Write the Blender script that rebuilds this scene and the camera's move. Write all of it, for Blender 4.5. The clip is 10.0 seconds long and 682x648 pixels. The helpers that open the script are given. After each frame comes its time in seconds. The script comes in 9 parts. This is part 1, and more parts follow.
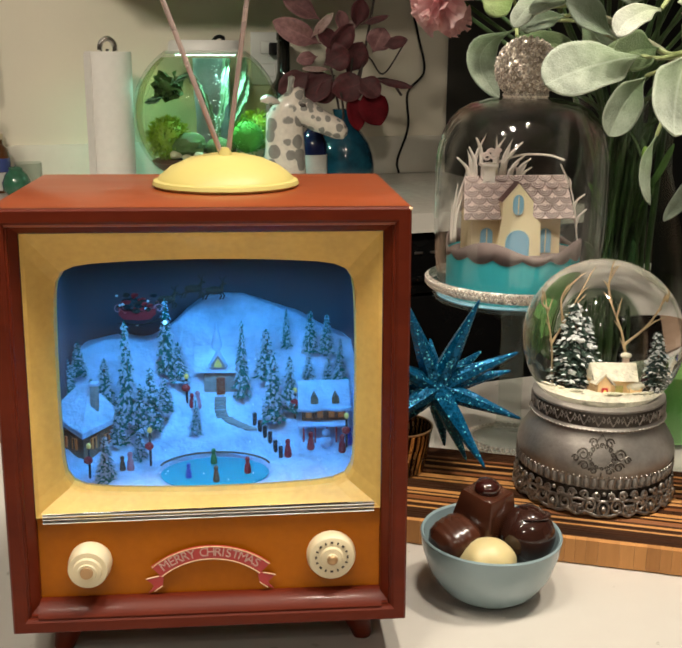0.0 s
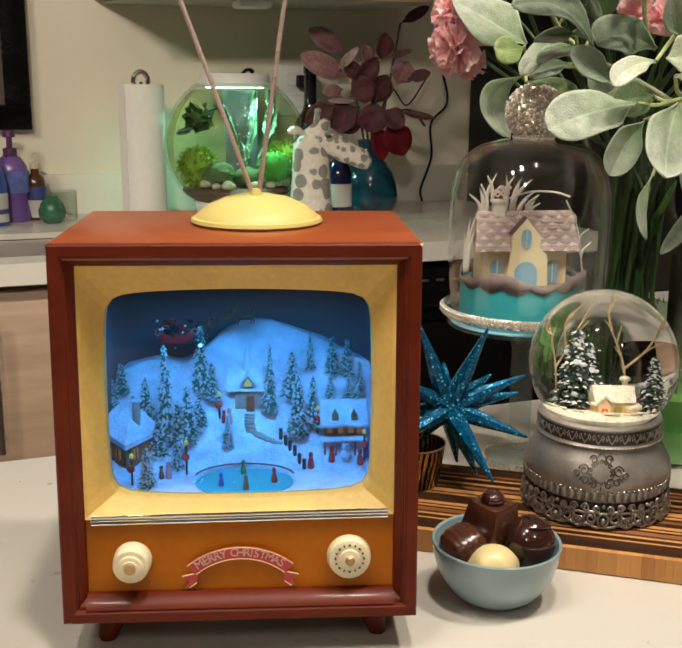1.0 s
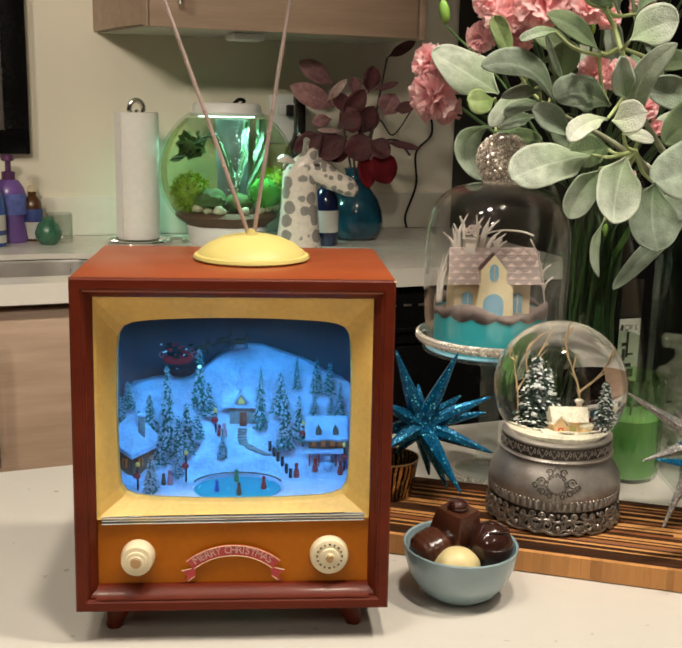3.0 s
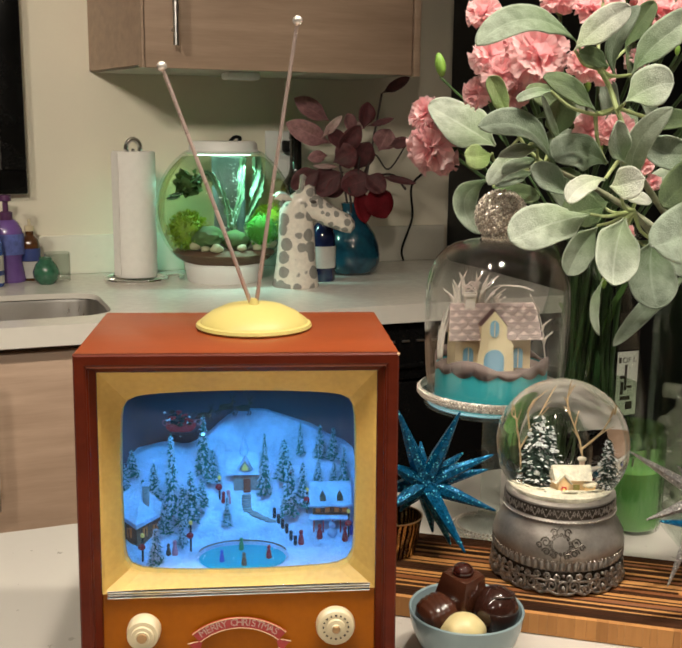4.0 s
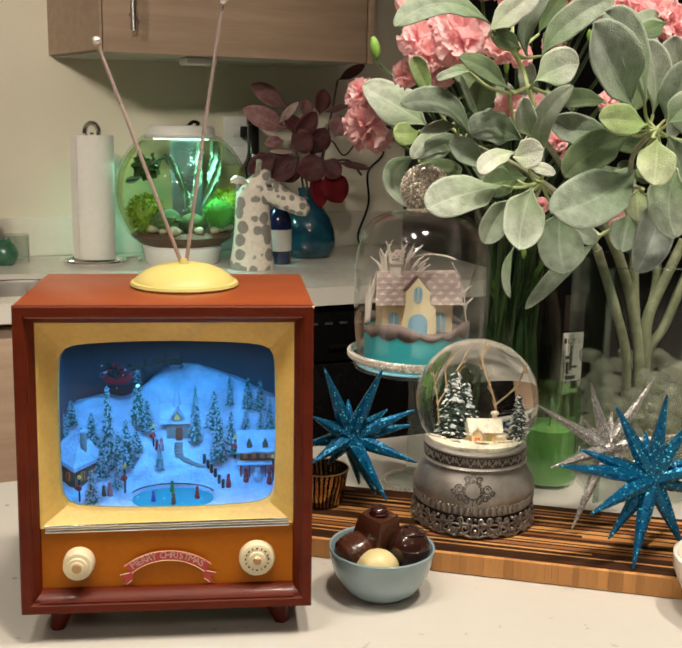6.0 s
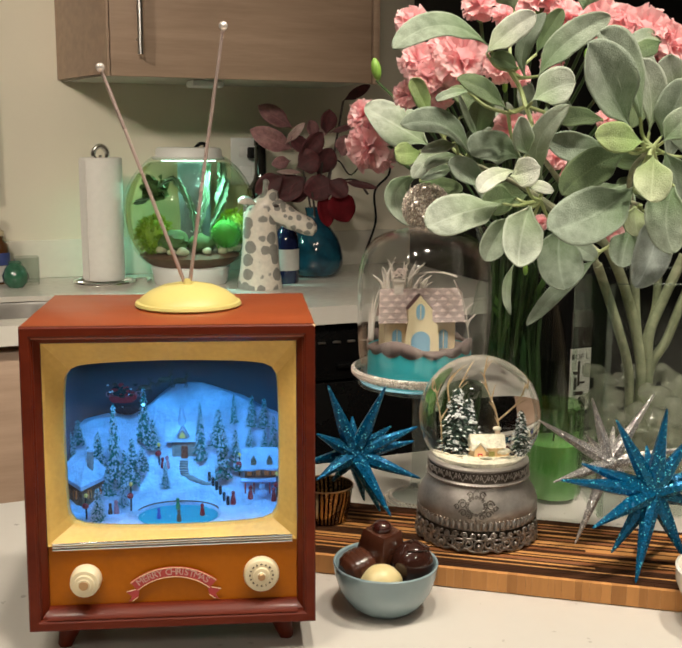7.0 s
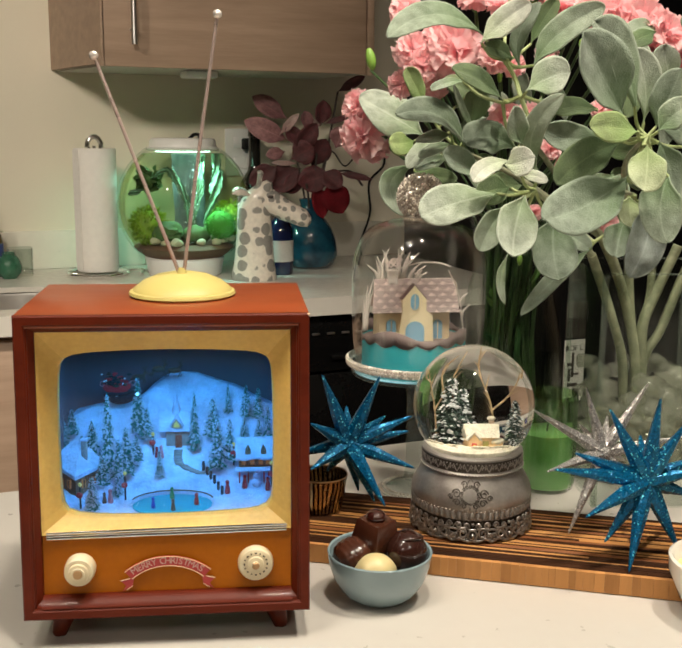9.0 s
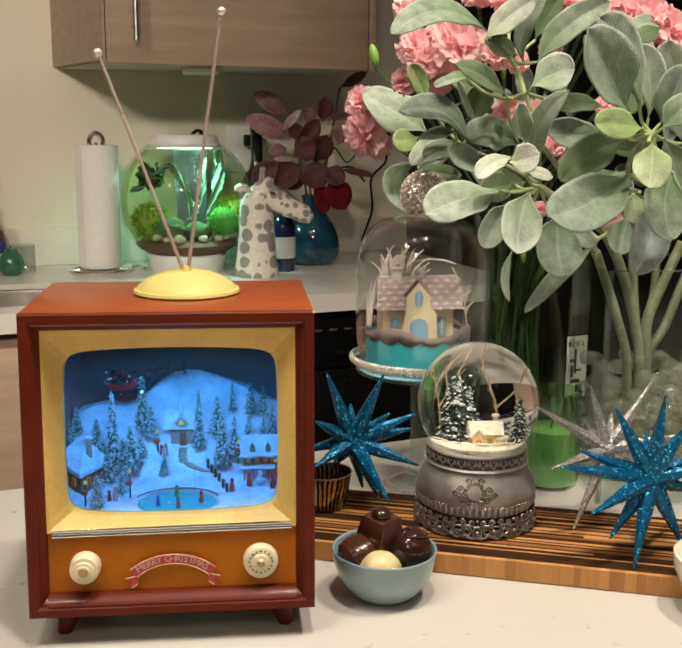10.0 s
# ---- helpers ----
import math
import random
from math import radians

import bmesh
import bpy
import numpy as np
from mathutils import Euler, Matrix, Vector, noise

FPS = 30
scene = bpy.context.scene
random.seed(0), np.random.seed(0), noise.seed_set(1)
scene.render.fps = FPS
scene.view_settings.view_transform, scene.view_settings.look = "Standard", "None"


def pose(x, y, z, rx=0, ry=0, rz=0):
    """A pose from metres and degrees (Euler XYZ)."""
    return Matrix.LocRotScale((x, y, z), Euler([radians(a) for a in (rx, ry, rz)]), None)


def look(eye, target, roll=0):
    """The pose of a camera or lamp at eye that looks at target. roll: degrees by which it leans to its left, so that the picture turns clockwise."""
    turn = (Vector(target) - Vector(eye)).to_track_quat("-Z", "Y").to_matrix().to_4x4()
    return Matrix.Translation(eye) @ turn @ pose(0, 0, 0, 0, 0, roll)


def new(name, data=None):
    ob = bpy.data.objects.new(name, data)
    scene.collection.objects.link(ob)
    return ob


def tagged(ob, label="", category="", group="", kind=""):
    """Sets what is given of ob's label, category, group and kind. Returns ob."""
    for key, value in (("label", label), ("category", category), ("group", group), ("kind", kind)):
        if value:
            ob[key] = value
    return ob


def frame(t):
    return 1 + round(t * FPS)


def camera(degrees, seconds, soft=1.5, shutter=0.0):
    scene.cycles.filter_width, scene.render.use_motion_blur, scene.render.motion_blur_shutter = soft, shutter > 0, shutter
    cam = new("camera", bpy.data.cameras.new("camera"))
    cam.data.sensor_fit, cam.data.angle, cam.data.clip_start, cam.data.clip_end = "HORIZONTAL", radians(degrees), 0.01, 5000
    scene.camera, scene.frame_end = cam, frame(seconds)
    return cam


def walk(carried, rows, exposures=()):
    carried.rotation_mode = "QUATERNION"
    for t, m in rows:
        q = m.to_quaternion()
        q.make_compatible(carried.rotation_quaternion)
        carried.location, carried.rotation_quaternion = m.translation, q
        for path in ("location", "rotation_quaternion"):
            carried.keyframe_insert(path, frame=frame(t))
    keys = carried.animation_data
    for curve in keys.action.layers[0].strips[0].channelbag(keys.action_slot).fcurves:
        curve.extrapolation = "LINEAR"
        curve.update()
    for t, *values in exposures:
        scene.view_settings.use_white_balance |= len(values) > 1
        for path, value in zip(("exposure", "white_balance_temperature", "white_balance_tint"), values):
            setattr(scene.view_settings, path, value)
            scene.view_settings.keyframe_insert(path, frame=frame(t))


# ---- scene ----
cam = camera(37.2, 10.0, soft=2.0)
PATH = [
    (0, (0.021, -0.42, 1.196), (0.193, 1.506, 0.683), 0.4),
    (0.5, (0.021, -0.44, 1.2), (0.184, 1.489, 0.7), 0.6),
    (1, (0.02, -0.471, 1.209), (0.143, 1.47, 0.743), 0.4),
    (1.5, (0.019, -0.505, 1.218), (0.143, 1.434, 0.743), 0.6),
    (2, (0.019, -0.523, 1.226), (0.156, 1.43, 0.82), 0.8),
    (2.5, (0.017, -0.549, 1.231), (0.14, 1.404, 0.817), 1.4),
    (2.7, (0.017, -0.548, 1.229), (0.153, 1.401, 0.802), 1.5),
    (3.8, (0.015, -0.523, 1.244), (0.182, 1.428, 0.838), 0.9),
    (4, (0.013, -0.538, 1.257), (0.17, 1.419, 0.874), 0.6),
    (4.2, (0.019, -0.547, 1.256), (0.211, 1.396, 0.822), 1.0),
    (4.5, (0.038, -0.587, 1.255), (0.225, 1.358, 0.826), 1.1),
    (5, (0.042, -0.603, 1.256), (0.247, 1.353, 0.894), 1.3),
    (5.5, (0.037, -0.593, 1.245), (0.261, 1.351, 0.835), 1.4),
    (7, (0.044, -0.606, 1.247), (0.241, 1.351, 0.885), 0.4),
    (7.5, (0.043, -0.607, 1.247), (0.243, 1.349, 0.88), 0.5),
    (8, (0.043, -0.605, 1.245), (0.248, 1.349, 0.875), 0.5),
    (8.5, (0.045, -0.606, 1.245), (0.252, 1.348, 0.87), 0.4),
    (9, (0.044, -0.606, 1.245), (0.252, 1.347, 0.868), 0.5),
    (9.5, (0.042, -0.606, 1.246), (0.249, 1.347, 0.867), 0.5),
    (10, (0.042, -0.605, 1.246), (0.247, 1.347, 0.861), 0.4),
]
walk(cam, [(t, look(eye, target, roll)) for t, eye, target, roll in PATH])

# ---------- exposure, world, lamps ----------
scene.view_settings.exposure = 0.0
world = bpy.data.worlds.new("room_dark")
scene.world = world
world.use_nodes = True
world.node_tree.nodes["Background"].inputs[0].default_value = (0.5, 0.45, 0.4, 1)
world.node_tree.nodes["Background"].inputs[1].default_value = 0.005

COUNTER_Z = 0.92
KITCHEN = Matrix.Translation((0, 1.287, 0)) @ Matrix.Rotation(radians(17), 4, "Z")
K_ANGLE = 17.0


def lamp(name, kind, place, target, watts, color, size=0.1, size_y=None, spot=None):
    data = bpy.data.lights.new(name, kind)
    data.energy, data.color = watts, color
    if kind == "AREA":
        data.size = size
        data.shape = "DISK" if size_y is None else "RECTANGLE"
        if size_y is not None:
            data.size_y = size_y
    else:
        data.shadow_soft_size = size
    if spot:
        data.spot_size, data.spot_blend = radians(spot), 0.6
    ob = new(name, data)
    ob.matrix_basis = look(place, target)
    return ob


WARM = (1.0, 0.893, 0.74)
# the row of ceiling lights along the front of the island
# the right-hand spot is unseen, added to light the bouquet
for x, y, watts, cone, dy in ((-0.80, -0.54, 30.0, 100, 0.10), (-0.32, -0.40, 37.0, 106, 0.08), (0.157, -0.25, 68.0, 106, 0.08), (0.65, -0.09, 76.0, 106, 0.06)):
    lamp("ceiling_spot", "SPOT", (x, y, 2.5), (x, y + dy, 0.9), watts, WARM, 0.055, spot=cone)
# unseen spots added at ceiling height to brighten the kitchen wall
for x, y, watts, cone, tx, ty in ((-1.35, -0.75, 80.0, 54, -0.6, 1.6), (-0.3, -1.9, 150.0, 30, -0.52, 1.66)):
    lamp("wall_fill", "SPOT", (x, y, 2.5), (tx, ty, 1.42), watts, WARM, 0.13, spot=cone)
# unseen fill lamps added further back in the room, behind the camera
for x, y, watts in ((-0.8, -2.0, 4.5), (0.7, -1.6, 5.0)):
    lamp("room_fill", "AREA", (x, y, 2.54), (x * 0.6, y * 0.2, 0.9), watts, WARM, 0.16)

# ---------- materials ----------


def nodes_of(name):
    m = bpy.data.materials.new(name)
    m.use_nodes = True
    return m, m.node_tree.nodes, m.node_tree.links, m.node_tree.nodes["Principled BSDF"]


def rgb(c, k=1.0):
    return (min(c[0] * k, 1), min(c[1] * k, 1), min(c[2] * k, 1), 1)


def surf(name, color, rough=0.5, metal=0.0, var=0.12, scale=30.0, bump=0.1, bscale=300.0, coat=0.0, second=None, island=0.0, sheen=0.0, sub=0.0, emit=0.0, spec=0.5, stretch=(1, 1, 1)):
    """Noise at two scales varies the colour; a third one gives relief."""
    m, n, l, p = nodes_of(name)
    tc = n.new("ShaderNodeTexCoord")
    mp = n.new("ShaderNodeMapping")
    mp.inputs["Scale"].default_value = stretch
    l.new(tc.outputs["Object"], mp.inputs[0])
    a = n.new("ShaderNodeTexNoise")
    a.inputs["Scale"].default_value, a.inputs["Detail"].default_value = scale, 5
    b = n.new("ShaderNodeTexNoise")
    b.inputs["Scale"].default_value, b.inputs["Detail"].default_value = bscale, 3
    for q in (a, b):
        l.new(mp.outputs[0], q.inputs["Vector"])
    mx = n.new("ShaderNodeMath")
    mx.operation = "MULTIPLY_ADD"
    l.new(b.outputs[0], mx.inputs[0])
    mx.inputs[1].default_value = 0.35
    l.new(a.outputs[0], mx.inputs[2])
    source = mx.outputs[0]
    if island:
        g = n.new("ShaderNodeNewGeometry")
        oi = n.new("ShaderNodeObjectInfo")
        ad = n.new("ShaderNodeMath")
        ad.operation = "MULTIPLY_ADD"
        s2 = n.new("ShaderNodeMath")
        l.new(g.outputs["Random Per Island"], s2.inputs[0])
        l.new(oi.outputs["Random"], s2.inputs[1])
        l.new(s2.outputs[0], ad.inputs[0])
        ad.inputs[1].default_value = island
        l.new(source, ad.inputs[2])
        source = ad.outputs[0]
    r = n.new("ShaderNodeValToRGB")
    k = 1 / (1 + 1.6 * island)
    if island:
        mu = n.new("ShaderNodeMath")
        mu.operation = "MULTIPLY"
        mu.inputs[1].default_value = k
        l.new(source, mu.inputs[0])
        source = mu.outputs[0]
    r.color_ramp.elements[0].position, r.color_ramp.elements[1].position = 0.45 * k, min(1.0, (0.92 + 1.7 * island) * k)
    r.color_ramp.elements[0].color = rgb(color, 1 - var)
    r.color_ramp.elements[1].color = rgb(second, 1) if second else rgb(color, 1 + var)
    l.new(source, r.inputs[0])
    l.new(r.outputs[0], p.inputs["Base Color"])
    rr = n.new("ShaderNodeMapRange")
    rr.inputs["To Min"].default_value, rr.inputs["To Max"].default_value = max(rough - 0.08, 0.02), min(rough + 0.1, 1)
    l.new(a.outputs[0], rr.inputs["Value"])
    l.new(rr.outputs[0], p.inputs["Roughness"])
    p.inputs["Metallic"].default_value = metal
    p.inputs["Specular IOR Level"].default_value = spec
    p.inputs["Coat Weight"].default_value = coat
    p.inputs["Coat Roughness"].default_value = 0.08
    p.inputs["Sheen Weight"].default_value = sheen
    if sub:
        p.inputs["Subsurface Weight"].default_value = sub
        p.inputs["Subsurface Radius"].default_value = (0.006, 0.004, 0.002)
        p.inputs["Subsurface Scale"].default_value = 1.0
    if bump:
        bp = n.new("ShaderNodeBump")
        bp.inputs["Strength"].default_value, bp.inputs["Distance"].default_value = bump, 0.001
        l.new(b.outputs[0], bp.inputs["Height"])
        l.new(bp.outputs[0], p.inputs["Normal"])
    if emit:
        l.new(r.outputs[0], p.inputs["Emission Color"])
        p.inputs["Emission Strength"].default_value = emit
    return m


def clear(name, tint=(1, 1, 1), rough=0.02, gloss=1.0, ior=1.45):
    """Thin clear glass: it lets the light straight through and mirrors by its Fresnel gloss."""
    m, n, l, p = nodes_of(name)
    n.remove(p)
    t = n.new("ShaderNodeBsdfTransparent")
    t.inputs[0].default_value = (*tint, 1)
    g = n.new("ShaderNodeBsdfGlossy")
    g.inputs["Roughness"].default_value = rough
    fr = n.new("ShaderNodeLayerWeight")
    fr.inputs["Blend"].default_value = 0.5
    pw = n.new("ShaderNodeMath")
    pw.operation = "POWER"
    pw.inputs[1].default_value = 5.0
    l.new(fr.outputs["Facing"], pw.inputs[0])
    f0 = ((ior - 1) / (ior + 1)) ** 2
    k = n.new("ShaderNodeMath")
    k.operation = "MULTIPLY_ADD"
    k.inputs[1].default_value, k.inputs[2].default_value = gloss * (1 - f0), gloss * f0
    l.new(pw.outputs[0], k.inputs[0])
    mx = n.new("ShaderNodeMixShader")
    l.new(k.outputs[0], mx.inputs[0])
    l.new(t.outputs[0], mx.inputs[1])
    l.new(g.outputs[0], mx.inputs[2])
    l.new(mx.outputs[0], n["Material Output"].inputs[0])
    return m


def solid_glass(name, tint=(1, 1, 1), ior=1.33, rough=0.0):
    m, n, l, p = nodes_of(name)
    p.inputs["Base Color"].default_value = (*tint, 1)
    p.inputs["Transmission Weight"].default_value = 1.0
    p.inputs["IOR"].default_value = ior
    p.inputs["Roughness"].default_value = rough
    return m


def glitter(name, color, flake, scale=900.0, metal=0.6, bright=0.8, tilt=0.9):
    """Facets of a fine Voronoi give each flake its own brightness and tilt; sparkle is coloured into the brightest."""
    m, n, l, p = nodes_of(name)
    tc = n.new("ShaderNodeTexCoord")
    v = n.new("ShaderNodeTexVoronoi")
    v.inputs["Scale"].default_value = scale
    l.new(tc.outputs["Object"], v.inputs["Vector"])
    sep = n.new("ShaderNodeSeparateColor")
    l.new(v.outputs["Color"], sep.inputs[0])
    r = n.new("ShaderNodeValToRGB")
    r.color_ramp.interpolation = "CONSTANT"
    r.color_ramp.elements[0].color = rgb(color, 0.75)
    r.color_ramp.elements[1].position = bright
    r.color_ramp.elements[1].color = rgb(flake)
    e = r.color_ramp.elements.new(0.45)
    e.color = rgb(color, 1.25)
    l.new(sep.outputs[0], r.inputs[0])
    l.new(r.outputs[0], p.inputs["Base Color"])
    p.inputs["Metallic"].default_value = metal
    p.inputs["Roughness"].default_value = 0.28
    sub = n.new("ShaderNodeVectorMath")
    sub.operation = "SUBTRACT"
    l.new(v.outputs["Color"], sub.inputs[0])
    sub.inputs[1].default_value = (0.5, 0.5, 0.5)
    sc = n.new("ShaderNodeVectorMath")
    sc.operation = "SCALE"
    sc.inputs["Scale"].default_value = tilt
    l.new(sub.outputs[0], sc.inputs[0])
    g = n.new("ShaderNodeNewGeometry")
    ad = n.new("ShaderNodeVectorMath")
    l.new(g.outputs["Normal"], ad.inputs[0])
    l.new(sc.outputs[0], ad.inputs[1])
    nm = n.new("ShaderNodeVectorMath")
    nm.operation = "NORMALIZE"
    l.new(ad.outputs[0], nm.inputs[0])
    l.new(nm.outputs[0], p.inputs["Normal"])
    return m


def leafy(name, color, pale, green, rough=0.8, sheen=0.22):
    """A felty leaf: paler rim and fine veins, greener towards its stalk."""
    m = surf(name, color, rough, var=0.55, scale=110, bump=0.9, bscale=900, second=pale, sheen=sheen, island=0.12)
    n, l = m.node_tree.nodes, m.node_tree.links
    p = n["Principled BSDF"]
    base = p.inputs["Base Color"].links[0].from_socket
    uv = n.new("ShaderNodeUVMap")
    sep = n.new("ShaderNodeSeparateXYZ")
    l.new(uv.outputs[0], sep.inputs[0])
    ab = n.new("ShaderNodeMath")
    ab.operation = "ABSOLUTE"
    l.new(sep.outputs[1], ab.inputs[0])

    def ramp(source, low, high, top):
        r = n.new("ShaderNodeMapRange")
        r.interpolation_type = "SMOOTHSTEP"
        r.inputs["From Min"].default_value, r.inputs["From Max"].default_value = low, high
        r.inputs["To Max"].default_value = top
        l.new(source, r.inputs["Value"])
        return r.outputs[0]

    def most(a_, b_):
        q = n.new("ShaderNodeMath")
        q.operation = "MAXIMUM"
        l.new(a_, q.inputs[0])
        l.new(b_, q.inputs[1])
        return q.outputs[0]

    vein = n.new("ShaderNodeMath")
    vein.operation = "MULTIPLY_ADD"
    vein.inputs[1].default_value = -0.35
    l.new(ab.outputs[0], vein.inputs[0])
    l.new(sep.outputs[0], vein.inputs[2])
    sn = n.new("ShaderNodeMath")
    sn.operation = "PINGPONG"
    sn.inputs[1].default_value = 0.055
    l.new(vein.outputs[0], sn.inputs[0])
    stalk = n.new("ShaderNodeMixRGB")
    l.new(ramp(sep.outputs[0], 0.85, 0.05, 0.62), stalk.inputs[0])
    l.new(base, stalk.inputs[1])
    stalk.inputs[2].default_value = rgb(green)
    lines = most(ramp(ab.outputs[0], 0.07, 0.02, 0.28), ramp(sn.outputs[0], 0.008, 0.0, 0.16))
    mx = n.new("ShaderNodeMixRGB")
    l.new(most(lines, ramp(ab.outputs[0], 0.84, 1.0, 0.38)), mx.inputs[0])
    l.new(stalk.outputs[0], mx.inputs[1])
    mx.inputs[2].default_value = rgb(pale, 1.25)
    l.new(mx.outputs[0], p.inputs["Base Color"])
    return m


def spotted(name, ground, spot, scale, edge):
    """Rounded spots on a glazed ground."""
    m, n, l, p = nodes_of(name)
    tc = n.new("ShaderNodeTexCoord")
    ns = n.new("ShaderNodeTexNoise")
    ns.inputs["Scale"].default_value = 60
    mixv = n.new("ShaderNodeMixRGB")
    mixv.inputs[0].default_value = 0.006
    l.new(tc.outputs["Object"], ns.inputs["Vector"])
    l.new(tc.outputs["Object"], mixv.inputs[1])
    l.new(ns.outputs["Color"], mixv.inputs[2])
    v = n.new("ShaderNodeTexVoronoi")
    v.inputs["Scale"].default_value = scale
    v.inputs["Randomness"].default_value = 0.5
    l.new(mixv.outputs[0], v.inputs["Vector"])
    r = n.new("ShaderNodeValToRGB")
    r.color_ramp.elements[0].position, r.color_ramp.elements[1].position = edge, edge + 0.04
    r.color_ramp.elements[0].color, r.color_ramp.elements[1].color = rgb(spot), rgb(ground)
    l.new(v.outputs["Distance"], r.inputs[0])
    n2 = n.new("ShaderNodeTexNoise")
    n2.inputs["Scale"].default_value = 120
    l.new(tc.outputs["Object"], n2.inputs["Vector"])
    hs = n.new("ShaderNodeHueSaturation")
    mr = n.new("ShaderNodeMapRange")
    mr.inputs["To Min"].default_value, mr.inputs["To Max"].default_value = 0.8, 1.15
    l.new(n2.outputs[0], mr.inputs["Value"])
    l.new(mr.outputs[0], hs.inputs["Value"])
    l.new(r.outputs[0], hs.inputs["Color"])
    l.new(hs.outputs[0], p.inputs["Base Color"])
    p.inputs["Roughness"].default_value = 0.18
    p.inputs["Coat Weight"].default_value = 0.5
    return m


def woodgrain(name, dark, light, rough=0.45, scale=3.0, stretch=(40, 40, 3), coat=0.0, bump=0.15, island=0.0, spec=0.5):
    m = surf(name, dark, rough, spec=spec, var=0.1, scale=scale, bump=bump, bscale=scale * 6, second=light, coat=coat, island=island, stretch=stretch)
    return m


M_WALL = surf("wall_paint", (0.80, 0.735, 0.60), 0.85, var=0.03, scale=6, bump=0.08, bscale=500)
M_CEIL = surf("ceiling_paint", (0.8, 0.78, 0.74), 0.9, var=0.02, scale=5, bump=0.05)
M_FLOOR = woodgrain("floor_wood", (0.16, 0.1, 0.06), (0.28, 0.19, 0.12), 0.4, 2.0, (3, 30, 3))
M_QUARTZ = surf("white_quartz", (0.485, 0.460, 0.420), 0.30, var=0.0, scale=90, bump=0.0, bscale=900, second=(0.503, 0.478, 0.438))
M_QUARTZ_BACK = surf("grey_quartz", (0.68, 0.65, 0.585), 0.2, var=0.015, scale=60, bump=0.02, bscale=900)
M_UPSTAND = surf("pale_upstand", (0.80, 0.76, 0.66), 0.3, var=0.02, scale=60, bump=0.02, bscale=900)
M_LAMINATE = woodgrain("oak_laminate", (0.375, 0.258, 0.18), (0.45, 0.318, 0.228), 0.45, 2.5, (1.6, 18, 22))
M_CAB_IN = surf("cabinet_underside", (0.5, 0.47, 0.4), 0.6)
M_STEEL = surf("brushed_steel", (0.62, 0.60, 0.57), 0.3, 1.0, var=0.06, scale=20, bump=0.05, stretch=(1, 20, 1))
M_CHROME = surf("chrome", (0.8, 0.79, 0.77), 0.08, 1.0, var=0.03, bump=0.0)
M_FRIDGE = surf("black_fridge", (0.006, 0.006, 0.006), 0.45, var=0.2, scale=12, bump=0.05, spec=0.15)
M_BLACK = surf("black_enamel", (0.004, 0.004, 0.004), 0.25, var=0.3, scale=12, bump=0.03, spec=0.15)
M_BLACK_MATT = surf("black_matt", (0.006, 0.006, 0.006), 0.6, var=0.3, spec=0.2)
M_WHITE_PLASTIC = surf("white_plastic", (0.78, 0.78, 0.75), 0.35, var=0.03, bump=0.02)
M_PAPER = surf("kitchen_paper", (0.86, 0.83, 0.78), 0.95, var=0.03, scale=80, bump=0.5, bscale=500)

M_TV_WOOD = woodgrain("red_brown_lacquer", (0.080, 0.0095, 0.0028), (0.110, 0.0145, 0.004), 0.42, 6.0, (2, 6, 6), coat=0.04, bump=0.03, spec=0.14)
# lighter lacquer for the top board: light from above put into its colour
M_TV_TOP = woodgrain("lit_top_lacquer", (0.225, 0.042, 0.009), (0.27, 0.054, 0.013), 0.33, 6.0, (2, 6, 6), coat=0.12, bump=0.03)
M_TV_PANEL = surf("amber_panel", (0.345, 0.098, 0.002), 0.38, var=0.14, scale=14, bump=0.02, spec=0.15)
M_TV_CREAM = surf("butter_cream_paint", (0.50, 0.31, 0.08), 0.42, var=0.06, scale=16, bump=0.03, second=(0.66, 0.42, 0.115), spec=0.25)
M_TV_DOME = surf("pale_yellow_plastic", (0.50, 0.425, 0.145), 0.40, var=0.03, bump=0.02, coat=0.0, spec=0.3)
M_KNOB = surf("ivory_plastic", (0.62, 0.53, 0.35), 0.33, var=0.06, scale=120, bump=0.05)
M_KNOB_DARK = surf("antique_brass", (0.42, 0.26, 0.13), 0.35, 0.7, var=0.1)
M_INK = surf("dark_ink", (0.05, 0.035, 0.03), 0.6, bump=0.0)
M_BANNER = surf("crimson_paint", (0.42, 0.035, 0.035), 0.4, var=0.12, scale=120, bump=0.02)
M_BANNER_TEXT = surf("faded_pink_lettering", (0.52, 0.30, 0.26), 0.5, bump=0.0)
M_BANNER_EDGE = surf("pale_gold_edge", (0.62, 0.42, 0.25), 0.45, bump=0.0)
M_ROD = surf("copper_rod", (0.60, 0.47, 0.43), 0.25, 0.5, var=0.08, bump=0.02)
M_SILVER_TIP = surf("pearl_tip", (0.78, 0.72, 0.68), 0.2, 0.6, var=0.05, bump=0.0)
M_SCREEN = clear("screen_glass", (0.74, 0.81, 0.95), 0.03, 0.7)
M_SNOW = surf("toy_snow", (0.50, 0.60, 0.76), 0.75, var=0.26, scale=75, bump=1.0, bscale=420)
M_FROST = surf("frosted_twig", (0.50, 0.62, 0.70), 0.8, var=0.2, scale=200, bump=0.6, bscale=900)
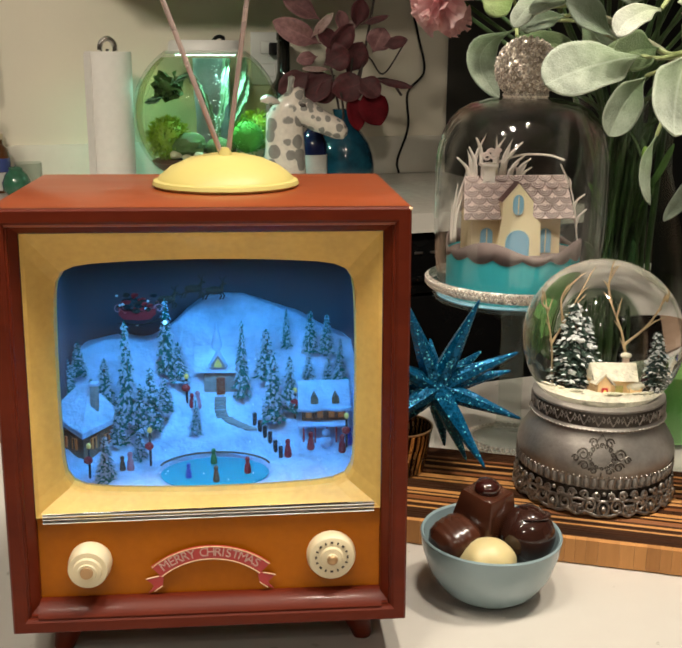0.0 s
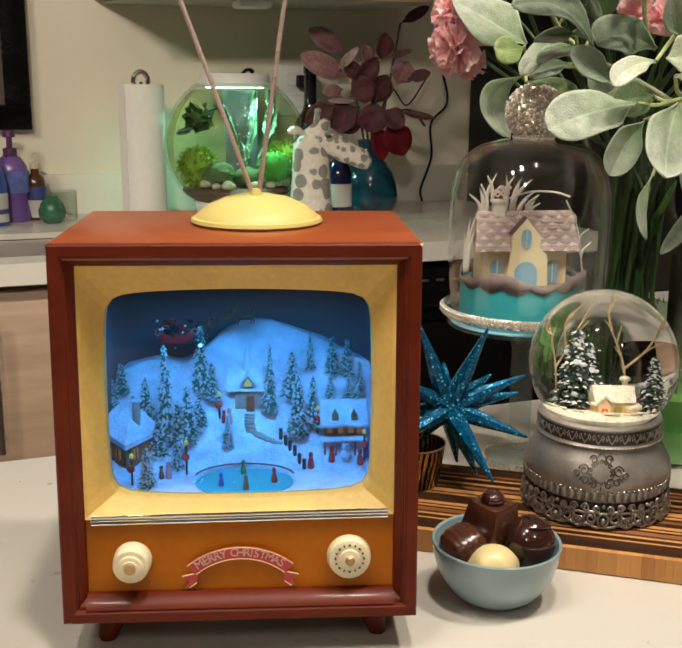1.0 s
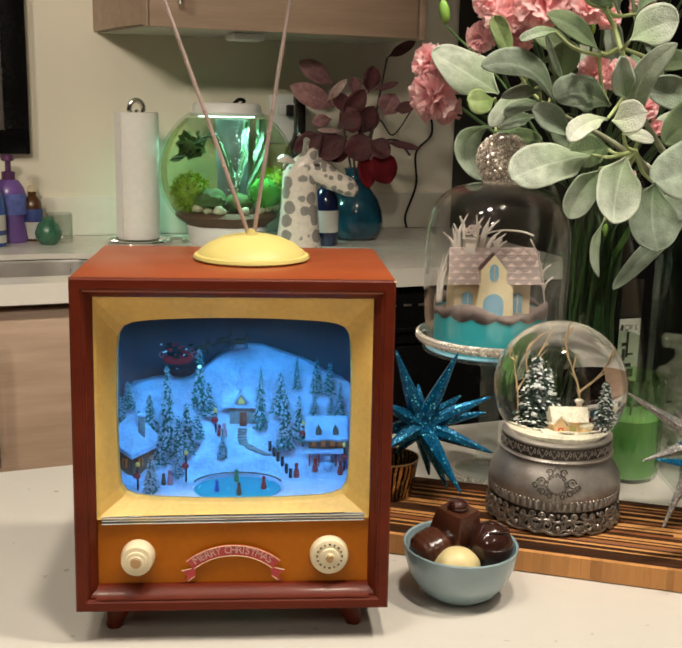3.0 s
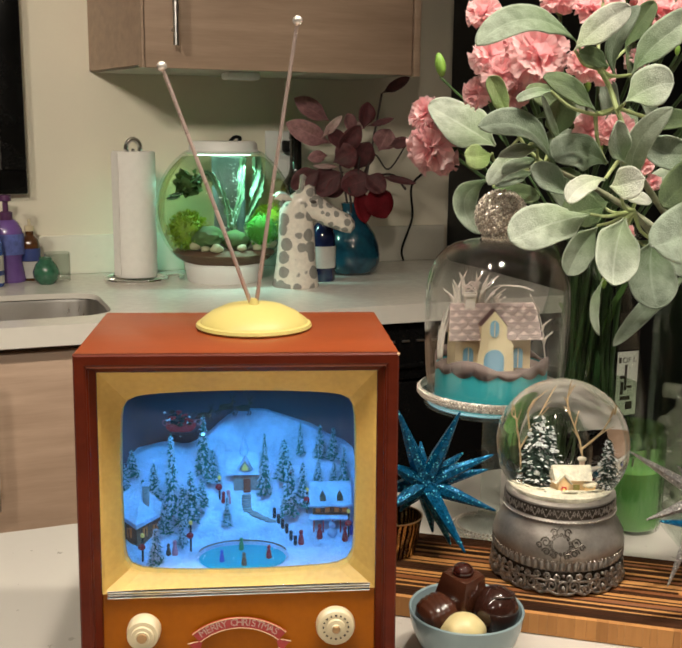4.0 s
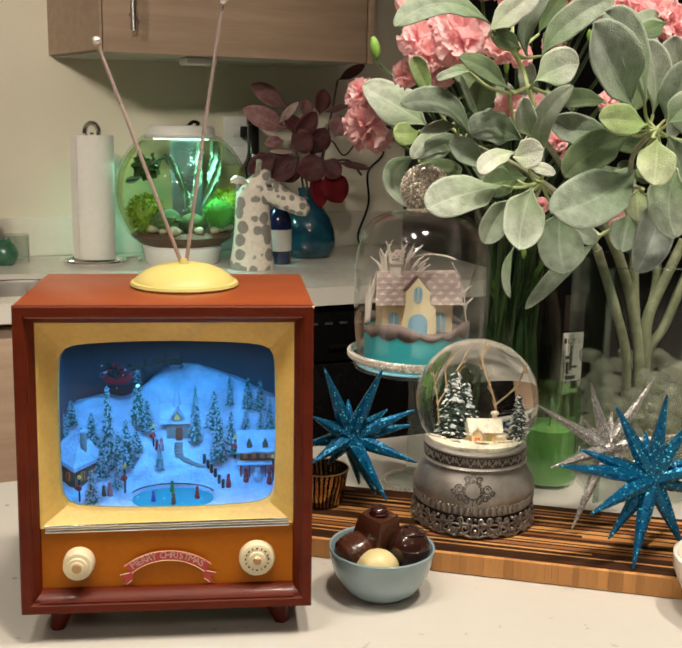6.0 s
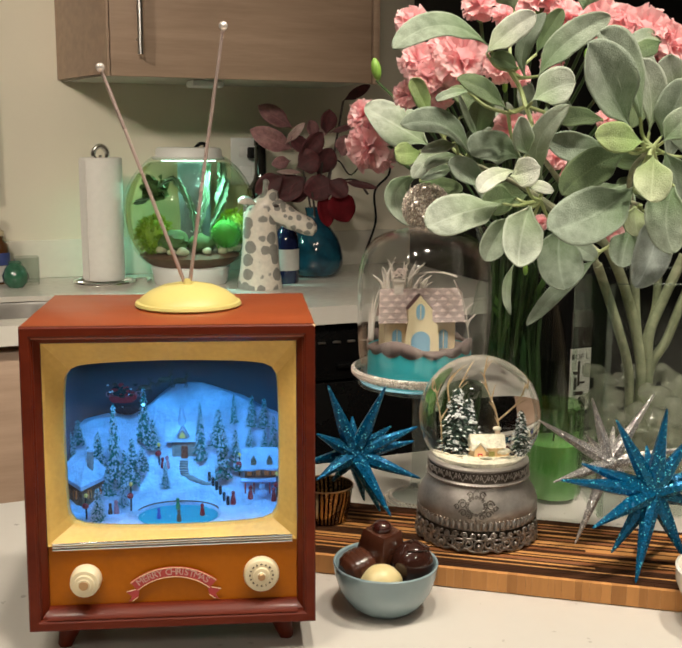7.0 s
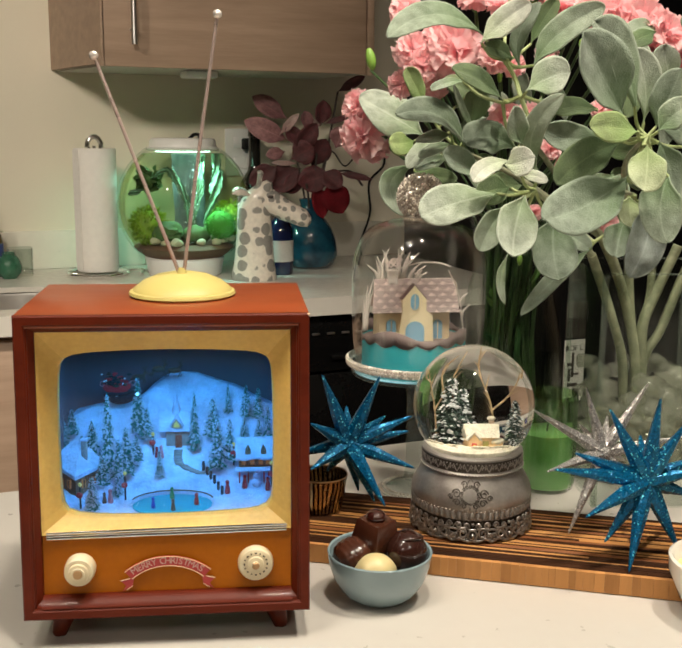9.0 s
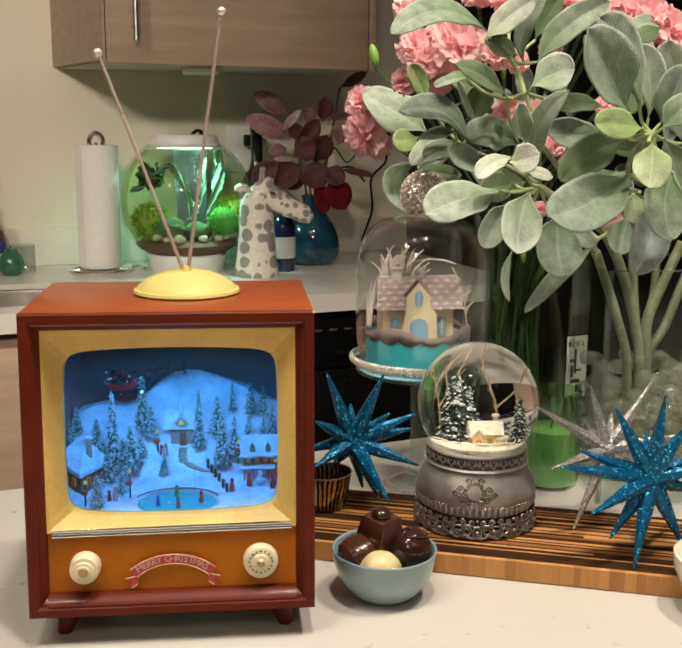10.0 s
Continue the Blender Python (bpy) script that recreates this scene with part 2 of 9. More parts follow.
# sky colour lightened to hold the haze that the screen glass reflects
M_NIGHT = surf("hazed_night_backdrop", (0.28, 0.16, 0.20), 0.8, var=0.5, scale=16, bump=0.0, second=(0.17, 0.12, 0.12))
M_FLECK = surf("silver_fleck", (0.95, 0.96, 0.98), 0.35, 0.6, var=0.02, bump=0.0)
M_FIR_SNOW = surf("fir_snow", (0.74, 0.78, 0.78), 0.8, var=0.1, scale=200, bump=0.6, bscale=900)
M_FIR = surf("toy_fir_green", (0.02, 0.20, 0.14), 0.8, var=0.3, scale=300, bump=0.5, bscale=1500)
M_POND = surf("pond_blue", (0.008, 0.34, 0.42), 0.5, var=0.08, bump=0.0, spec=0.15)
M_TOY_TEAM = surf("toy_red_brown", (0.10, 0.05, 0.03), 0.9, var=0.25, scale=300)
M_TOY_BROWN = surf("toy_brown", (0.20, 0.11, 0.06), 0.7, var=0.25, scale=300)
M_TOY_STONE = surf("toy_stone", (0.33, 0.29, 0.26), 0.8, var=0.3, scale=400, bump=0.4, bscale=900)
M_TOY_RED = surf("toy_red", (0.50, 0.03, 0.03), 0.5, bump=0.0)
M_TOY_DOOR = surf("toy_door", (0.34, 0.07, 0.03), 0.6, var=0.25, scale=400, bump=0.2)
M_TOY_GREEN = surf("toy_green", (0.04, 0.26, 0.07), 0.5, bump=0.0)
M_TOY_BLUE = surf("toy_blue", (0.05, 0.08, 0.5), 0.5, bump=0.0)
M_TOY_PINK = surf("toy_pink", (0.7, 0.25, 0.28), 0.5, bump=0.0)
M_TOY_YELLOW = surf("toy_lit_yellow", (0.75, 0.55, 0.12), 0.5, bump=0.0, emit=0.35)
M_TOY_WINDOW = surf("toy_lit_orange", (0.55, 0.20, 0.05), 0.5, bump=0.0, emit=0.25)
M_FAIRY = surf("fairy_glow", (0.45, 1.0, 0.95), 0.5, var=0.02, bump=0.0, emit=2.5)
M_TOY_DARK = surf("toy_dark", (0.03, 0.025, 0.025), 0.6, bump=0.0)

# ---------- building tools ----------


def thing(name, place=(0, 0, 0), turn=0.0, label="", category="", group="", matrix=None):
    ob = new(name)
    ob.empty_display_size = 0.02
    ob.matrix_basis = matrix if matrix is not None else pose(*place, 0, 0, turn)
    return tagged(ob, label, category, group)


def mesh_from(name, bm, mats, smooth=True, angle=40):
    bmesh.ops.recalc_face_normals(bm, faces=bm.faces)
    me = bpy.data.meshes.new(name)
    for e in bm.edges:
        if len(e.link_faces) == 2 and e.calc_face_angle(0) > radians(angle):
            e.smooth = False
    for f in bm.faces:
        f.smooth = smooth
    bm.to_mesh(me)
    bm.free()
    for m in mats if isinstance(mats, (list, tuple)) else [mats]:
        me.materials.append(m)
    return me


def part(name, bm, material, parent, label="", smooth=True, angle=40, place=None):
    ob = new(name, mesh_from(name, bm, material, smooth, angle) if isinstance(bm, bmesh.types.BMesh) else bm)
    ob.parent = parent
    if place is not None:
        ob.matrix_basis = place
    if label:
        ob["label"] = label
    return ob


def solo(name, bm, material, place=None, label="", category="", group="", kind="", smooth=True, angle=40):
    ob = new(name, mesh_from(name, bm, material, smooth, angle))
    if place is not None:
        ob.matrix_basis = place
    return tagged(ob, label, category, group, kind)


def box(x0, x1, y0, y1, z0, z1, bevel=0.0, bm=None, seg=2, mat=0):
    bm = bm or bmesh.new()
    made = bmesh.ops.create_cube(bm, size=1, matrix=Matrix.Translation(((x0 + x1) / 2, (y0 + y1) / 2, (z0 + z1) / 2)) @ Matrix.Diagonal((x1 - x0, y1 - y0, z1 - z0, 1)))
    vs = made["verts"]
    fs = {f for v in vs for f in v.link_faces}
    for f in fs:
        f.material_index = mat
    if bevel:
        bmesh.ops.bevel(bm, geom=list({e for v in vs for e in v.link_edges}), offset=bevel, segments=seg, affect="EDGES", profile=0.5)
    return bm


def lathe(profile, seg=48, bm=None, centre=(0, 0, 0), mat=0, wobble=None):
    """profile: (radius, height) from one end to the other; a radius of 0 closes it."""
    bm = bm or bmesh.new()
    rings = []
    for r, z in profile:
        if r < 1e-6:
            rings.append([bm.verts.new((centre[0], centre[1], centre[2] + z))])
        else:
            ring = []
            for i in range(seg):
                a = 2 * math.pi * i / seg
                k = wobble(a, z) if wobble else 1
                ring.append(bm.verts.new((centre[0] + r * k * math.cos(a), centre[1] + r * k * math.sin(a), centre[2] + z)))
            rings.append(ring)
    for a, b in zip(rings, rings[1:]):
        for i in range(seg):
            j = (i + 1) % seg
            if len(a) == 1 and len(b) == 1:
                continue
            if len(a) == 1:
                f = bm.faces.new((a[0], b[j], b[i]))
            elif len(b) == 1:
                f = bm.faces.new((a[i], a[j], b[0]))
            else:
                f = bm.faces.new((a[i], a[j], b[j], b[i]))
            f.material_index = mat
    return bm


def tube(points, radii, seg=8, bm=None, mat=0, caps=True):
    bm = bm or bmesh.new()
    pts = [Vector(p) for p in points]
    if not isinstance(radii, (list, tuple)):
        radii = [radii] * len(pts)
    rings, up = [], None
    for i, p in enumerate(pts):
        d = (pts[min(i + 1, len(pts) - 1)] - pts[max(i - 1, 0)]).normalized()
        if up is None:
            up = d.orthogonal().normalized()
        up = (up - d * up.dot(d)).normalized()
        side = d.cross(up)
        rings.append([bm.verts.new(p + radii[i] * (up * math.cos(2 * math.pi * k / seg) + side * math.sin(2 * math.pi * k / seg))) for k in range(seg)])
    for a, b in zip(rings, rings[1:]):
        for k in range(seg):
            f = bm.faces.new((a[k], a[(k + 1) % seg], b[(k + 1) % seg], b[k]))
            f.material_index = mat
    if caps:
        for ring in (rings[0], rings[-1]):
            f = bm.faces.new(ring)
            f.material_index = mat
    return bm


def loft(sections, bm=None, caps=True):
    """Closed sections with the same number of points, joined in order."""
    bm = bm or bmesh.new()
    rings = [[bm.verts.new(p) for p in s] for s in sections]
    n = len(rings[0])
    for a, b in zip(rings, rings[1:]):
        for k in range(n):
            bm.faces.new((a[k], a[(k + 1) % n], b[(k + 1) % n], b[k]))
    if caps:
        bm.faces.new(rings[0])
        bm.faces.new(rings[-1])
    return bm


def ball(r, place=(0, 0, 0), scale=(1, 1, 1), sub=3, bm=None, mat=0, rough=0.0, freq=30.0):
    bm = bm or bmesh.new()
    made = bmesh.ops.create_icosphere(bm, subdivisions=sub, radius=1)
    for v in made["verts"]:
        k = 1 + rough * noise.noise(v.co * freq * r + Vector(place) * 50) if rough else 1
        v.co = Vector((v.co.x * r * scale[0] * k + place[0], v.co.y * r * scale[1] * k + place[1], v.co.z * r * scale[2] * k + place[2]))
    for f in {f for v in made["verts"] for f in v.link_faces}:
        f.material_index = mat
    return bm


def curve_points(points, steps=6):
    """A smooth run through the points."""
    p = [Vector(q) for q in points]
    p = [2 * p[0] - p[1], *p, 2 * p[-1] - p[-2]]
    out = []
    for i in range(1, len(p) - 2):
        for s in range(steps):
            t = s / steps
            out.append(0.5 * (2 * p[i] + (p[i + 1] - p[i - 1]) * t + (2 * p[i - 1] - 5 * p[i] + 4 * p[i + 1] - p[i + 2]) * t * t + (3 * p[i] - p[i - 1] - 3 * p[i + 1] + p[i + 2]) * t ** 3))
    out.append(p[-2])
    return out


def letters(text, size, depth=0.0004):
    """The mesh of a word, lying in x and y, standing on its baseline, centred in x."""
    cu = bpy.data.curves.new("word", "FONT")
    cu.body, cu.size, cu.extrude, cu.align_x = text, size, depth, "CENTER"
    ob = bpy.data.objects.new("word", cu)
    scene.collection.objects.link(ob)
    me = bpy.data.meshes.new_from_object(ob.evaluated_get(bpy.context.evaluated_depsgraph_get()))
    bpy.data.objects.remove(ob)
    return me


def kmat(u, v, z, turn=0.0):
    return KITCHEN @ pose(u, v, z, 0, 0, turn)


def superellipse(a, b, n, count, power=1.0):
    """Points of a rounded rectangle."""
    out = []
    for i in range(count):
        t = 2 * math.pi * i / count
        c, s = math.cos(t), math.sin(t)
        out.append((a * math.copysign(abs(c) ** (2 / n), c), b * math.copysign(abs(s) ** (2 / n), s)))
    return out

# ---------- the room ----------

M_WALL_DIM = surf("taupe_paint", (0.30, 0.275, 0.235), 0.85, var=0.03, scale=6, bump=0.08, bscale=500)


def slab(name, x0, x1, y0, y1, z0, z1, m, place=KITCHEN, bevel=0.0, kind="structure", label="", category=""):
    return solo(name, box(x0, x1, y0, y1, z0, z1, bevel), m, place, label, category, kind=kind)


slab("floor", -3.6, 2.6, -4.2, 0.75, -0.1, 0.0, M_FLOOR, label="brown wooden kitchen floor", category="floor")
slab("ceiling", -3.6, 2.6, -4.2, 0.75, 2.6, 2.7, M_CEIL, label="plain white painted ceiling", category="ceiling")
slab("wall_north", -3.6, 2.6, 0.615, 0.75, 0.0, 2.6, M_WALL, label="warm cream painted kitchen wall behind the counter", category="wall")
slab("wall_south", -3.6, 2.6, -4.2, -4.1, 0.0, 2.6, M_WALL_DIM, label="plain taupe wall behind the camera", category="wall")
slab("wall_west", -3.6, -3.5, -4.1, 0.615, 0.0, 2.6, M_WALL_DIM, label="plain taupe side wall", category="wall")
slab("wall_east", 2.5, 2.6, -4.1, 0.615, 0.0, 2.6, M_WALL_DIM, label="plain taupe side wall", category="wall")
slab("backsplash", -2.0, 0.695, 0.602, 0.616, 0.92, 1.008, M_UPSTAND, bevel=0.0015, label="low light quartz upstand along the wall", category="backsplash")


def back_counter():
    """One worktop with a real cut-out for the sink."""
    t = thing("worktop", label="long light quartz worktop with an undermount sink cut-out", category="worktop", matrix=KITCHEN)
    z0, z1 = 0.892, 0.92
    u0, u1, v0, v1 = -2.0, 0.695, 0.0, 0.60
    cu, cv, n = -0.535, 0.205, 96
    corner = [math.atan2(y - cv, x - cu) for x, y in ((u0, v0), (u1, v0), (u1, v1), (u0, v1))]
    angles = sorted([2 * math.pi * i / n - math.pi for i in range(n)] + corner)
    outer, inner = [], []
    for a in angles:
        c, s_ = math.cos(a), math.sin(a)
        k = min((u1 - cu) / c if c > 1e-6 else 9, (u0 - cu) / c if c < -1e-6 else 9, (v1 - cv) / s_ if s_ > 1e-6 else 9, (v0 - cv) / s_ if s_ < -1e-6 else 9)
        outer.append((cu + k * c, cv + k * s_))
        q = (abs(c / 0.2975) ** 7 + abs(s_ / 0.135) ** 7) ** (-1 / 7)
        inner.append((cu + q * c, cv + q * s_))
    secs = [[(*p, z) for p in ring] for ring, z in ((inner, 0.909), (outer, 0.884), (outer, z1), (inner, z1), (inner, 0.909))]
    bm = loft(secs, caps=False)
    bmesh.ops.remove_doubles(bm, verts=bm.verts, dist=1e-6)
    part("slab", bm, M_QUARTZ_BACK, t, angle=30)
    s = thing("kitchen_sink", label="stainless steel undermount kitchen sink", category="sink", matrix=KITCHEN)
    secs = []
    for off, z, n_ in ((0.012, 0.9065, 7), (0.003, 0.9065, 7), (0.002, 0.90, 7), (0.002, 0.80, 6), (-0.01, 0.735, 5), (-0.05, 0.725, 4)):
        secs.append([(-0.535 + x, 0.205 + y, z) for x, y in superellipse(0.2975 + off, 0.135 + off, n_, 48)])
    part("basin", loft(secs, caps=False), M_STEEL, s)
    part("drain", lathe([(0.045, 0.724), (0.045, 0.727), (0.03, 0.727), (0.02, 0.722), (0, 0.722)], 24, centre=(-0.535, 0.205, 0)), M_CHROME, s)


back_counter()


def faucet():
    f = thing("faucet", label="chrome kitchen faucet behind the sink", category="faucet", matrix=kmat(-0.462, 0.40, 0.92))
    part("base", lathe([(0, 0), (0.026, 0), (0.027, 0.004), (0.024, 0.010), (0.019, 0.014), (0.018, 0.12), (0.024, 0.130), (0.026, 0.145), (0.022, 0.160), (0.012, 0.168), (0, 0.170)], 40), M_CHROME, f)
    part("spout", tube(curve_points([(0, -0.01, 0.138), (-0.02, -0.05, 0.165), (-0.035, -0.11, 0.165), (-0.042, -0.14, 0.135)], 6), 0.011, 14), M_CHROME, f, "curved chrome spout")
    part("lever", tube([(-0.015, 0.0, 0.160), (-0.05, 0.015, 0.185)], [0.006, 0.004], 10), M_CHROME, f)


faucet()


def bar_handle(parent, u, v, z0, z1):
    h = part("handle", tube([(u, v - 0.028, z0), (u, v - 0.028, z1)], 0.006, 12), M_STEEL, parent, "brushed steel bar handle")
    for z in (z0 + 0.03, z1 - 0.03):
        part("post", tube([(u, v - 0.028, z), (u, v + 0.001, z)], 0.004, 8), M_STEEL, h)


def base_unit(u0, u1, handle_u):
    c = thing("base_cabinet", label="light oak laminate base cabinet under the worktop", category="cabinet", group="base cabinets", matrix=KITCHEN)
    part("body", box(u0, u1, 0.052, 0.60, 0.1, 0.715, 0.001), M_LAMINATE, c)
    part("top_rail", box(u0, u1, 0.052, 0.075, 0.7155, 0.882, 0.001), M_LAMINATE, c)
    part("plinth", box(u0, u1, 0.10, 0.12, 0.0, 0.1), M_BLACK_MATT, c)
    d = part("door", box(u0 + 0.0015, u1 - 0.0015, 0.03, 0.05, 0.105, 0.872, 0.0015), M_LAMINATE, c)
    bar_handle(d, handle_u, 0.03, 0.60, 0.83)


base_unit(-1.26, -0.82, -0.86)
base_unit(-0.818, -0.50, -0.545)
base_unit(-0.498, 0.10, -0.46)


def dishwasher():
    d = thing("dishwasher", label="black built-in dishwasher with a control strip", category="dishwasher", matrix=KITCHEN)
    part("body", box(0.102, 0.694, 0.06, 0.6, 0.02, 0.886, 0.002), M_BLACK_MATT, d)
    part("door", box(0.106, 0.69, 0.022, 0.058, 0.11, 0.76, 0.004), M_BLACK, d)
    p = part("control_panel", box(0.106, 0.69, 0.016, 0.058, 0.765, 0.884, 0.006), M_BLACK, d)
    for i in range(6):
        part("button", box(0.21 + i * 0.032, 0.226 + i * 0.032, 0.0125, 0.0165, 0.842, 0.846, 0.0005), M_STEEL, p)
    part("grip", box(0.25, 0.55, 0.008, 0.016, 0.79, 0.80, 0.003), M_BLACK, p)


dishwasher()


def wall_cabinet():
    c = thing("wall_cabinet", label="light oak laminate wall cabinet over the worktop", category="cabinet", matrix=KITCHEN)
    part("body", loft([[(-0.137, 0.3025, z), (0.457, 0.3025, z), (0.457, 0.614, z), (-0.194, 0.614, z)] for z in (1.372, 2.12)]), M_LAMINATE, c)
    part("underside", loft([[(-0.130, 0.304, z), (0.446, 0.304, z), (0.446, 0.608, z), (-0.184, 0.608, z)] for z in (1.3675, 1.3717)]), M_CAB_IN, c)
    part("side_panel", loft([[(-0.1385, 0.284, z), (-0.134, 0.284, z), (-0.137, 0.302, z), (-0.1415, 0.302, z)] for z in (1.366, 2.12)]), M_LAMINATE, c)
    d = part("door", box(-0.132, 0.440, 0.282, 0.3015, 1.366, 2.12, 0.0015), M_LAMINATE, c)
    bar_handle(d, -0.077, 0.282, 1.408, 1.64)
    part("end_panel", box(0.443, 0.458, 0.278, 0.301, 1.364, 2.12, 0.001), M_LAMINATE, c)
    part("puck_light", box(0.055, 0.125, 0.36, 0.42, 1.352, 1.3668, 0.004), M_WHITE_PLASTIC, c, "small white light housing, switched off")


wall_cabinet()


def fridge():
    f = thing("refrigerator", label="tall black refrigerator at the end of the worktop", category="refrigerator", matrix=KITCHEN)
    part("body", box(0.70, 1.62, -0.06, 0.60, 0.02, 1.80, 0.006), M_FRIDGE, f)
    for u0, u1 in ((0.703, 1.158), (1.162, 1.617)):
        d = part("door", box(u0, u1, -0.12, -0.064, 0.03, 1.79, 0.012), M_FRIDGE, f)
        hu = u1 - 0.05 if u0 < 1 else u0 + 0.05
        part("handle", tube([(hu, -0.165, 0.7), (hu, -0.17, 0.75), (hu, -0.17, 1.45), (hu, -0.165, 1.5)], 0.011, 12), M_BLACK, d)
    s = thing("pinned_sheet", label="white paper sheet with black print on the fridge door", category="paper", matrix=KITCHEN)
    part("sheet", box(0.716, 0.766, -0.1225, -0.1212, 0.690, 0.8215), M_PAPER, s)
    word = letters("OF L", 0.0165, 0.0002)
    word.materials.append(M_INK)
    part("print_word", word, None, s, place=pose(0.7440, -0.1230, 0.7985, 90, 0, 0))
    for u0, u1, z0, z1 in ((0.719, 0.725, 0.799, 0.810), (0.7345, 0.7400, 0.742, 0.795), (0.7345, 0.7530, 0.7465, 0.7510), (0.7240, 0.7345, 0.7660, 0.7730), (0.7260, 0.7330, 0.7340, 0.7600), (0.7260, 0.7500, 0.7220, 0.7300), (0.7400, 0.7560, 0.7020, 0.7180)):
        part("print_bar", box(u0, u1, -0.1232, -0.1224, z0, z1), M_INK, s)
    q = thing("pinned_picture", label="dark picture card on the fridge door", category="picture", matrix=KITCHEN)
    part("card", box(0.716, 0.766, -0.1225, -0.1212, 0.825, 0.90), surf("dim_card", (0.03, 0.022, 0.018), 0.6, var=0.5, scale=30), q)


fridge()


def wall_frame():
    """A black picture frame with a grey mat on the wall left of the cabinet."""
    f = thing("picture_frame", label="large black framed picture with a dark grey mat on the wall", category="picture frame", matrix=KITCHEN)
    u0, u1, z0, z1, w = -1.05, -0.34, 1.104, 1.95, 0.052
    v0, v1 = 0.585, 0.613
    for n_, (a, b, c, d) in {"bottom": (u0, u1, z0, z0 + w), "top": (u0, u1, z1 - w, z1), "left": (u0, u0 + w, z0 + w, z1 - w), "right": (u1 - w, u1, z0 + w, z1 - w)}.items():
        part("rail", box(a, b, v0, v1, c, d, 0.003), M_BLACK, f)
    part("mat_board", box(u0 + w, u1 - w, 0.603, 0.612, z0 + w, z1 - w), surf("grey_mat", (0.10, 0.088, 0.078), 0.7, var=0.06), f)
    part("fillet", box(u0 + 0.14, u1 - 0.127, 0.601, 0.6035, z0 + 0.13, z1 - 0.14), surf("pale_fillet", (0.5, 0.5, 0.48), 0.5), f)
    part("print", box(u0 + 0.144, u1 - 0.131, 0.600, 0.6015, z0 + 0.134, z1 - 0.144), surf("dim_print", (0.14, 0.12, 0.10), 0.6, var=0.4, scale=9), f)
    g = part("glazing", box(u0 + w, u1 - w, 0.592, 0.594, z0 + w, z1 - w), clear("frame_glass", (0.95, 0.95, 0.95), 0.02, 0.8), f)
    g.visible_shadow = False


wall_frame()


def outlet():
    o = thing("wall_socket", label="white double wall socket above the upstand", category="socket", matrix=KITCHEN)
    part("plate", box(0.212, 0.288, 0.607, 0.6145, 1.13, 1.245, 0.003), M_WHITE_PLASTIC, o)
    for z in (1.163, 1.212):
        part("outlet", box(0.233, 0.267, 0.605, 0.608, z - 0.014, z + 0.014, 0.004), M_WHITE_PLASTIC, o)
    part("plug", box(0.252, 0.282, 0.575, 0.6065, 1.195, 1.222, 0.004), M_BLACK_MATT, o)


outlet()

# ---------- things on the back worktop ----------


def paper_towel():
    t = thing("paper_towel_holder", label="chrome paper towel holder with a full white roll", category="paper towel", matrix=kmat(-0.128, 0.47, 0.92))
    ring = [(0.066 * math.cos(a), 0.066 * math.sin(a), 0.004) for a in [2 * math.pi * i / 40 for i in range(41)]]
    part("base_ring", tube(ring, 0.004, 8), M_CHROME, t)
    part("cross_wire", tube([(-0.066, 0, 0.004), (0.066, 0, 0.004)], 0.003, 8), M_CHROME, t)
    part("rod", tube([(0, 0, 0.004), (0, 0, 0.285)], 0.004, 10), M_CHROME, t)
    loop = [(0.015 * math.sin(a), 0, 0.286 - 0.019 * math.cos(a)) for a in [math.pi * (0.15 + 1.7 * i / 20) for i in range(21)]]
    part("loop", tube(loop, 0.0055, 10), M_CHROME, t)
    side = [(0.072, 0.02, 0.004), (0.095, 0.01, 0.006), (0.1, -0.01, 0.006), (0.085, -0.04, 0.004)]
    part("tension_arm", tube(curve_points(side), 0.0035, 8), M_CHROME, t)
    roll = lathe([(0.018, 0.012), (0.0445, 0.010), (0.046, 0.013), (0.046, 0.277), (0.0445, 0.280), (0.018, 0.278), (0.018, 0.012)], 64, wobble=lambda a, z: 1 + 0.006 * math.sin(3 * a + 9 * z) + 0.006 * noise.noise(Vector((math.cos(a) * 2, math.sin(a) * 2, z * 8))))
    part("paper_roll", roll, M_PAPER, t, "white paper roll")
    flap = loft([[(-0.0375, -0.0285, 0.014), (-0.0475, -0.006, 0.014), (-0.0485, -0.006, 0.014), (-0.0385, -0.0295, 0.014)], [(-0.0375, -0.0285, 0.276), (-0.0475, -0.006, 0.276), (-0.0485, -0.006, 0.276), (-0.0385, -0.0295, 0.276)]])
    part("loose_sheet", flap, M_PAPER, t)


paper_towel()


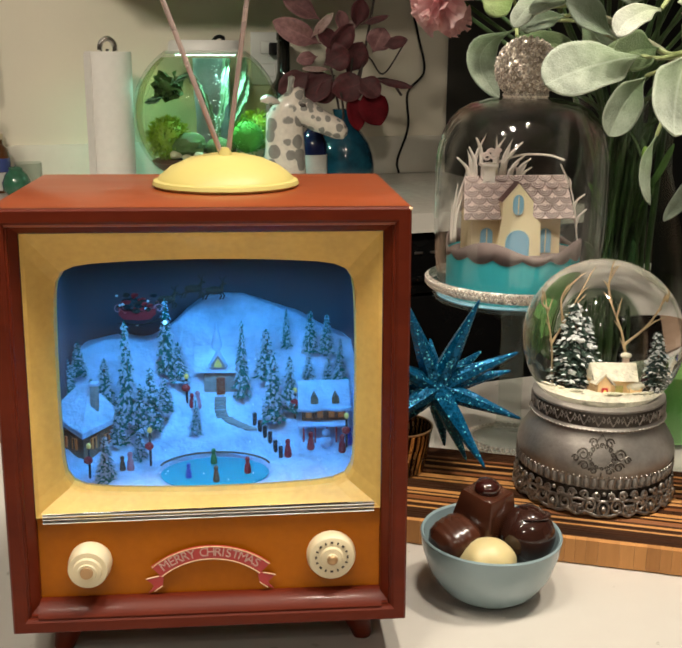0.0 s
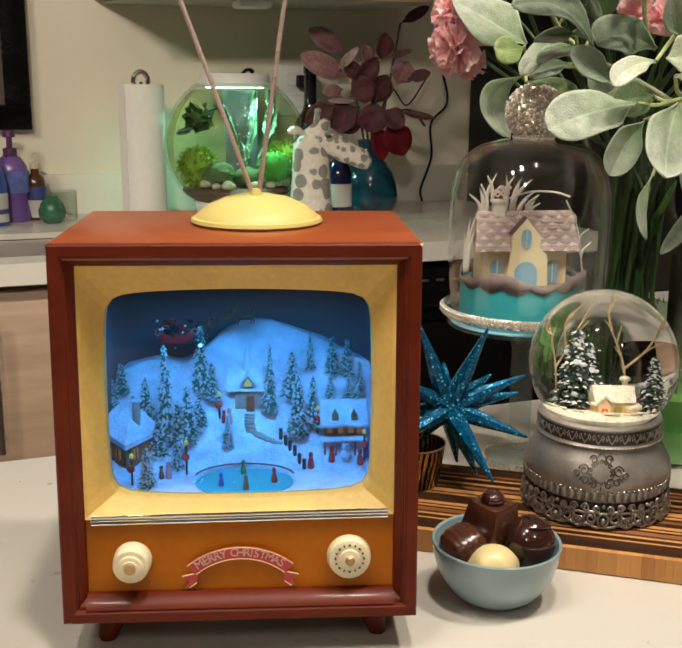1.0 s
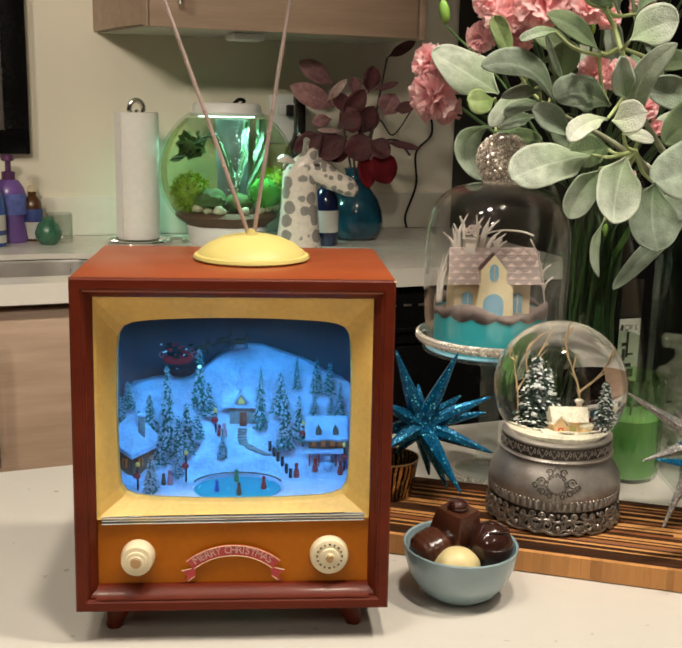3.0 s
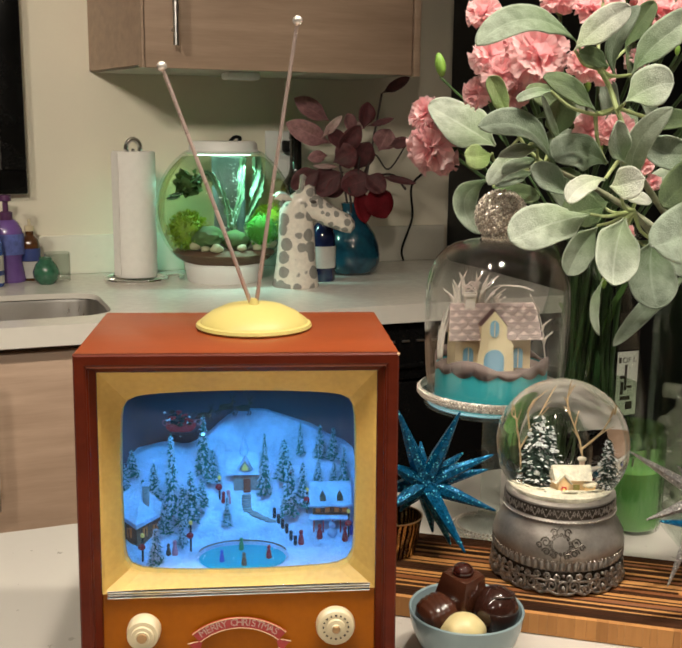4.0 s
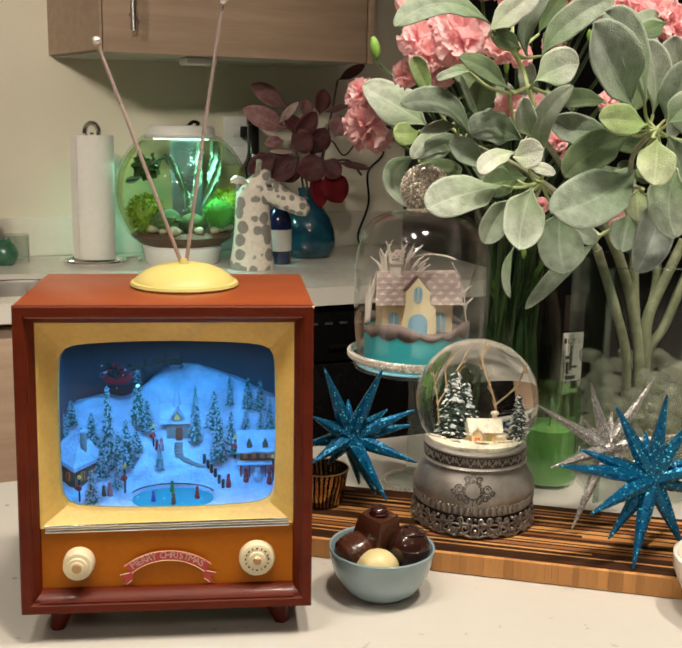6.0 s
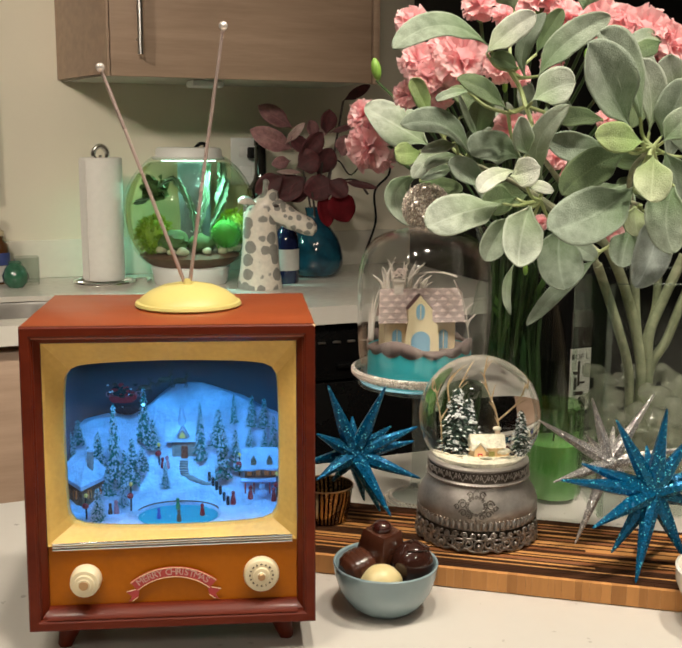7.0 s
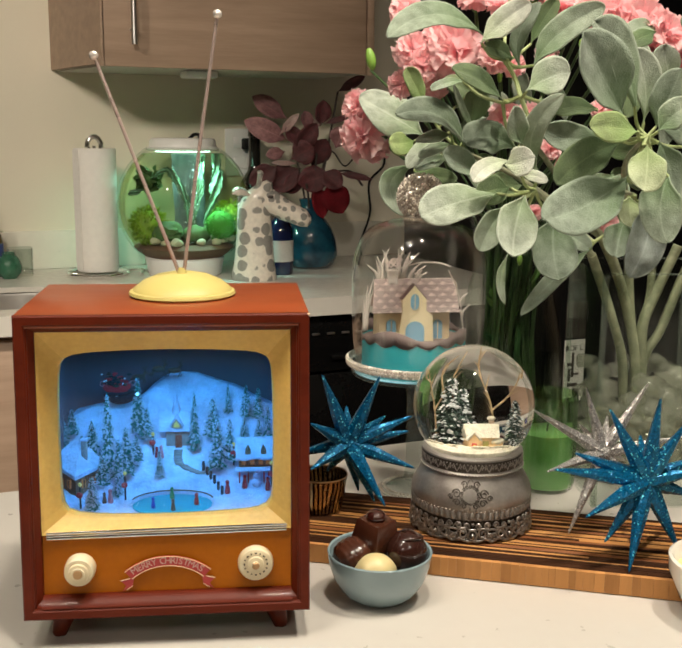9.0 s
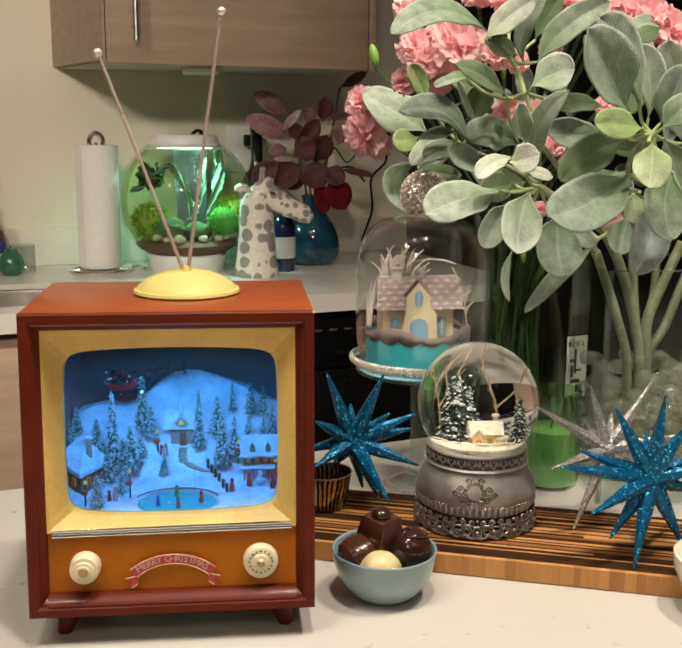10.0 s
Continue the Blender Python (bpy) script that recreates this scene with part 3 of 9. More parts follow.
def fish_tank():
    """Globe tank: white foot, clear ball with green water, white lamp cap."""
    t = thing("fish_tank", label="round glass fish tank with lit green water and plants", category="fish tank", matrix=kmat(0.058, 0.42, 0.92))
    part("foot", lathe([(0, 0), (0.079, 0), (0.082, 0.004), (0.088, 0.034), (0.089, 0.038), (0.085, 0.042), (0, 0.042)], 56), M_WHITE_PLASTIC, t, "white plastic foot")
    c, r = 0.157, 0.149
    prof = []
    for i in range(33):
        a = -math.pi / 2 + math.radians(44) + i * (math.pi - math.radians(44) - math.radians(33)) / 32
        prof.append((r * math.cos(a), c + r * math.sin(a)))
    shell = part("glass_ball", lathe(prof, 64), clear("tank_glass", (0.93, 0.99, 0.93), 0.02, 0.8), t, "clear glass ball")
    shell.visible_shadow = False
    # the water's far side, tinged by algae
    back = bmesh.new()
    cols, rows_ = 30, 22
    grid = []
    for j in range(rows_ + 1):
        a = -math.radians(48) + j * math.radians(100) / rows_
        grid.append([back.verts.new(((r - 0.006) * math.cos(a) * math.cos(b), (r - 0.006) * math.cos(a) * math.sin(b), c + (r - 0.006) * math.sin(a))) for b in [math.radians(-14) + math.radians(208) * i / cols for i in range(cols + 1)]])
    for j in range(rows_):
        for i in range(cols):
            back.faces.new((grid[j][i], grid[j][i + 1], grid[j + 1][i + 1], grid[j + 1][i]))
    part("algae_film", back, M_ALGAE, t, "green algae on the far glass")
    part("gravel", lathe([(0, 0.042), (0.086, 0.042), (0.098, 0.050), (0.108, 0.059), (0.112, 0.064), (0.098, 0.072), (0.04, 0.070), (0, 0.072)], 40, wobble=lambda a, z: 1 + 0.02 * math.sin(7 * a)), M_GRAVEL, t, "brown gravel bed")
    random.seed(5)
    for x, y, z, s, m in ((-0.080, -0.062, 0.084, 0.011, M_PEBBLE), (-0.040, -0.085, 0.080, 0.013, M_PEBBLE), (0.015, -0.090, 0.080, 0.010, M_PEBBLE), (0.090, -0.050, 0.083, 0.013, M_PEBBLE), (0.052, -0.076, 0.078, 0.010, M_PEBBLE), (-0.062, -0.074, 0.079, 0.009, M_PEBBLE), (0.072, -0.066, 0.080, 0.008, M_PEBBLE), (-0.052, -0.055, 0.102, 0.032, M_MOSS_DARK), (0.015, -0.045, 0.092, 0.028, M_MOSS_DARK)):
        part("stone", ball(s, (x, y, z), (1.1, 0.9, 0.75), 3, rough=0.25, freq=90), m, t)
    ballm = bmesh.new()
    fuzz(ballm, (0.066, -0.065, 0.115), 0.036, 700, 0.005, 0.0011)
    part("moss_ball", ballm, M_MOSS_BALL, t, "round bright green moss ball")
    for px, py, pz, rr in ((-0.088, -0.03, 0.115, 0.044), (0.10, -0.01, 0.125, 0.042)):
        b = bmesh.new()
        fuzz(b, (px, py, pz), rr * 0.9, 1500, 0.010, 0.0013)
        part("water_plant", b, M_WATER_PLANT, t, "feathery lime green water plant")
    dark = bmesh.new()
    fuzz(dark, (-0.078, 0.00, 0.214), 0.020, 70, 0.018, 0.006)
    part("floating_leaf", dark, M_MOSS_DARK, t, "dark green floating plant")
    col = lathe([(0.034, 0.08), (0.036, 0.14), (0.038, 0.2), (0.036, 0.268), (0, 0.268)], 24, centre=(0.02, 0.03, 0), wobble=lambda a, z: 1 + 0.12 * noise.noise(Vector((math.cos(a) * 2, math.sin(a) * 2, z * 25))))
    part("filter_column", col, M_FILTER, t, "grey filter column")
    for run in (
            ((-0.073, 0.219, 0.003), (-0.058, 0.231, 0.005), (-0.041, 0.234, 0.006), (-0.022, 0.207, 0.008), (-0.005, 0.173, 0.006), (0.006, 0.135, 0.009), (0.014, 0.105, 0.005)),
            ((0.065, 0.270, 0.008), (0.069, 0.234, 0.012), (0.065, 0.200, 0.014), (0.059, 0.169, 0.010), (0.044, 0.135, 0.004), (0.036, 0.115, 0.003)),
            ((0.035, 0.268, 0.007), (0.030, 0.220, 0.008), (0.027, 0.181, 0.007), (0.010, 0.120, 0.005)),
            ((-0.132, 0.183, 0.003), (-0.118, 0.187, 0.007), (-0.098, 0.194, 0.003))):
        part("frond", ribbon(run, -0.034), M_FROND, t, "pale ragged water plant")
    bub = bmesh.new()
    for i in range(45):
        ball(random.uniform(0.0008, 0.0016), (0.012 + random.gauss(0, 0.006), -0.035 + random.gauss(0, 0.004), random.uniform(0.1, 0.268)), sub=1, bm=bub)
    tagged(part("bubbles", bub, M_BUBBLE, t), kind="stuff")
    cap = part("lid", lathe([(0, 0.276), (0.078, 0.276), (0.080, 0.278), (0.080, 0.281), (0.0745, 0.284), (0.073, 0.298), (0.068, 0.303), (0, 0.304)], 56), M_WHITE_PLASTIC, t, "white lamp lid")
    part("power_lead", tube(curve_points([(0.03, 0.06, 0.300), (0.04, 0.05, 0.311), (0.055, 0.06, 0.309), (0.06, 0.09, 0.30)]), 0.004, 8), M_BLACK_MATT, cap)
    part("lamp_ring", lathe([(0.03, 0.2755), (0.06, 0.2755), (0.06, 0.2735), (0.03, 0.2735), (0.03, 0.2755)], 40), M_LED, cap, "glowing led ring")


def ribbon(run, y):
    """A soft ragged frond: a thin strip with wavy edges and folds along it."""
    pts = curve_points([(x, w, z) for x, z, w in run], 9)
    secs = []
    for k, q in enumerate(pts):
        d = (pts[min(k + 1, len(pts) - 1)] - pts[max(k - 1, 0)])
        side = Vector((-d.z, 0, d.x)).normalized()
        rag = 1 + 0.5 * noise.noise(Vector((k * 0.55, run[0][0] * 90, 0)))
        ring = []
        for m in range(9):
            f = -1 + 0.25 * m
            edge = 1 + 0.3 * noise.noise(Vector((k * 0.9, f * 3, run[0][1] * 70)))
            c = Vector((q.x, y, q.z)) + side * f * q.y * rag * edge
            c.y += 0.004 * math.sin(f * 5 + k * 0.35) + 0.003 * noise.noise(Vector((k * 0.4, f * 2, 1)))
            ring.append(c)
        secs.append([tuple(c) for c in ring] + [(c.x, c.y + 0.0012, c.z) for c in reversed(ring)])
    return loft(secs)


def fuzz(bm, centre, radius, count, length, width):
    """Many small blades pointing out of a ball."""
    c = Vector(centre)
    for i in range(count):
        d = Vector((random.gauss(0, 1), random.gauss(0, 1), random.gauss(0, 1))).normalized()
        side = d.orthogonal().normalized()
        side.rotate(Matrix.Rotation(random.uniform(0, 6.28), 3, d))
        k = random.uniform(0.55, 1.0)
        p = c + d * radius * k
        q = p + (d + 0.5 * side * random.uniform(-1, 1)).normalized() * length
        w = d.cross(side) * width
        vs = [bm.verts.new(p - w), bm.verts.new((p + q) / 2 - w * 1.4 + side * width), bm.verts.new(q), bm.verts.new((p + q) / 2 + w * 1.4)]
        bm.faces.new(vs)
    core = bmesh.ops.create_icosphere(bm, subdivisions=3, radius=radius * 0.86)
    for v in core["verts"]:
        v.co = v.co * (1 + 0.12 * noise.noise(v.co * 90)) + c
    return bm


M_ALGAE = surf("algae_green", (0.26, 0.14, 0.010), 0.6, var=0.3, scale=14, bump=0.1, second=(0.42, 0.26, 0.03))


def half_clear(m, tint, share):
    """Lets a share of the light through, tinted."""
    n, l = m.node_tree.nodes, m.node_tree.links
    t = n.new("ShaderNodeBsdfTransparent")
    t.inputs[0].default_value = (*tint, 1)
    mx = n.new("ShaderNodeMixShader")
    mx.inputs[0].default_value = share
    l.new(n["Principled BSDF"].outputs[0], mx.inputs[1])
    l.new(t.outputs[0], mx.inputs[2])
    l.new(mx.outputs[0], n["Material Output"].inputs[0])


half_clear(M_ALGAE, (0.80, 1.0, 0.86), 0.6)
M_GRAVEL = surf("brown_gravel", (0.11, 0.055, 0.03), 0.8, var=0.5, scale=180, bump=1.0, bscale=260)
M_PEBBLE = surf("pale_pebble", (0.36, 0.34, 0.22), 0.6, var=0.15, scale=90)
M_MOSS_DARK = surf("dark_moss", (0.045, 0.10, 0.02), 0.8, var=0.4, scale=120, bump=1.0, bscale=400)
M_MOSS_BALL = surf("moss_green", (0.02, 0.17, 0.01), 0.8, var=0.4, scale=120, island=0.3, second=(0.05, 0.30, 0.015))
M_WATER_PLANT = surf("lime_plant", (0.13, 0.22, 0.006), 0.6, var=0.4, scale=90, island=0.3, second=(0.28, 0.48, 0.02))
M_FILTER = surf("grey_filter", (0.10, 0.13, 0.12), 0.7, var=0.2, scale=60, bump=0.6, bscale=160)
M_FROND = surf("pale_frond", (0.11, 0.21, 0.12), 0.8, var=0.45, scale=110, bump=0.6, bscale=500)
M_BUBBLE = surf("air_bubble", (0.75, 0.95, 0.88), 0.2, bump=0.0)
M_LED = surf("led_glow", (0.55, 1.0, 0.8), 0.5, var=0.02, bump=0.0, emit=6.0)
fish_tank()
# the tank's own lamps, under its lid
for u, v, way, watts in ((0.098, 0.366, (0, 0, -1), 0.46), (0.016, 0.445, (-0.30, 0.20, -1), 0.28)):
    tank_c = KITCHEN @ Vector((u, v, 1.176))
    lamp("tank_lamp", "AREA", tank_c, tank_c + Vector(way), watts, (0.46, 1.0, 0.86), 0.03).data.spread = radians(132)


def giraffe():
    """A glazed ceramic bust in one mesh: neck, head and muzzle, ears and horns."""
    def ell(cx, cz, rx, ry, tilt, n=24):
        ca, sa = math.cos(tilt), math.sin(tilt)
        return [(cx + rx * math.cos(a) * ca, ry * math.sin(a), cz + rx * math.cos(a) * sa) for a in [2 * math.pi * i / n for i in range(n)]]
    bm = loft([ell(0, 0, 0.049, 0.043, 0), ell(0.0, 0.004, 0.050, 0.044, 0), ell(0.001, 0.05, 0.043, 0.039, 0), ell(0.002, 0.10, 0.039, 0.036, 0.0), ell(0.001, 0.14, 0.037, 0.034, 0.05), ell(0.003, 0.162, 0.038, 0.034, 0.15), ell(0.008, 0.183, 0.037, 0.034, 0.25), ell(0.014, 0.202, 0.029, 0.028, 0.35), ell(0.018, 0.212, 0.012, 0.013, 0.4)])
    sect = []
    for s, cz, h, w, x in ((0, 0.176, 0.030, 0.033, 0.008), (1, 0.174, 0.031, 0.031, 0.03), (2, 0.160, 0.029, 0.028, 0.055), (3, 0.147, 0.0240, 0.0245, 0.08), (4, 0.138, 0.0225, 0.025, 0.100), (5, 0.133, 0.0190, 0.021, 0.116), (6, 0.131, 0.008, 0.010, 0.125)):
        sect.append([(x, w * math.cos(a), cz + h * math.sin(a)) for a in [2 * math.pi * i / 24 for i in range(24)]])
    neck_faces = set(bm.faces)
    loft(sect, bm)
    for f in bm.faces:
        if f not in neck_faces:
            f.material_index = 3
    for sy in (-1, 1):
        tube([(0.012, 0.014 * sy, 0.202), (0.014, 0.016 * sy, 0.222), (0.015, 0.017 * sy, 0.228)], [0.006, 0.005, 0.0055], 12, bm)
        ball(0.0068, (0.015, 0.0172 * sy, 0.231), (1, 1, 0.85), 2, bm)
        ear = [(-0.010, 0.024 * sy, 0.186), (-0.022, 0.034 * sy, 0.190), (-0.036, 0.044 * sy, 0.192), (-0.046, 0.05 * sy, 0.189)]
        tube(curve_points(ear, 3), [0.003, 0.0045, 0.0062, 0.0075, 0.008, 0.0078, 0.0065, 0.0045, 0.0025, 0.001], 10, bm)
        ball(0.0046, (0.036, 0.0300 * sy, 0.182), (1.5, 0.6, 0.8), 2, bm, mat=1)
        ball(0.0028, (0.118, 0.012 * sy, 0.141), (1, 0.7, 1), 2, bm, mat=2)
    for i in range(12):
        z = 0.03 + i * 0.0145
        ball(0.006, (-0.041 + 0.011 * min(z / 0.12, 1), 0, z), (0.8, 0.5, 1.3), 2, bm, mat=0)
    return solo("giraffe_bust", bm, [spotted("giraffe_glaze", (0.78, 0.71, 0.62), (0.30, 0.285, 0.26), 35, 0.48), M_INK, surf("muzzle_brown", (0.3, 0.2, 0.14), 0.3), spotted("giraffe_head_glaze", (0.80, 0.72, 0.63), (0.30, 0.285, 0.26), 58, 0.45)], kmat(0.178, 0.285, 0.92, -17), "white glazed ceramic giraffe bust with grey spots", "figurine", angle=60)


giraffe()


def bottle(name, place, prof, m, label, category, labels=(), cap=None, cap_m=None, tag_m=None, scale_y=1.0):
    t = thing(name, label=label, category=category, matrix=place)
    b = lathe(prof, 40)
    for v in b.verts:
        v.co.y *= scale_y
    part("body", b, m, t)
    for r, z0, z1, *own in labels:
        lb = bmesh.new()
        n = 22
        lo = [lb.verts.new((r * math.cos(a), scale_y * r * math.sin(a), z0)) for a in [math.pi * (1.05 + 0.9 * i / n) for i in range(n + 1)]]
        hi = [lb.verts.new((v.co.x, v.co.y, z1)) for v in lo]
        for i in range(n):
            lb.faces.new((lo[i], lo[i + 1], hi[i + 1], hi[i]))
        part("paper_label", lb, own[0] if own else tag_m, t)
    if cap:
        part("cap", lathe(cap, 28), cap_m, t)
    return t


M_NAVY_GLASS = surf("navy_glass", (0.012, 0.018, 0.07), 0.1, bump=0.0, coat=0.5)
M_BLACK_GLASS = surf("black_glass", (0.012, 0.012, 0.010), 0.08, bump=0.0, coat=0.5)
M_AMBER = surf("amber_glass", (0.09, 0.035, 0.012), 0.1, bump=0.0, coat=0.5)
M_TEAL_GLASS = surf("teal_glass", (0.010, 0.030, 0.056), 0.07, var=0.15, scale=20, bump=0.02, bscale=60, coat=0.6, second=(0.016, 0.11, 0.17))
M_LABEL_W = surf("white_label", (0.66, 0.64, 0.6), 0.6, bump=0.0)
M_LABEL_B = surf("blue_label", (0.05, 0.08, 0.28), 0.5, bump=0.0)
M_LABEL_SKY = surf("lilac_blue_label", (0.13, 0.17, 0.50), 0.4, var=0.3, scale=70, bump=0.0)
M_BLUE_SOAP = surf("blue_soap", (0.03, 0.09, 0.40), 0.2, bump=0.0, coat=0.3)
M_PURPLE_SOAP = surf("purple_soap", (0.19, 0.10, 0.36), 0.22, bump=0.0, coat=0.3)
M_PURPLE_CAP = surf("plum_plastic", (0.10, 0.03, 0.10), 0.35, bump=0.0)
M_GREEN_GLASS = surf("green_glass", (0.035, 0.13, 0.075), 0.12, var=0.25, scale=60, bump=0.2, bscale=120, coat=0.5)

WINE = [(0, 0), (0.034, 0), (0.037, 0.004), (0.037, 0.18), (0.034, 0.20), (0.018, 0.225), (0.0145, 0.24), (0.014, 0.305), (0.016, 0.307), (0.016, 0.322), (0.0, 0.323)]
bottle("wine_bottle", kmat(0.262, 0.53, 0.92), WINE, M_BLACK_GLASS, "tall black wine bottle behind the giraffe", "bottle")
bottle("label_bottle", kmat(0.262, 0.345, 0.92), [(0, 0), (0.026, 0), (0.028, 0.003), (0.028, 0.10), (0.02, 0.12), (0.011, 0.13), (0.011, 0.15), (0, 0.15)], M_NAVY_GLASS, "navy bottle with a white label", "bottle", [(0.0286, 0.03, 0.078)], tag_m=M_LABEL_W)
bottle("soap_bottle", kmat(-0.448, 0.475, 0.92), [(0, 0), (0.041, 0), (0.044, 0.004), (0.043, 0.09), (0.035, 0.12), (0.02, 0.14), (0.012, 0.15), (0, 0.15)], M_BLUE_SOAP, "blue washing-up liquid bottle by the sink", "bottle", [(0.0445, 0.008, 0.066, M_LABEL_W), (0.0447, 0.024, 0.034)], [(0.016, 0.148), (0.017, 0.165), (0.012, 0.182), (0, 0.184)], M_WHITE_PLASTIC, M_LABEL_B, 0.7)
bottle("hand_soap", kmat(-0.392, 0.53, 0.92), [(0, 0), (0.034, 0), (0.036, 0.004), (0.029, 0.045), (0.034, 0.085), (0.0345, 0.100), (0.031, 0.115), (0.022, 0.130), (0.012, 0.137), (0, 0.137)], M_PURPLE_SOAP, "lilac pump soap bottle by the sink", "bottle", [(0.0352, 0.060, 0.104, M_LABEL_SKY)], [(0.014, 0.134), (0.014, 0.15), (0.006, 0.152), (0.006, 0.172), (0.013, 0.174), (0.012, 0.186), (0, 0.188)], M_PURPLE_CAP, M_PURPLE_SOAP, 0.75)
bottle("amber_bottle", kmat(-0.344, 0.545, 0.92), [(0, 0), (0.019, 0), (0.021, 0.003), (0.021, 0.075), (0.018, 0.088), (0.009, 0.098), (0.009, 0.108), (0, 0.108)], M_AMBER, "small amber glass bottle with a white and blue label", "bottle", [(0.0214, 0.006, 0.042, M_LABEL_W), (0.02145, 0.043, 0.070)], [(0.0105, 0.107), (0.0105, 0.118), (0.004, 0.12), (0.003, 0.132), (0, 0.133)], M_KNOB, M_LABEL_B)


def sponge_glass():
    g = thing("glass_holder", label="clear square glass cup holding a green glass ball", category="glass holder", matrix=kmat(-0.292, 0.51, 0.92))
    ob = part("cup", loft([[(x * k, y * k, z) for x, y in superellipse(0.026, 0.026, 6, 32)] for k, z in ((0.9, 0), (1.0, 0.004), (1.02, 0.062), (0.96, 0.062), (0.94, 0.008))], caps=False), clear("cup_glass", (0.85, 0.88, 0.86), 0.03), g)
    ob.visible_shadow = False
    b = thing("green_vase", label="small round dark green glass bud vase", category="vase", matrix=kmat(-0.319, 0.475, 0.92))
    part("body", lathe([(0, 0), (0.016, 0), (0.026, 0.012), (0.028, 0.026), (0.022, 0.042), (0.013, 0.052), (0.015, 0.057), (0.012, 0.057), (0.010, 0.05), (0, 0.04)], 40), M_GREEN_GLASS, b)


sponge_glass()


def leaf_width(t, shape):
    """Half-width along a leaf: a narrow stalk end, fullest past the middle, a rounded tip."""
    u = t ** (0.9 + 0.4 * shape)
    return max(1 - abs(2 * u - 1) ** 2.5, 0) ** (0.55 if shape >= 0.5 else 0.85) * min(1.0, 0.12 + t / 0.36)


def blade(base, tip, width, bow=0.15, cup=0.2, face=(0, -1, 0), twist=0.0, n=14, cols=4, tipshape=0.75, thick=0.0):
    """A leaf or petal from base to tip: an oval sheet, bowed along its length and cupped across, with a raised midrib."""
    b0, t0 = Vector(base), Vector(tip)
    ax = t0 - b0
    ln = ax.length
    d = ax.normalized()
    fz = Vector(face)
    nrm = (fz - d * fz.dot(d))
    nrm = nrm.normalized() if nrm.length > 1e-4 else d.orthogonal().normalized()
    side0 = d.cross(nrm)
    bm = bmesh.new()
    rows_ = []
    for i in range(n + 1):
        t = 0.5 - 0.5 * math.cos(math.pi * i / n)
        w = 0.5 * width * leaf_width(t, tipshape)
        w = max(w, 0.0006)
        rot = Matrix.Rotation(twist * t, 3, d)
        side, up = rot @ side0, rot @ nrm
        row = []
        for j in range(cols + 1):
            s = 2 * j / cols - 1
            wave = 0.03 * width * math.sin(3 * t * math.pi + 2 * s) * s * s
            p = b0 + d * ln * t + side * w * s + up * (bow * ln * math.sin(math.pi * t) * 0.5 - cup * w * (1 - s * s) - 0.10 * w * max(0.0, 1 - abs(s) * 2.2) + wave)
            row.append(bm.verts.new(p))
        rows_.append(row)
    uv = bm.loops.layers.uv.new("UVMap")
    for i in range(n):
        a, b = rows_[i], rows_[i + 1]
        for j in range(cols):
            f = bm.faces.new((a[j], a[j + 1], b[j + 1], b[j]))
            for lp, (ti, sj) in zip(f.loops, ((i, j), (i, j + 1), (i + 1, j + 1), (i + 1, j))):
                lp[uv].uv = (0.5 - 0.5 * math.cos(math.pi * ti / n), 2 * sj / cols - 1)
    return bm


def soft_leaf(name, parent, m, thickness, *args, **kw):
    ob = part(name, blade(*args, **kw), m, parent, angle=80)
    so = ob.modifiers.new("thick", "SOLIDIFY")
    so.thickness = thickness
    return ob


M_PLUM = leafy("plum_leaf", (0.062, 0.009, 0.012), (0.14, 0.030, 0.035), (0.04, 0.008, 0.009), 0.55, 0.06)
# brighter copies of the plum leaf, with the light on them put into colour
M_PLUM_LIT = leafy("lit_plum_leaf", (0.20, 0.065, 0.07), (0.40, 0.20, 0.20), (0.10, 0.025, 0.028), 0.55, 0.1)
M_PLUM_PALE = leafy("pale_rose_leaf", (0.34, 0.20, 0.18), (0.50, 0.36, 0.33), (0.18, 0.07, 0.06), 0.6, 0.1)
M_SCARLET = surf("red_leaf", (0.11, 0.006, 0.010), 0.75, var=0.4, scale=25, bump=0.2, spec=0.12)
M_TWIG = surf("dark_twig", (0.05, 0.035, 0.03), 0.7, var=0.3, scale=80)


def plum_leaf(parent, base, tip, width, tone):
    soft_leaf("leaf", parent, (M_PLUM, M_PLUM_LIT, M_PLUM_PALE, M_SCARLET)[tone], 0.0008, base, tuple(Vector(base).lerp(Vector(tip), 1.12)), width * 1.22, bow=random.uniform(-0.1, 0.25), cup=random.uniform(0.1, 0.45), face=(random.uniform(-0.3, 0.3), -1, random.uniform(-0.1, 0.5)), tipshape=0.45)


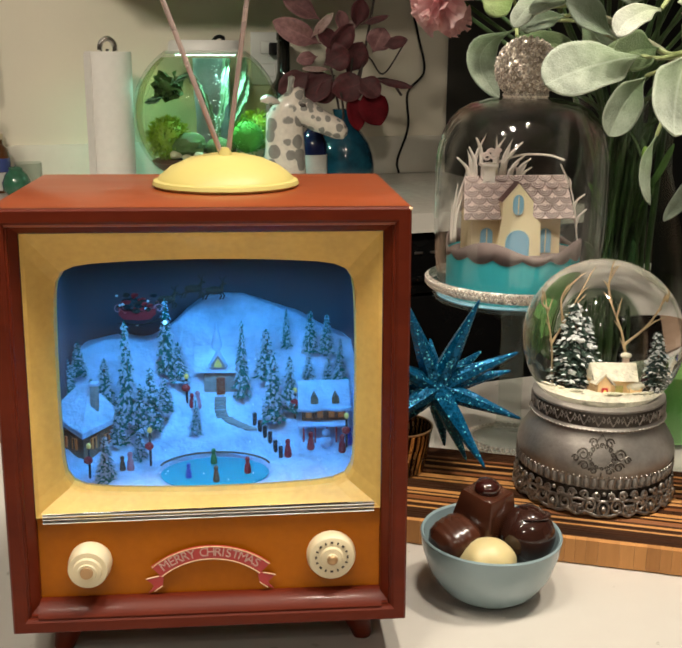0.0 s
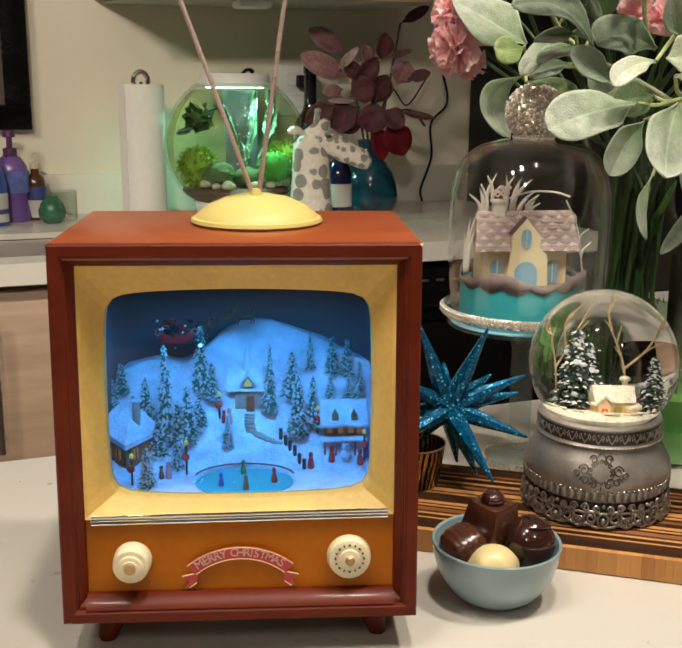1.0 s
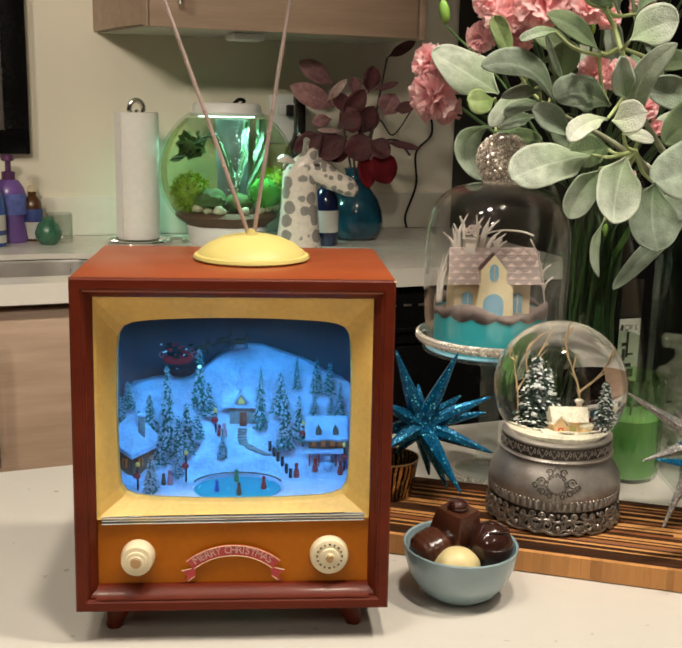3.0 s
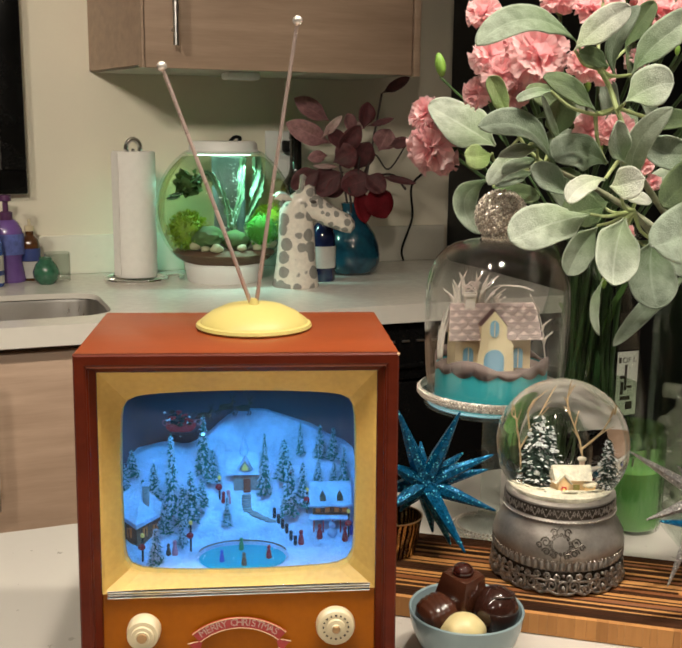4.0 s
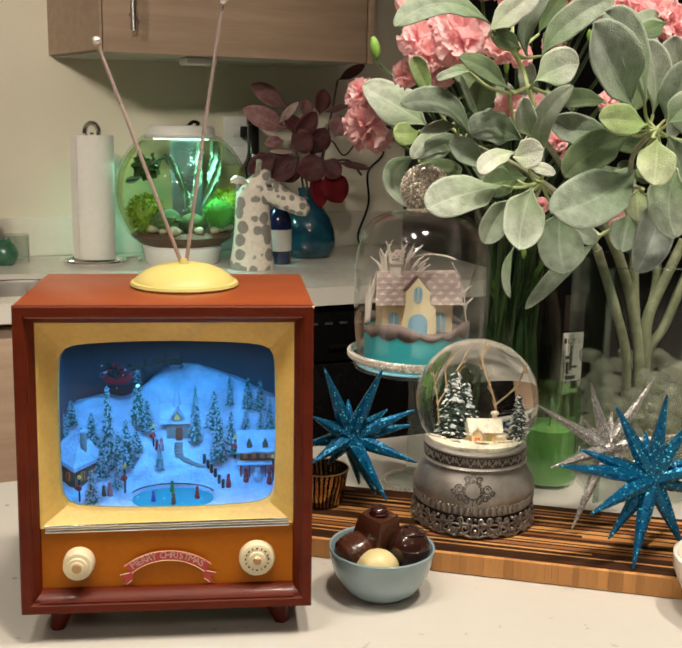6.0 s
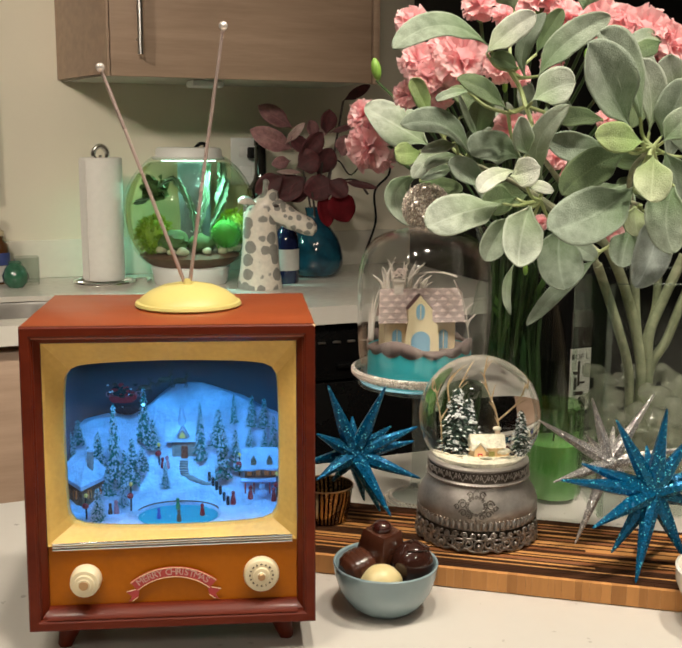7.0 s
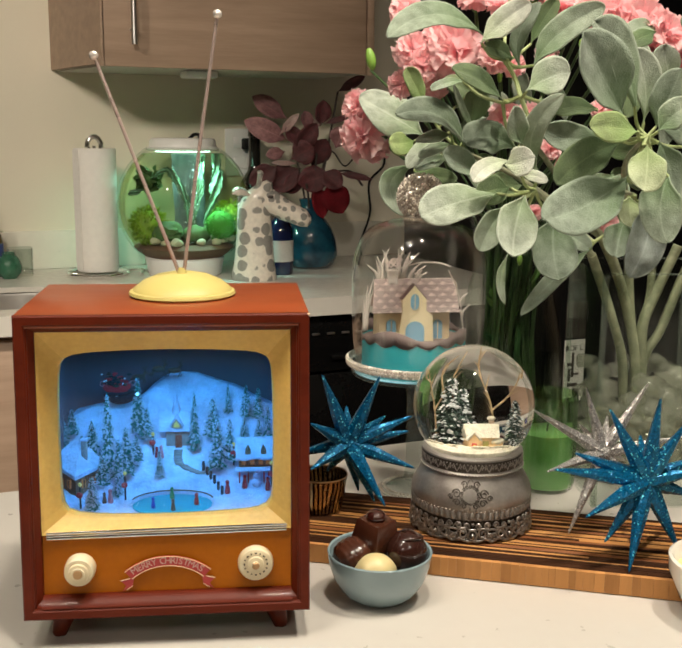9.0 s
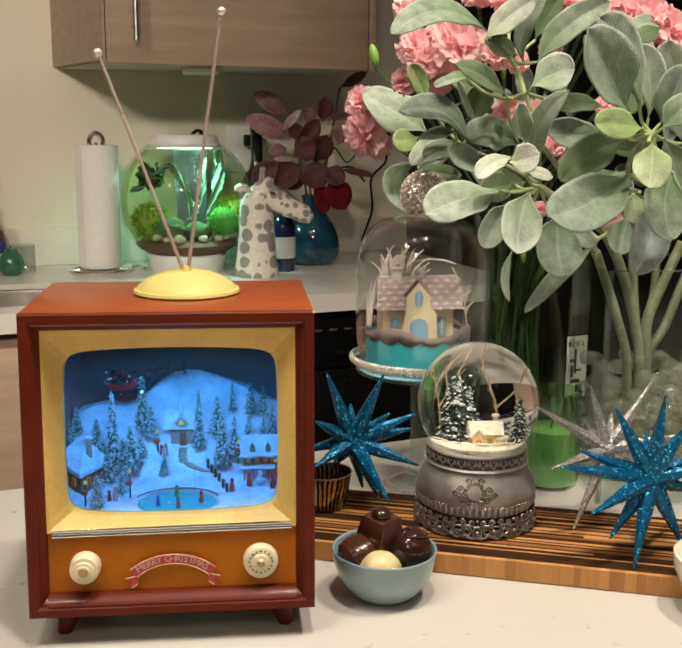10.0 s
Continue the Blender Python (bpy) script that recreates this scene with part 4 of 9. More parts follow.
def plum_plant():
    v = thing("teal_vase", label="teardrop teal glass vase on the worktop", category="vase", matrix=kmat(0.365, 0.44, 0.92))
    part("body", lathe([(0, 0), (0.050, 0), (0.063, 0.008), (0.070, 0.028), (0.0705, 0.045), (0.067, 0.068), (0.058, 0.092), (0.042, 0.115), (0.025, 0.132), (0.018, 0.148), (0.022, 0.163), (0.017, 0.163), (0.014, 0.148), (0.02, 0.128), (0, 0.10)], 56), M_TEAL_GLASS, v)
    p = thing("plum_branch", label="burgundy leafy branches standing in the teal vase", category="plant", matrix=kmat(0.365, 0.44, 0.92))
    nodes_ = [(-0.035, -0.02, 0.25), (0.01, -0.03, 0.27), (0.05, -0.01, 0.30), (-0.02, -0.04, 0.20), (0.060, -0.034, 0.411)]
    for q in nodes_:
        part("stem", tube(curve_points([(0, 0, 0.03), (q[0] * 0.3, q[1] * 0.5, 0.15), q], 5), 0.0025, 6), M_TWIG, p)
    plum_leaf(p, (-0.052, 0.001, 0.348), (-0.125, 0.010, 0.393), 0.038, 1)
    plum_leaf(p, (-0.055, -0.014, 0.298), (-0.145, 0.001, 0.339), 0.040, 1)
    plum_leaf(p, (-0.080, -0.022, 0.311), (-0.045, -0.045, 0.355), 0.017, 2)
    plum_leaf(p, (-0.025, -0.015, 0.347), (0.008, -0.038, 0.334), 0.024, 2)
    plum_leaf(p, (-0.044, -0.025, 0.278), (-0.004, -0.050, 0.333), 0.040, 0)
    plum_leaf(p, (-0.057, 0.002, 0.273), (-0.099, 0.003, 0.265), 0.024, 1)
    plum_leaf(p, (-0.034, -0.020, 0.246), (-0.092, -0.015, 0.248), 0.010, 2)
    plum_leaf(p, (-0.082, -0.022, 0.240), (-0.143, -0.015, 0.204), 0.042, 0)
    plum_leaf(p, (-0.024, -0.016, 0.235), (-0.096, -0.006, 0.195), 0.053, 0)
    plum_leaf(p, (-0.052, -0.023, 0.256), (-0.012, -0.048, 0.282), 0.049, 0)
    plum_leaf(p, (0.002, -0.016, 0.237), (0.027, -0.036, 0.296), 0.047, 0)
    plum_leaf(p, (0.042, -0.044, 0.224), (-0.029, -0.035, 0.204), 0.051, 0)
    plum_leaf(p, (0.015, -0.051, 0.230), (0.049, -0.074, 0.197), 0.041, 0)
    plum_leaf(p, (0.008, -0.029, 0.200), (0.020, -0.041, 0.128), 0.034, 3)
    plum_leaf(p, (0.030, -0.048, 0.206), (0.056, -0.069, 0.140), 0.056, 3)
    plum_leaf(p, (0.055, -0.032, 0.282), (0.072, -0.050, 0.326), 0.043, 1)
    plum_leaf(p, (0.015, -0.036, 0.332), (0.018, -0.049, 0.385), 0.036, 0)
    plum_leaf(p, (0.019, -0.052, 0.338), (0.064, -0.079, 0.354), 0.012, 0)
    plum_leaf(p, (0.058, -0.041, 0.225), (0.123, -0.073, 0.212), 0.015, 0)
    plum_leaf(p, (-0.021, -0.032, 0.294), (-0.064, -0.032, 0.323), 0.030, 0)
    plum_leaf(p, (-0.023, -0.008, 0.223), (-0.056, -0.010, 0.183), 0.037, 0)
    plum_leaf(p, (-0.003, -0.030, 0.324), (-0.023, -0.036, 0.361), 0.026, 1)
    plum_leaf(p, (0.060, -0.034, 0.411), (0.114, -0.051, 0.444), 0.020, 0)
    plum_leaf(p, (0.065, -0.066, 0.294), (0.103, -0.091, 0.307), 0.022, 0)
    w = thing("bare_twig", label="thin dark bare twigs leaning by the wall", category="twig", matrix=kmat(0.365, 0.44, 0.92))
    part("twig", tube(curve_points([(0.01, 0.0, 0.16), (0.06, 0.02, 0.215), (0.12, 0.03, 0.225), (0.155, 0.03, 0.19)], 6), 0.0028, 6), M_TWIG, w)
    part("twig", tube(curve_points([(0.01, 0.0, 0.16), (0.08, 0.06, 0.27), (0.14, 0.10, 0.235), (0.20, 0.12, 0.30)], 6), 0.002, 6), M_TWIG, w)
    c = thing("power_cord", label="thin black cord hanging down the wall", category="cord", matrix=KITCHEN)
    part("cord", tube(curve_points([(0.60, 0.60, 1.32), (0.625, 0.605, 1.24), (0.64, 0.60, 1.16), (0.60, 0.605, 1.11), (0.603, 0.604, 1.03), (0.565, 0.58, 0.955), (0.56, 0.56, 0.926)], 6), 0.0028, 6), M_BLACK_MATT, c)


plum_plant()

# ---------- the island ----------


def island():
    t = thing("kitchen_island", label="kitchen island with a pale quartz top", category="kitchen island", matrix=KITCHEN)
    part("top_slab", box(-1.5, 1.3, -2.15, -0.90, 0.885, 0.92, 0.003), M_QUARTZ, t, "pale quartz top")
    part("carcass", box(-1.45, 1.25, -1.85, -0.93, 0.1, 0.885), M_LAMINATE, t)
    part("plinth", box(-1.40, 1.20, -1.80, -0.98, 0.0, 0.1), M_BLACK_MATT, t)


island()

# ---------- the television music box ----------
LEAN_BACK = 0.055
GROUND_Y = (0.02, 0.062, 0.074, 0.088, 0.098, 0.108)
GROUND_H = (0.0765, 0.077, 0.084, 0.104, 0.123, 0.150)


def ground_height(x, y):
    """The model landscape: flat in front, a hill behind that is highest in the middle."""
    h = float(np.interp(y, GROUND_Y, GROUND_H))
    bell = math.exp(-((x - 0.013) / 0.040) ** 4)
    if abs(x - 0.002) < 0.017 and 0.079 < y < 0.0895:
        h -= 0.0028
    # a steep bank behind the pond
    h += 0.0042 * math.exp(-((x - 0.004) / 0.032) ** 4) * float(np.interp(y, (0.0640, 0.0690, 0.0740, 0.0830), (0.0, 1.0, 0.75, 0.0)))
    ridge = 0.126 + 0.023 * bell + 0.003 * math.sin(x * 110 + 1)
    return min(h, ridge) + (0.0010 if y < 0.095 else 0.0003) * noise.noise(Vector((x * 160, y * 160, 0))) + 0.0016 * noise.noise(Vector((x * 60, y * 60, 3)))


def tv_part(name, bm, m, parent, label="", smooth=True, angle=40):
    for v in bm.verts:
        v.co.y += LEAN_BACK * (v.co.z - 0.02)
    return part(name, bm, m, parent, label, smooth, angle)


def at_tv(x, y, z, turn=0.0, scale=(1, 1, 1)):
    return pose(x, y + LEAN_BACK * (z - 0.02), z, 0, 0, turn) @ Matrix.Diagonal((*scale, 1))


def around(a, b, n, centre, y, count=96, rect=False):
    """Points on a rectangle or a rounded screen outline, at even angles of the rectangle."""
    out = []
    angles = [math.atan2(b * math.sin(q), a * math.cos(q)) for q in [2 * math.pi * i / count for i in range(count)]]
    for q in angles:
        c, s = math.cos(q), math.sin(q)
        k = 1 / max(abs(c) / a, abs(s) / b) if rect else (abs(c / a) ** n + abs(s / b) ** n) ** (-1 / n)
        u, v = k * c / a, k * s / b
        bow_x, bow_z = (0.0, 0.0) if rect else (0.018, 0.050)
        out.append((centre[0] + a * u * (1 - bow_x * v * v), y, centre[1] + b * v * (1 - bow_z * u * u)))
    return out


def television():
    t = thing("tv_music_box", (0, 0, COUNTER_Z), 0, "lit red-brown wooden toy television music box with a winter village inside", "music box")
    W, Z0, Z1, D = 0.09, 0.020, 0.213, 0.128
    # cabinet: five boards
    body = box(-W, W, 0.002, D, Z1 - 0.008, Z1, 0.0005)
    shell = tv_part("cabinet_top", body, M_TV_TOP, t, "glossy orange-brown top, coloured lighter as lit from above")
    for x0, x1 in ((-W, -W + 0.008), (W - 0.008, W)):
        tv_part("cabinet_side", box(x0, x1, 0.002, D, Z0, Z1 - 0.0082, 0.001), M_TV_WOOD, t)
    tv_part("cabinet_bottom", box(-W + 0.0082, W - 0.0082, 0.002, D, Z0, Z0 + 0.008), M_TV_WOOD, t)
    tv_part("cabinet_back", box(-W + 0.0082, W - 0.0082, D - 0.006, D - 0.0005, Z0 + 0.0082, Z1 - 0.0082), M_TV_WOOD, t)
    # mitred front frame with a stepped inner moulding
    cz, hh = (Z0 + Z1) / 2, (Z1 - Z0) / 2
    secs = []
    for off, y in ((0.0, 0.0035), (0.0, 0.0012), (-0.001, 0.0), (-0.0055, 0.0), (-0.0068, 0.0012), (-0.0072, 0.003), (-0.0105, 0.0065), (-0.0112, 0.0075), (-0.0116, 0.010), (-0.0116, 0.014)):
        secs.append(around(W + off, hh + off, 2, (0, cz), y, 4 * 24, True))
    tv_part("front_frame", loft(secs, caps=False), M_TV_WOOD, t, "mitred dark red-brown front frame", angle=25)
    ledge = ((0.0110, 0.0128), (0.0090, 0.0130), (0.0068, 0.0125), (0.0045, 0.0113), (0.0024, 0.0096), (0.0010, 0.0082), (0.0004, 0.0072), (0.0110, 0.0072))
    tv_part("bottom_moulding", loft([[(x, y, Z0 + z) for y, z in ledge] for x in (-0.0786, 0.0786)]), M_TV_WOOD, t, "rounded red-brown ledge under the panel", angle=50)
    tv_part("worn_chip", ball(0.0011, (W - 0.0008, 0.0012, Z1 - 0.0010), (1, 0.9, 0.9), 2, rough=0.3, freq=900), M_BANNER_EDGE, t, "pale chip at the worn corner")
    # butter-cream surround, funnelling in to the screen
    bz0, bz1 = 0.0725, Z1 - 0.0116
    c, b = (0.0, (bz0 + bz1) / 2), (bz1 - bz0) / 2
    sc = (0.0, 0.1331)
    ring0 = around(W - 0.0116, b, 2, c, 0.0078, 96, True)
    ring1 = around(W - 0.0132, b - 0.0016, 2, c, 0.0086, 96, True)
    ring2 = around(0.0692, 0.0559, 13, sc, 0.0172)
    ring3 = around(0.0680, 0.0547, 13, sc, 0.0184)
    ring4 = around(0.0676, 0.0543, 13, sc, 0.0250)
    tv_part("screen_surround", loft([ring0, ring1, ring2, ring3, ring4], caps=False), M_TV_CREAM, t, "butter-cream screen surround", angle=7)
    tv_part("control_panel", box(-W + 0.0116, W - 0.0116, 0.0098, 0.0125, 0.0285, 0.0722), M_TV_PANEL, t, "amber control panel")
    for z, r in ((0.0742, 0.0008), (0.0725, 0.0006), (0.0709, 0.0008)):
        tv_part("chrome_strip", tube([(-0.0755, 0.0082, z - 0.0008), (0.0755, 0.0082, z + 0.0008)], r, 8), M_CHROME, t, "thin chrome strip")
    # knobs
    kl = tv_part("knob", lathe([(0, 0), (0.0108, 0), (0.0108, 0.004), (0.0100, 0.0095), (0.0096, 0.0105), (0.0072, 0.0108), (0.0068, 0.0125), (0.0048, 0.0128), (0.0045, 0.0138), (0, 0.0138)], 40), M_KNOB, t, "stepped ivory knob")
    kl.matrix_basis = pose(-0.0553, 0.0118, 0.0510, 90, 0, 0) @ Matrix.Diagonal((0.9, 0.9, 1, 1))
    part("hub", lathe([(0.0034, 0.0137), (0.0030, 0.0146), (0, 0.0146)], 20), M_KNOB_DARK, kl, "worn brass hub")
    kr = tv_part("knob", lathe([(0, 0), (0.0122, 0), (0.0122, 0.003), (0.0112, 0.006), (0.0108, 0.0063), (0.0, 0.0066)], 48), M_KNOB, t, "ivory channel dial")
    kr.matrix_basis = pose(0.0555, 0.0118, 0.0508, 90, 0, 0) @ Matrix.Diagonal((0.94, 0.94, 1, 1))
    part("hub", lathe([(0.0058, 0.0062), (0.0052, 0.0078), (0.0028, 0.0082), (0.0026, 0.0098), (0, 0.0104)], 32), M_KNOB, kr)
    part("hub_cap", ball(0.0028, (0, 0, 0.0094), (1, 1, 0.6), 2), M_KNOB_DARK, kr, "worn brass hub")
    for i in range(16):
        a = 2 * math.pi * i / 16
        bar = box(-0.0004, 0.0004, -0.0006, 0.0006, 0, 0.0004) if i % 2 else box(-0.0007, 0.0007, -0.0005, 0.0005, 0, 0.0004)
        part("dial_mark", bar, M_INK, kr, place=Matrix.Rotation(a, 4, "Z") @ pose(0, 0.0078, 0.0063))
    # banner
    arc_r, arc_c = 0.0385, 0.0190
    bm = bmesh.new()
    lo, hi = [], []
    for i in range(25):
        a = math.radians(90 + 40 - 80 * i / 24)
        lo.append(bm.verts.new((arc_r * math.cos(a), 0.0, arc_c + arc_r * math.sin(a) - 0.0005)))
        hi.append(bm.verts.new(((arc_r + 0.0078) * math.cos(a), 0.0, arc_c + (arc_r + 0.0066) * math.sin(a))))
    for i in range(24):
        bm.faces.new((lo[i], lo[i + 1], hi[i + 1], hi[i]))
    ext = bmesh.ops.extrude_face_region(bm, geom=list(bm.faces))
    for v in [g for g in ext["geom"] if isinstance(g, bmesh.types.BMVert)]:
        v.co.y -= 0.0007
    banner = part("banner", bm, M_BANNER, t, "curved crimson banner", angle=30, place=pose(-0.0005, 0.0098, -0.0022) @ Matrix.Diagonal((0.92, 1, 0.92, 1)))
    for s in (-1, 1):
        tail = bmesh.new()
        pts = [(0.0245, 0.0425), (0.0315, 0.0385), (0.0285, 0.0425), (0.0325, 0.0465), (0.0270, 0.0480), (0.0235, 0.0475)]
        vs = [tail.verts.new((s * x, -0.0003, z + 0.0005)) for x, z in pts]
        tail.faces.new(vs)
        ext = bmesh.ops.extrude_face_region(tail, geom=list(tail.faces))
        for v in [g for g in ext["geom"] if isinstance(g, bmesh.types.BMVert)]:
            v.co.y -= 0.0005
        part("tail", tail, M_BANNER, banner)
        part("edge_line", tube([(s * 0.0325, -0.0009, 0.0470), (s * 0.0262, -0.0009, 0.0484)], 0.0003, 6), M_BANNER_EDGE, banner)
        part("edge_line", tube([(s * 0.0245, -0.0009, 0.0430), (s * 0.0285, -0.0009, 0.0400)], 0.0003, 6), M_BANNER_EDGE, banner)
    for rr, k in ((arc_r - 0.0002, 0), (arc_r + 0.0072, 1)):
        line = [(rr * math.cos(math.radians(130 - 80 * i / 24)), -0.0008, arc_c + (rr - 0.0007 * k) * math.sin(math.radians(130 - 80 * i / 24)) - 0.0003) for i in range(25)]
        part("edge_line", tube(line, 0.0003, 6), M_BANNER_EDGE, banner)
    word = "MERRY CHRISTMAS"
    wide = {"I": 0.5, "M": 1.25, " ": 0.7}
    run = [sum(wide.get(c_, 1.0) for c_ in word[:i]) + wide.get(ch, 1.0) / 2 for i, ch in enumerate(word)]
    for i, ch in enumerate(word):
        if ch == " ":
            continue
        a = math.radians(90 + 33 - 66 * (run[i] - run[0]) / (run[-1] - run[0]))
        me = letters(ch, 0.0066, 0.00015)
        me.materials.append(M_BANNER_TEXT)
        part("letter", me, None, banner, place=Matrix.Translation(((arc_r + 0.0016) * math.cos(a), -0.0009, arc_c + (arc_r + 0.0012) * math.sin(a))) @ Matrix.Rotation(math.pi / 2 - a, 4, "Y") @ Matrix.Rotation(math.pi / 2, 4, "X"))
    # feet
    # short tapered feet, splayed outwards
    for x, y in ((-0.067, 0.024), (0.067, 0.024), (-0.067, 0.103), (0.067, 0.103)):
        sx_, sy_ = math.copysign(1, x), -1 if y < 0.06 else 1
        leg = tube([(x, y, 0.0212), (x + 0.0012 * sx_, y + 0.0008 * sy_, 0.0150), (x + 0.0042 * sx_, y + 0.0024 * sy_, 0.0040), (x + 0.0052 * sx_, y + 0.0030 * sy_, 0.0006), (x + 0.0052 * sx_, y + 0.0030 * sy_, 0.0)], [0.0086, 0.0078, 0.0052, 0.0046, 0.0036], 20)
        part("foot", leg, M_TV_WOOD, t)
    # aerial
    base = tv_part("aerial_base", lathe([(0, 0), (0.035, 0), (0.0362, 0.0012), (0.0355, 0.003), (0.0335, 0.0035), (0.0325, 0.0052), (0.027, 0.0095), (0.018, 0.0135), (0.008, 0.0155), (0, 0.0160)], 64), M_TV_DOME, t, "pale yellow domed aerial base")
    base.matrix_basis = pose(0.0085, 0.088, Z1 + 0.0002)
    for x, y, z in ((-0.0525, 0.0, 0.157), (0.0265, 0.0, 0.184)):
        rod = part("aerial_rod", tube([(0.0012 * (1 if x > 0 else -1), -0.006, 0.014), (x * 0.5, -0.009, z * 0.5 + 0.006), (x, -0.012, z)], [0.0013, 0.0012, 0.0011], 10), M_ROD, base, "thin coppery aerial rod")
        part("tip", ball(0.0031, (x, -0.012, z), sub=2), M_SILVER_TIP, rod, "pearly round tip")
    part("aerial_socket", lathe([(0.0040, 0.0150), (0.0030, 0.0180), (0.0022, 0.0200), (0, 0.0202)], 20, centre=(0, -0.006, -0.001)), M_TV_DOME, base)
    # the scene behind the screen
    pane = tv_part("screen_glass", loft([around(0.0674, 0.0541, 13, sc, 0.0225), around(0.0674, 0.0541, 13, sc, 0.0240)]), M_SCREEN, t, "clear flat screen glass")
    pane.visible_shadow = False
    sky = bmesh.new()
    prev = None
    for i in range(29):
        x = -0.0815 + 0.163 * i / 28
        y = 0.119 - 0.085 * (abs(x) / 0.0815) ** 18
        cur = [sky.verts.new((x, y, 0.06)), sky.verts.new((x, y, 0.204))]
        if prev:
            sky.faces.new((prev[0], cur[0], cur[1], prev[1]))
        prev = cur
    ob = tv_part("night_sky", sky, M_NIGHT, t, "painted night sky, lightened for haze reflected in the glass")
    so = ob.modifiers.new("thick", "SOLIDIFY")
    so.thickness = 0.001
    hill = bmesh.new()
    nx, ny = 110, 76
    grid = []
    for j in range(ny + 1):
        y = 0.0225 + (0.1135 - 0.0225) * j / ny
        row = []
        for i in range(nx + 1):
            x = -0.0795 + 0.159 * i / nx
            lim = 0.119 - 0.085 * (abs(x) / 0.0815) ** 18 - 0.002
            yy = min(y, lim)
            z = ground_height(x, yy)
            e = ((x - 0.001) / 0.0275) ** 2 + ((y - 0.0445) / 0.0198) ** 2
            if e < 1.0:
                z = 0.0745
            elif e < 1.6:
                z = max(z, 0.0776) if y > 0.0445 else 0.0770
            else:
                z += 0.0014 * noise.noise(Vector((x * 190, y * 190, 7))) * min(max((0.100 - y) / 0.012, 0.1), 1)
            row.append(hill.verts.new((x, yy, z)))
        grid.append(row)
    for j in range(ny):
        for i in range(nx):
            hill.faces.new((grid[j][i], grid[j][i + 1], grid[j + 1][i + 1], grid[j + 1][i]))
    tv_part("snow_hill", hill, M_SNOW, t, "rolling toy snow", angle=80)
    tv_part("pond", lathe([(0.0265, 0.0), (0.0265, 0.0006), (0, 0.0006)], 48, centre=(0.001, 0.0445, 0.0762), wobble=lambda a, z: 1 - 0.27 * abs(math.sin(a)) ** 1.5), M_POND, t, "bright blue frozen pond")
    rail = [(0.001 + 0.0272 * math.cos(a), 0.0445 + 0.0198 * math.sin(a), 0.0795) for a in [math.radians(12 + 156 * i / 20) for i in range(21)]]
    tv_part("pond_rail", tube(rail, 0.0005, 6), M_TOY_BROWN, t)
    random.seed(83)
    glint = mesh_from("glitter_fleck", ball(0.00042, sub=1), [M_FLECK])
    for i in range(130):
        x, y = random.uniform(-0.062, 0.062), random.uniform(0.030, 0.104)
        part("glitter_fleck", glint, None, t, place=at_tv(x, y, ground_height(x, y) + 0.0003, 0, (random.uniform(0.6, 1.3),) * 3))
    fir_trees(t)
    village(t)


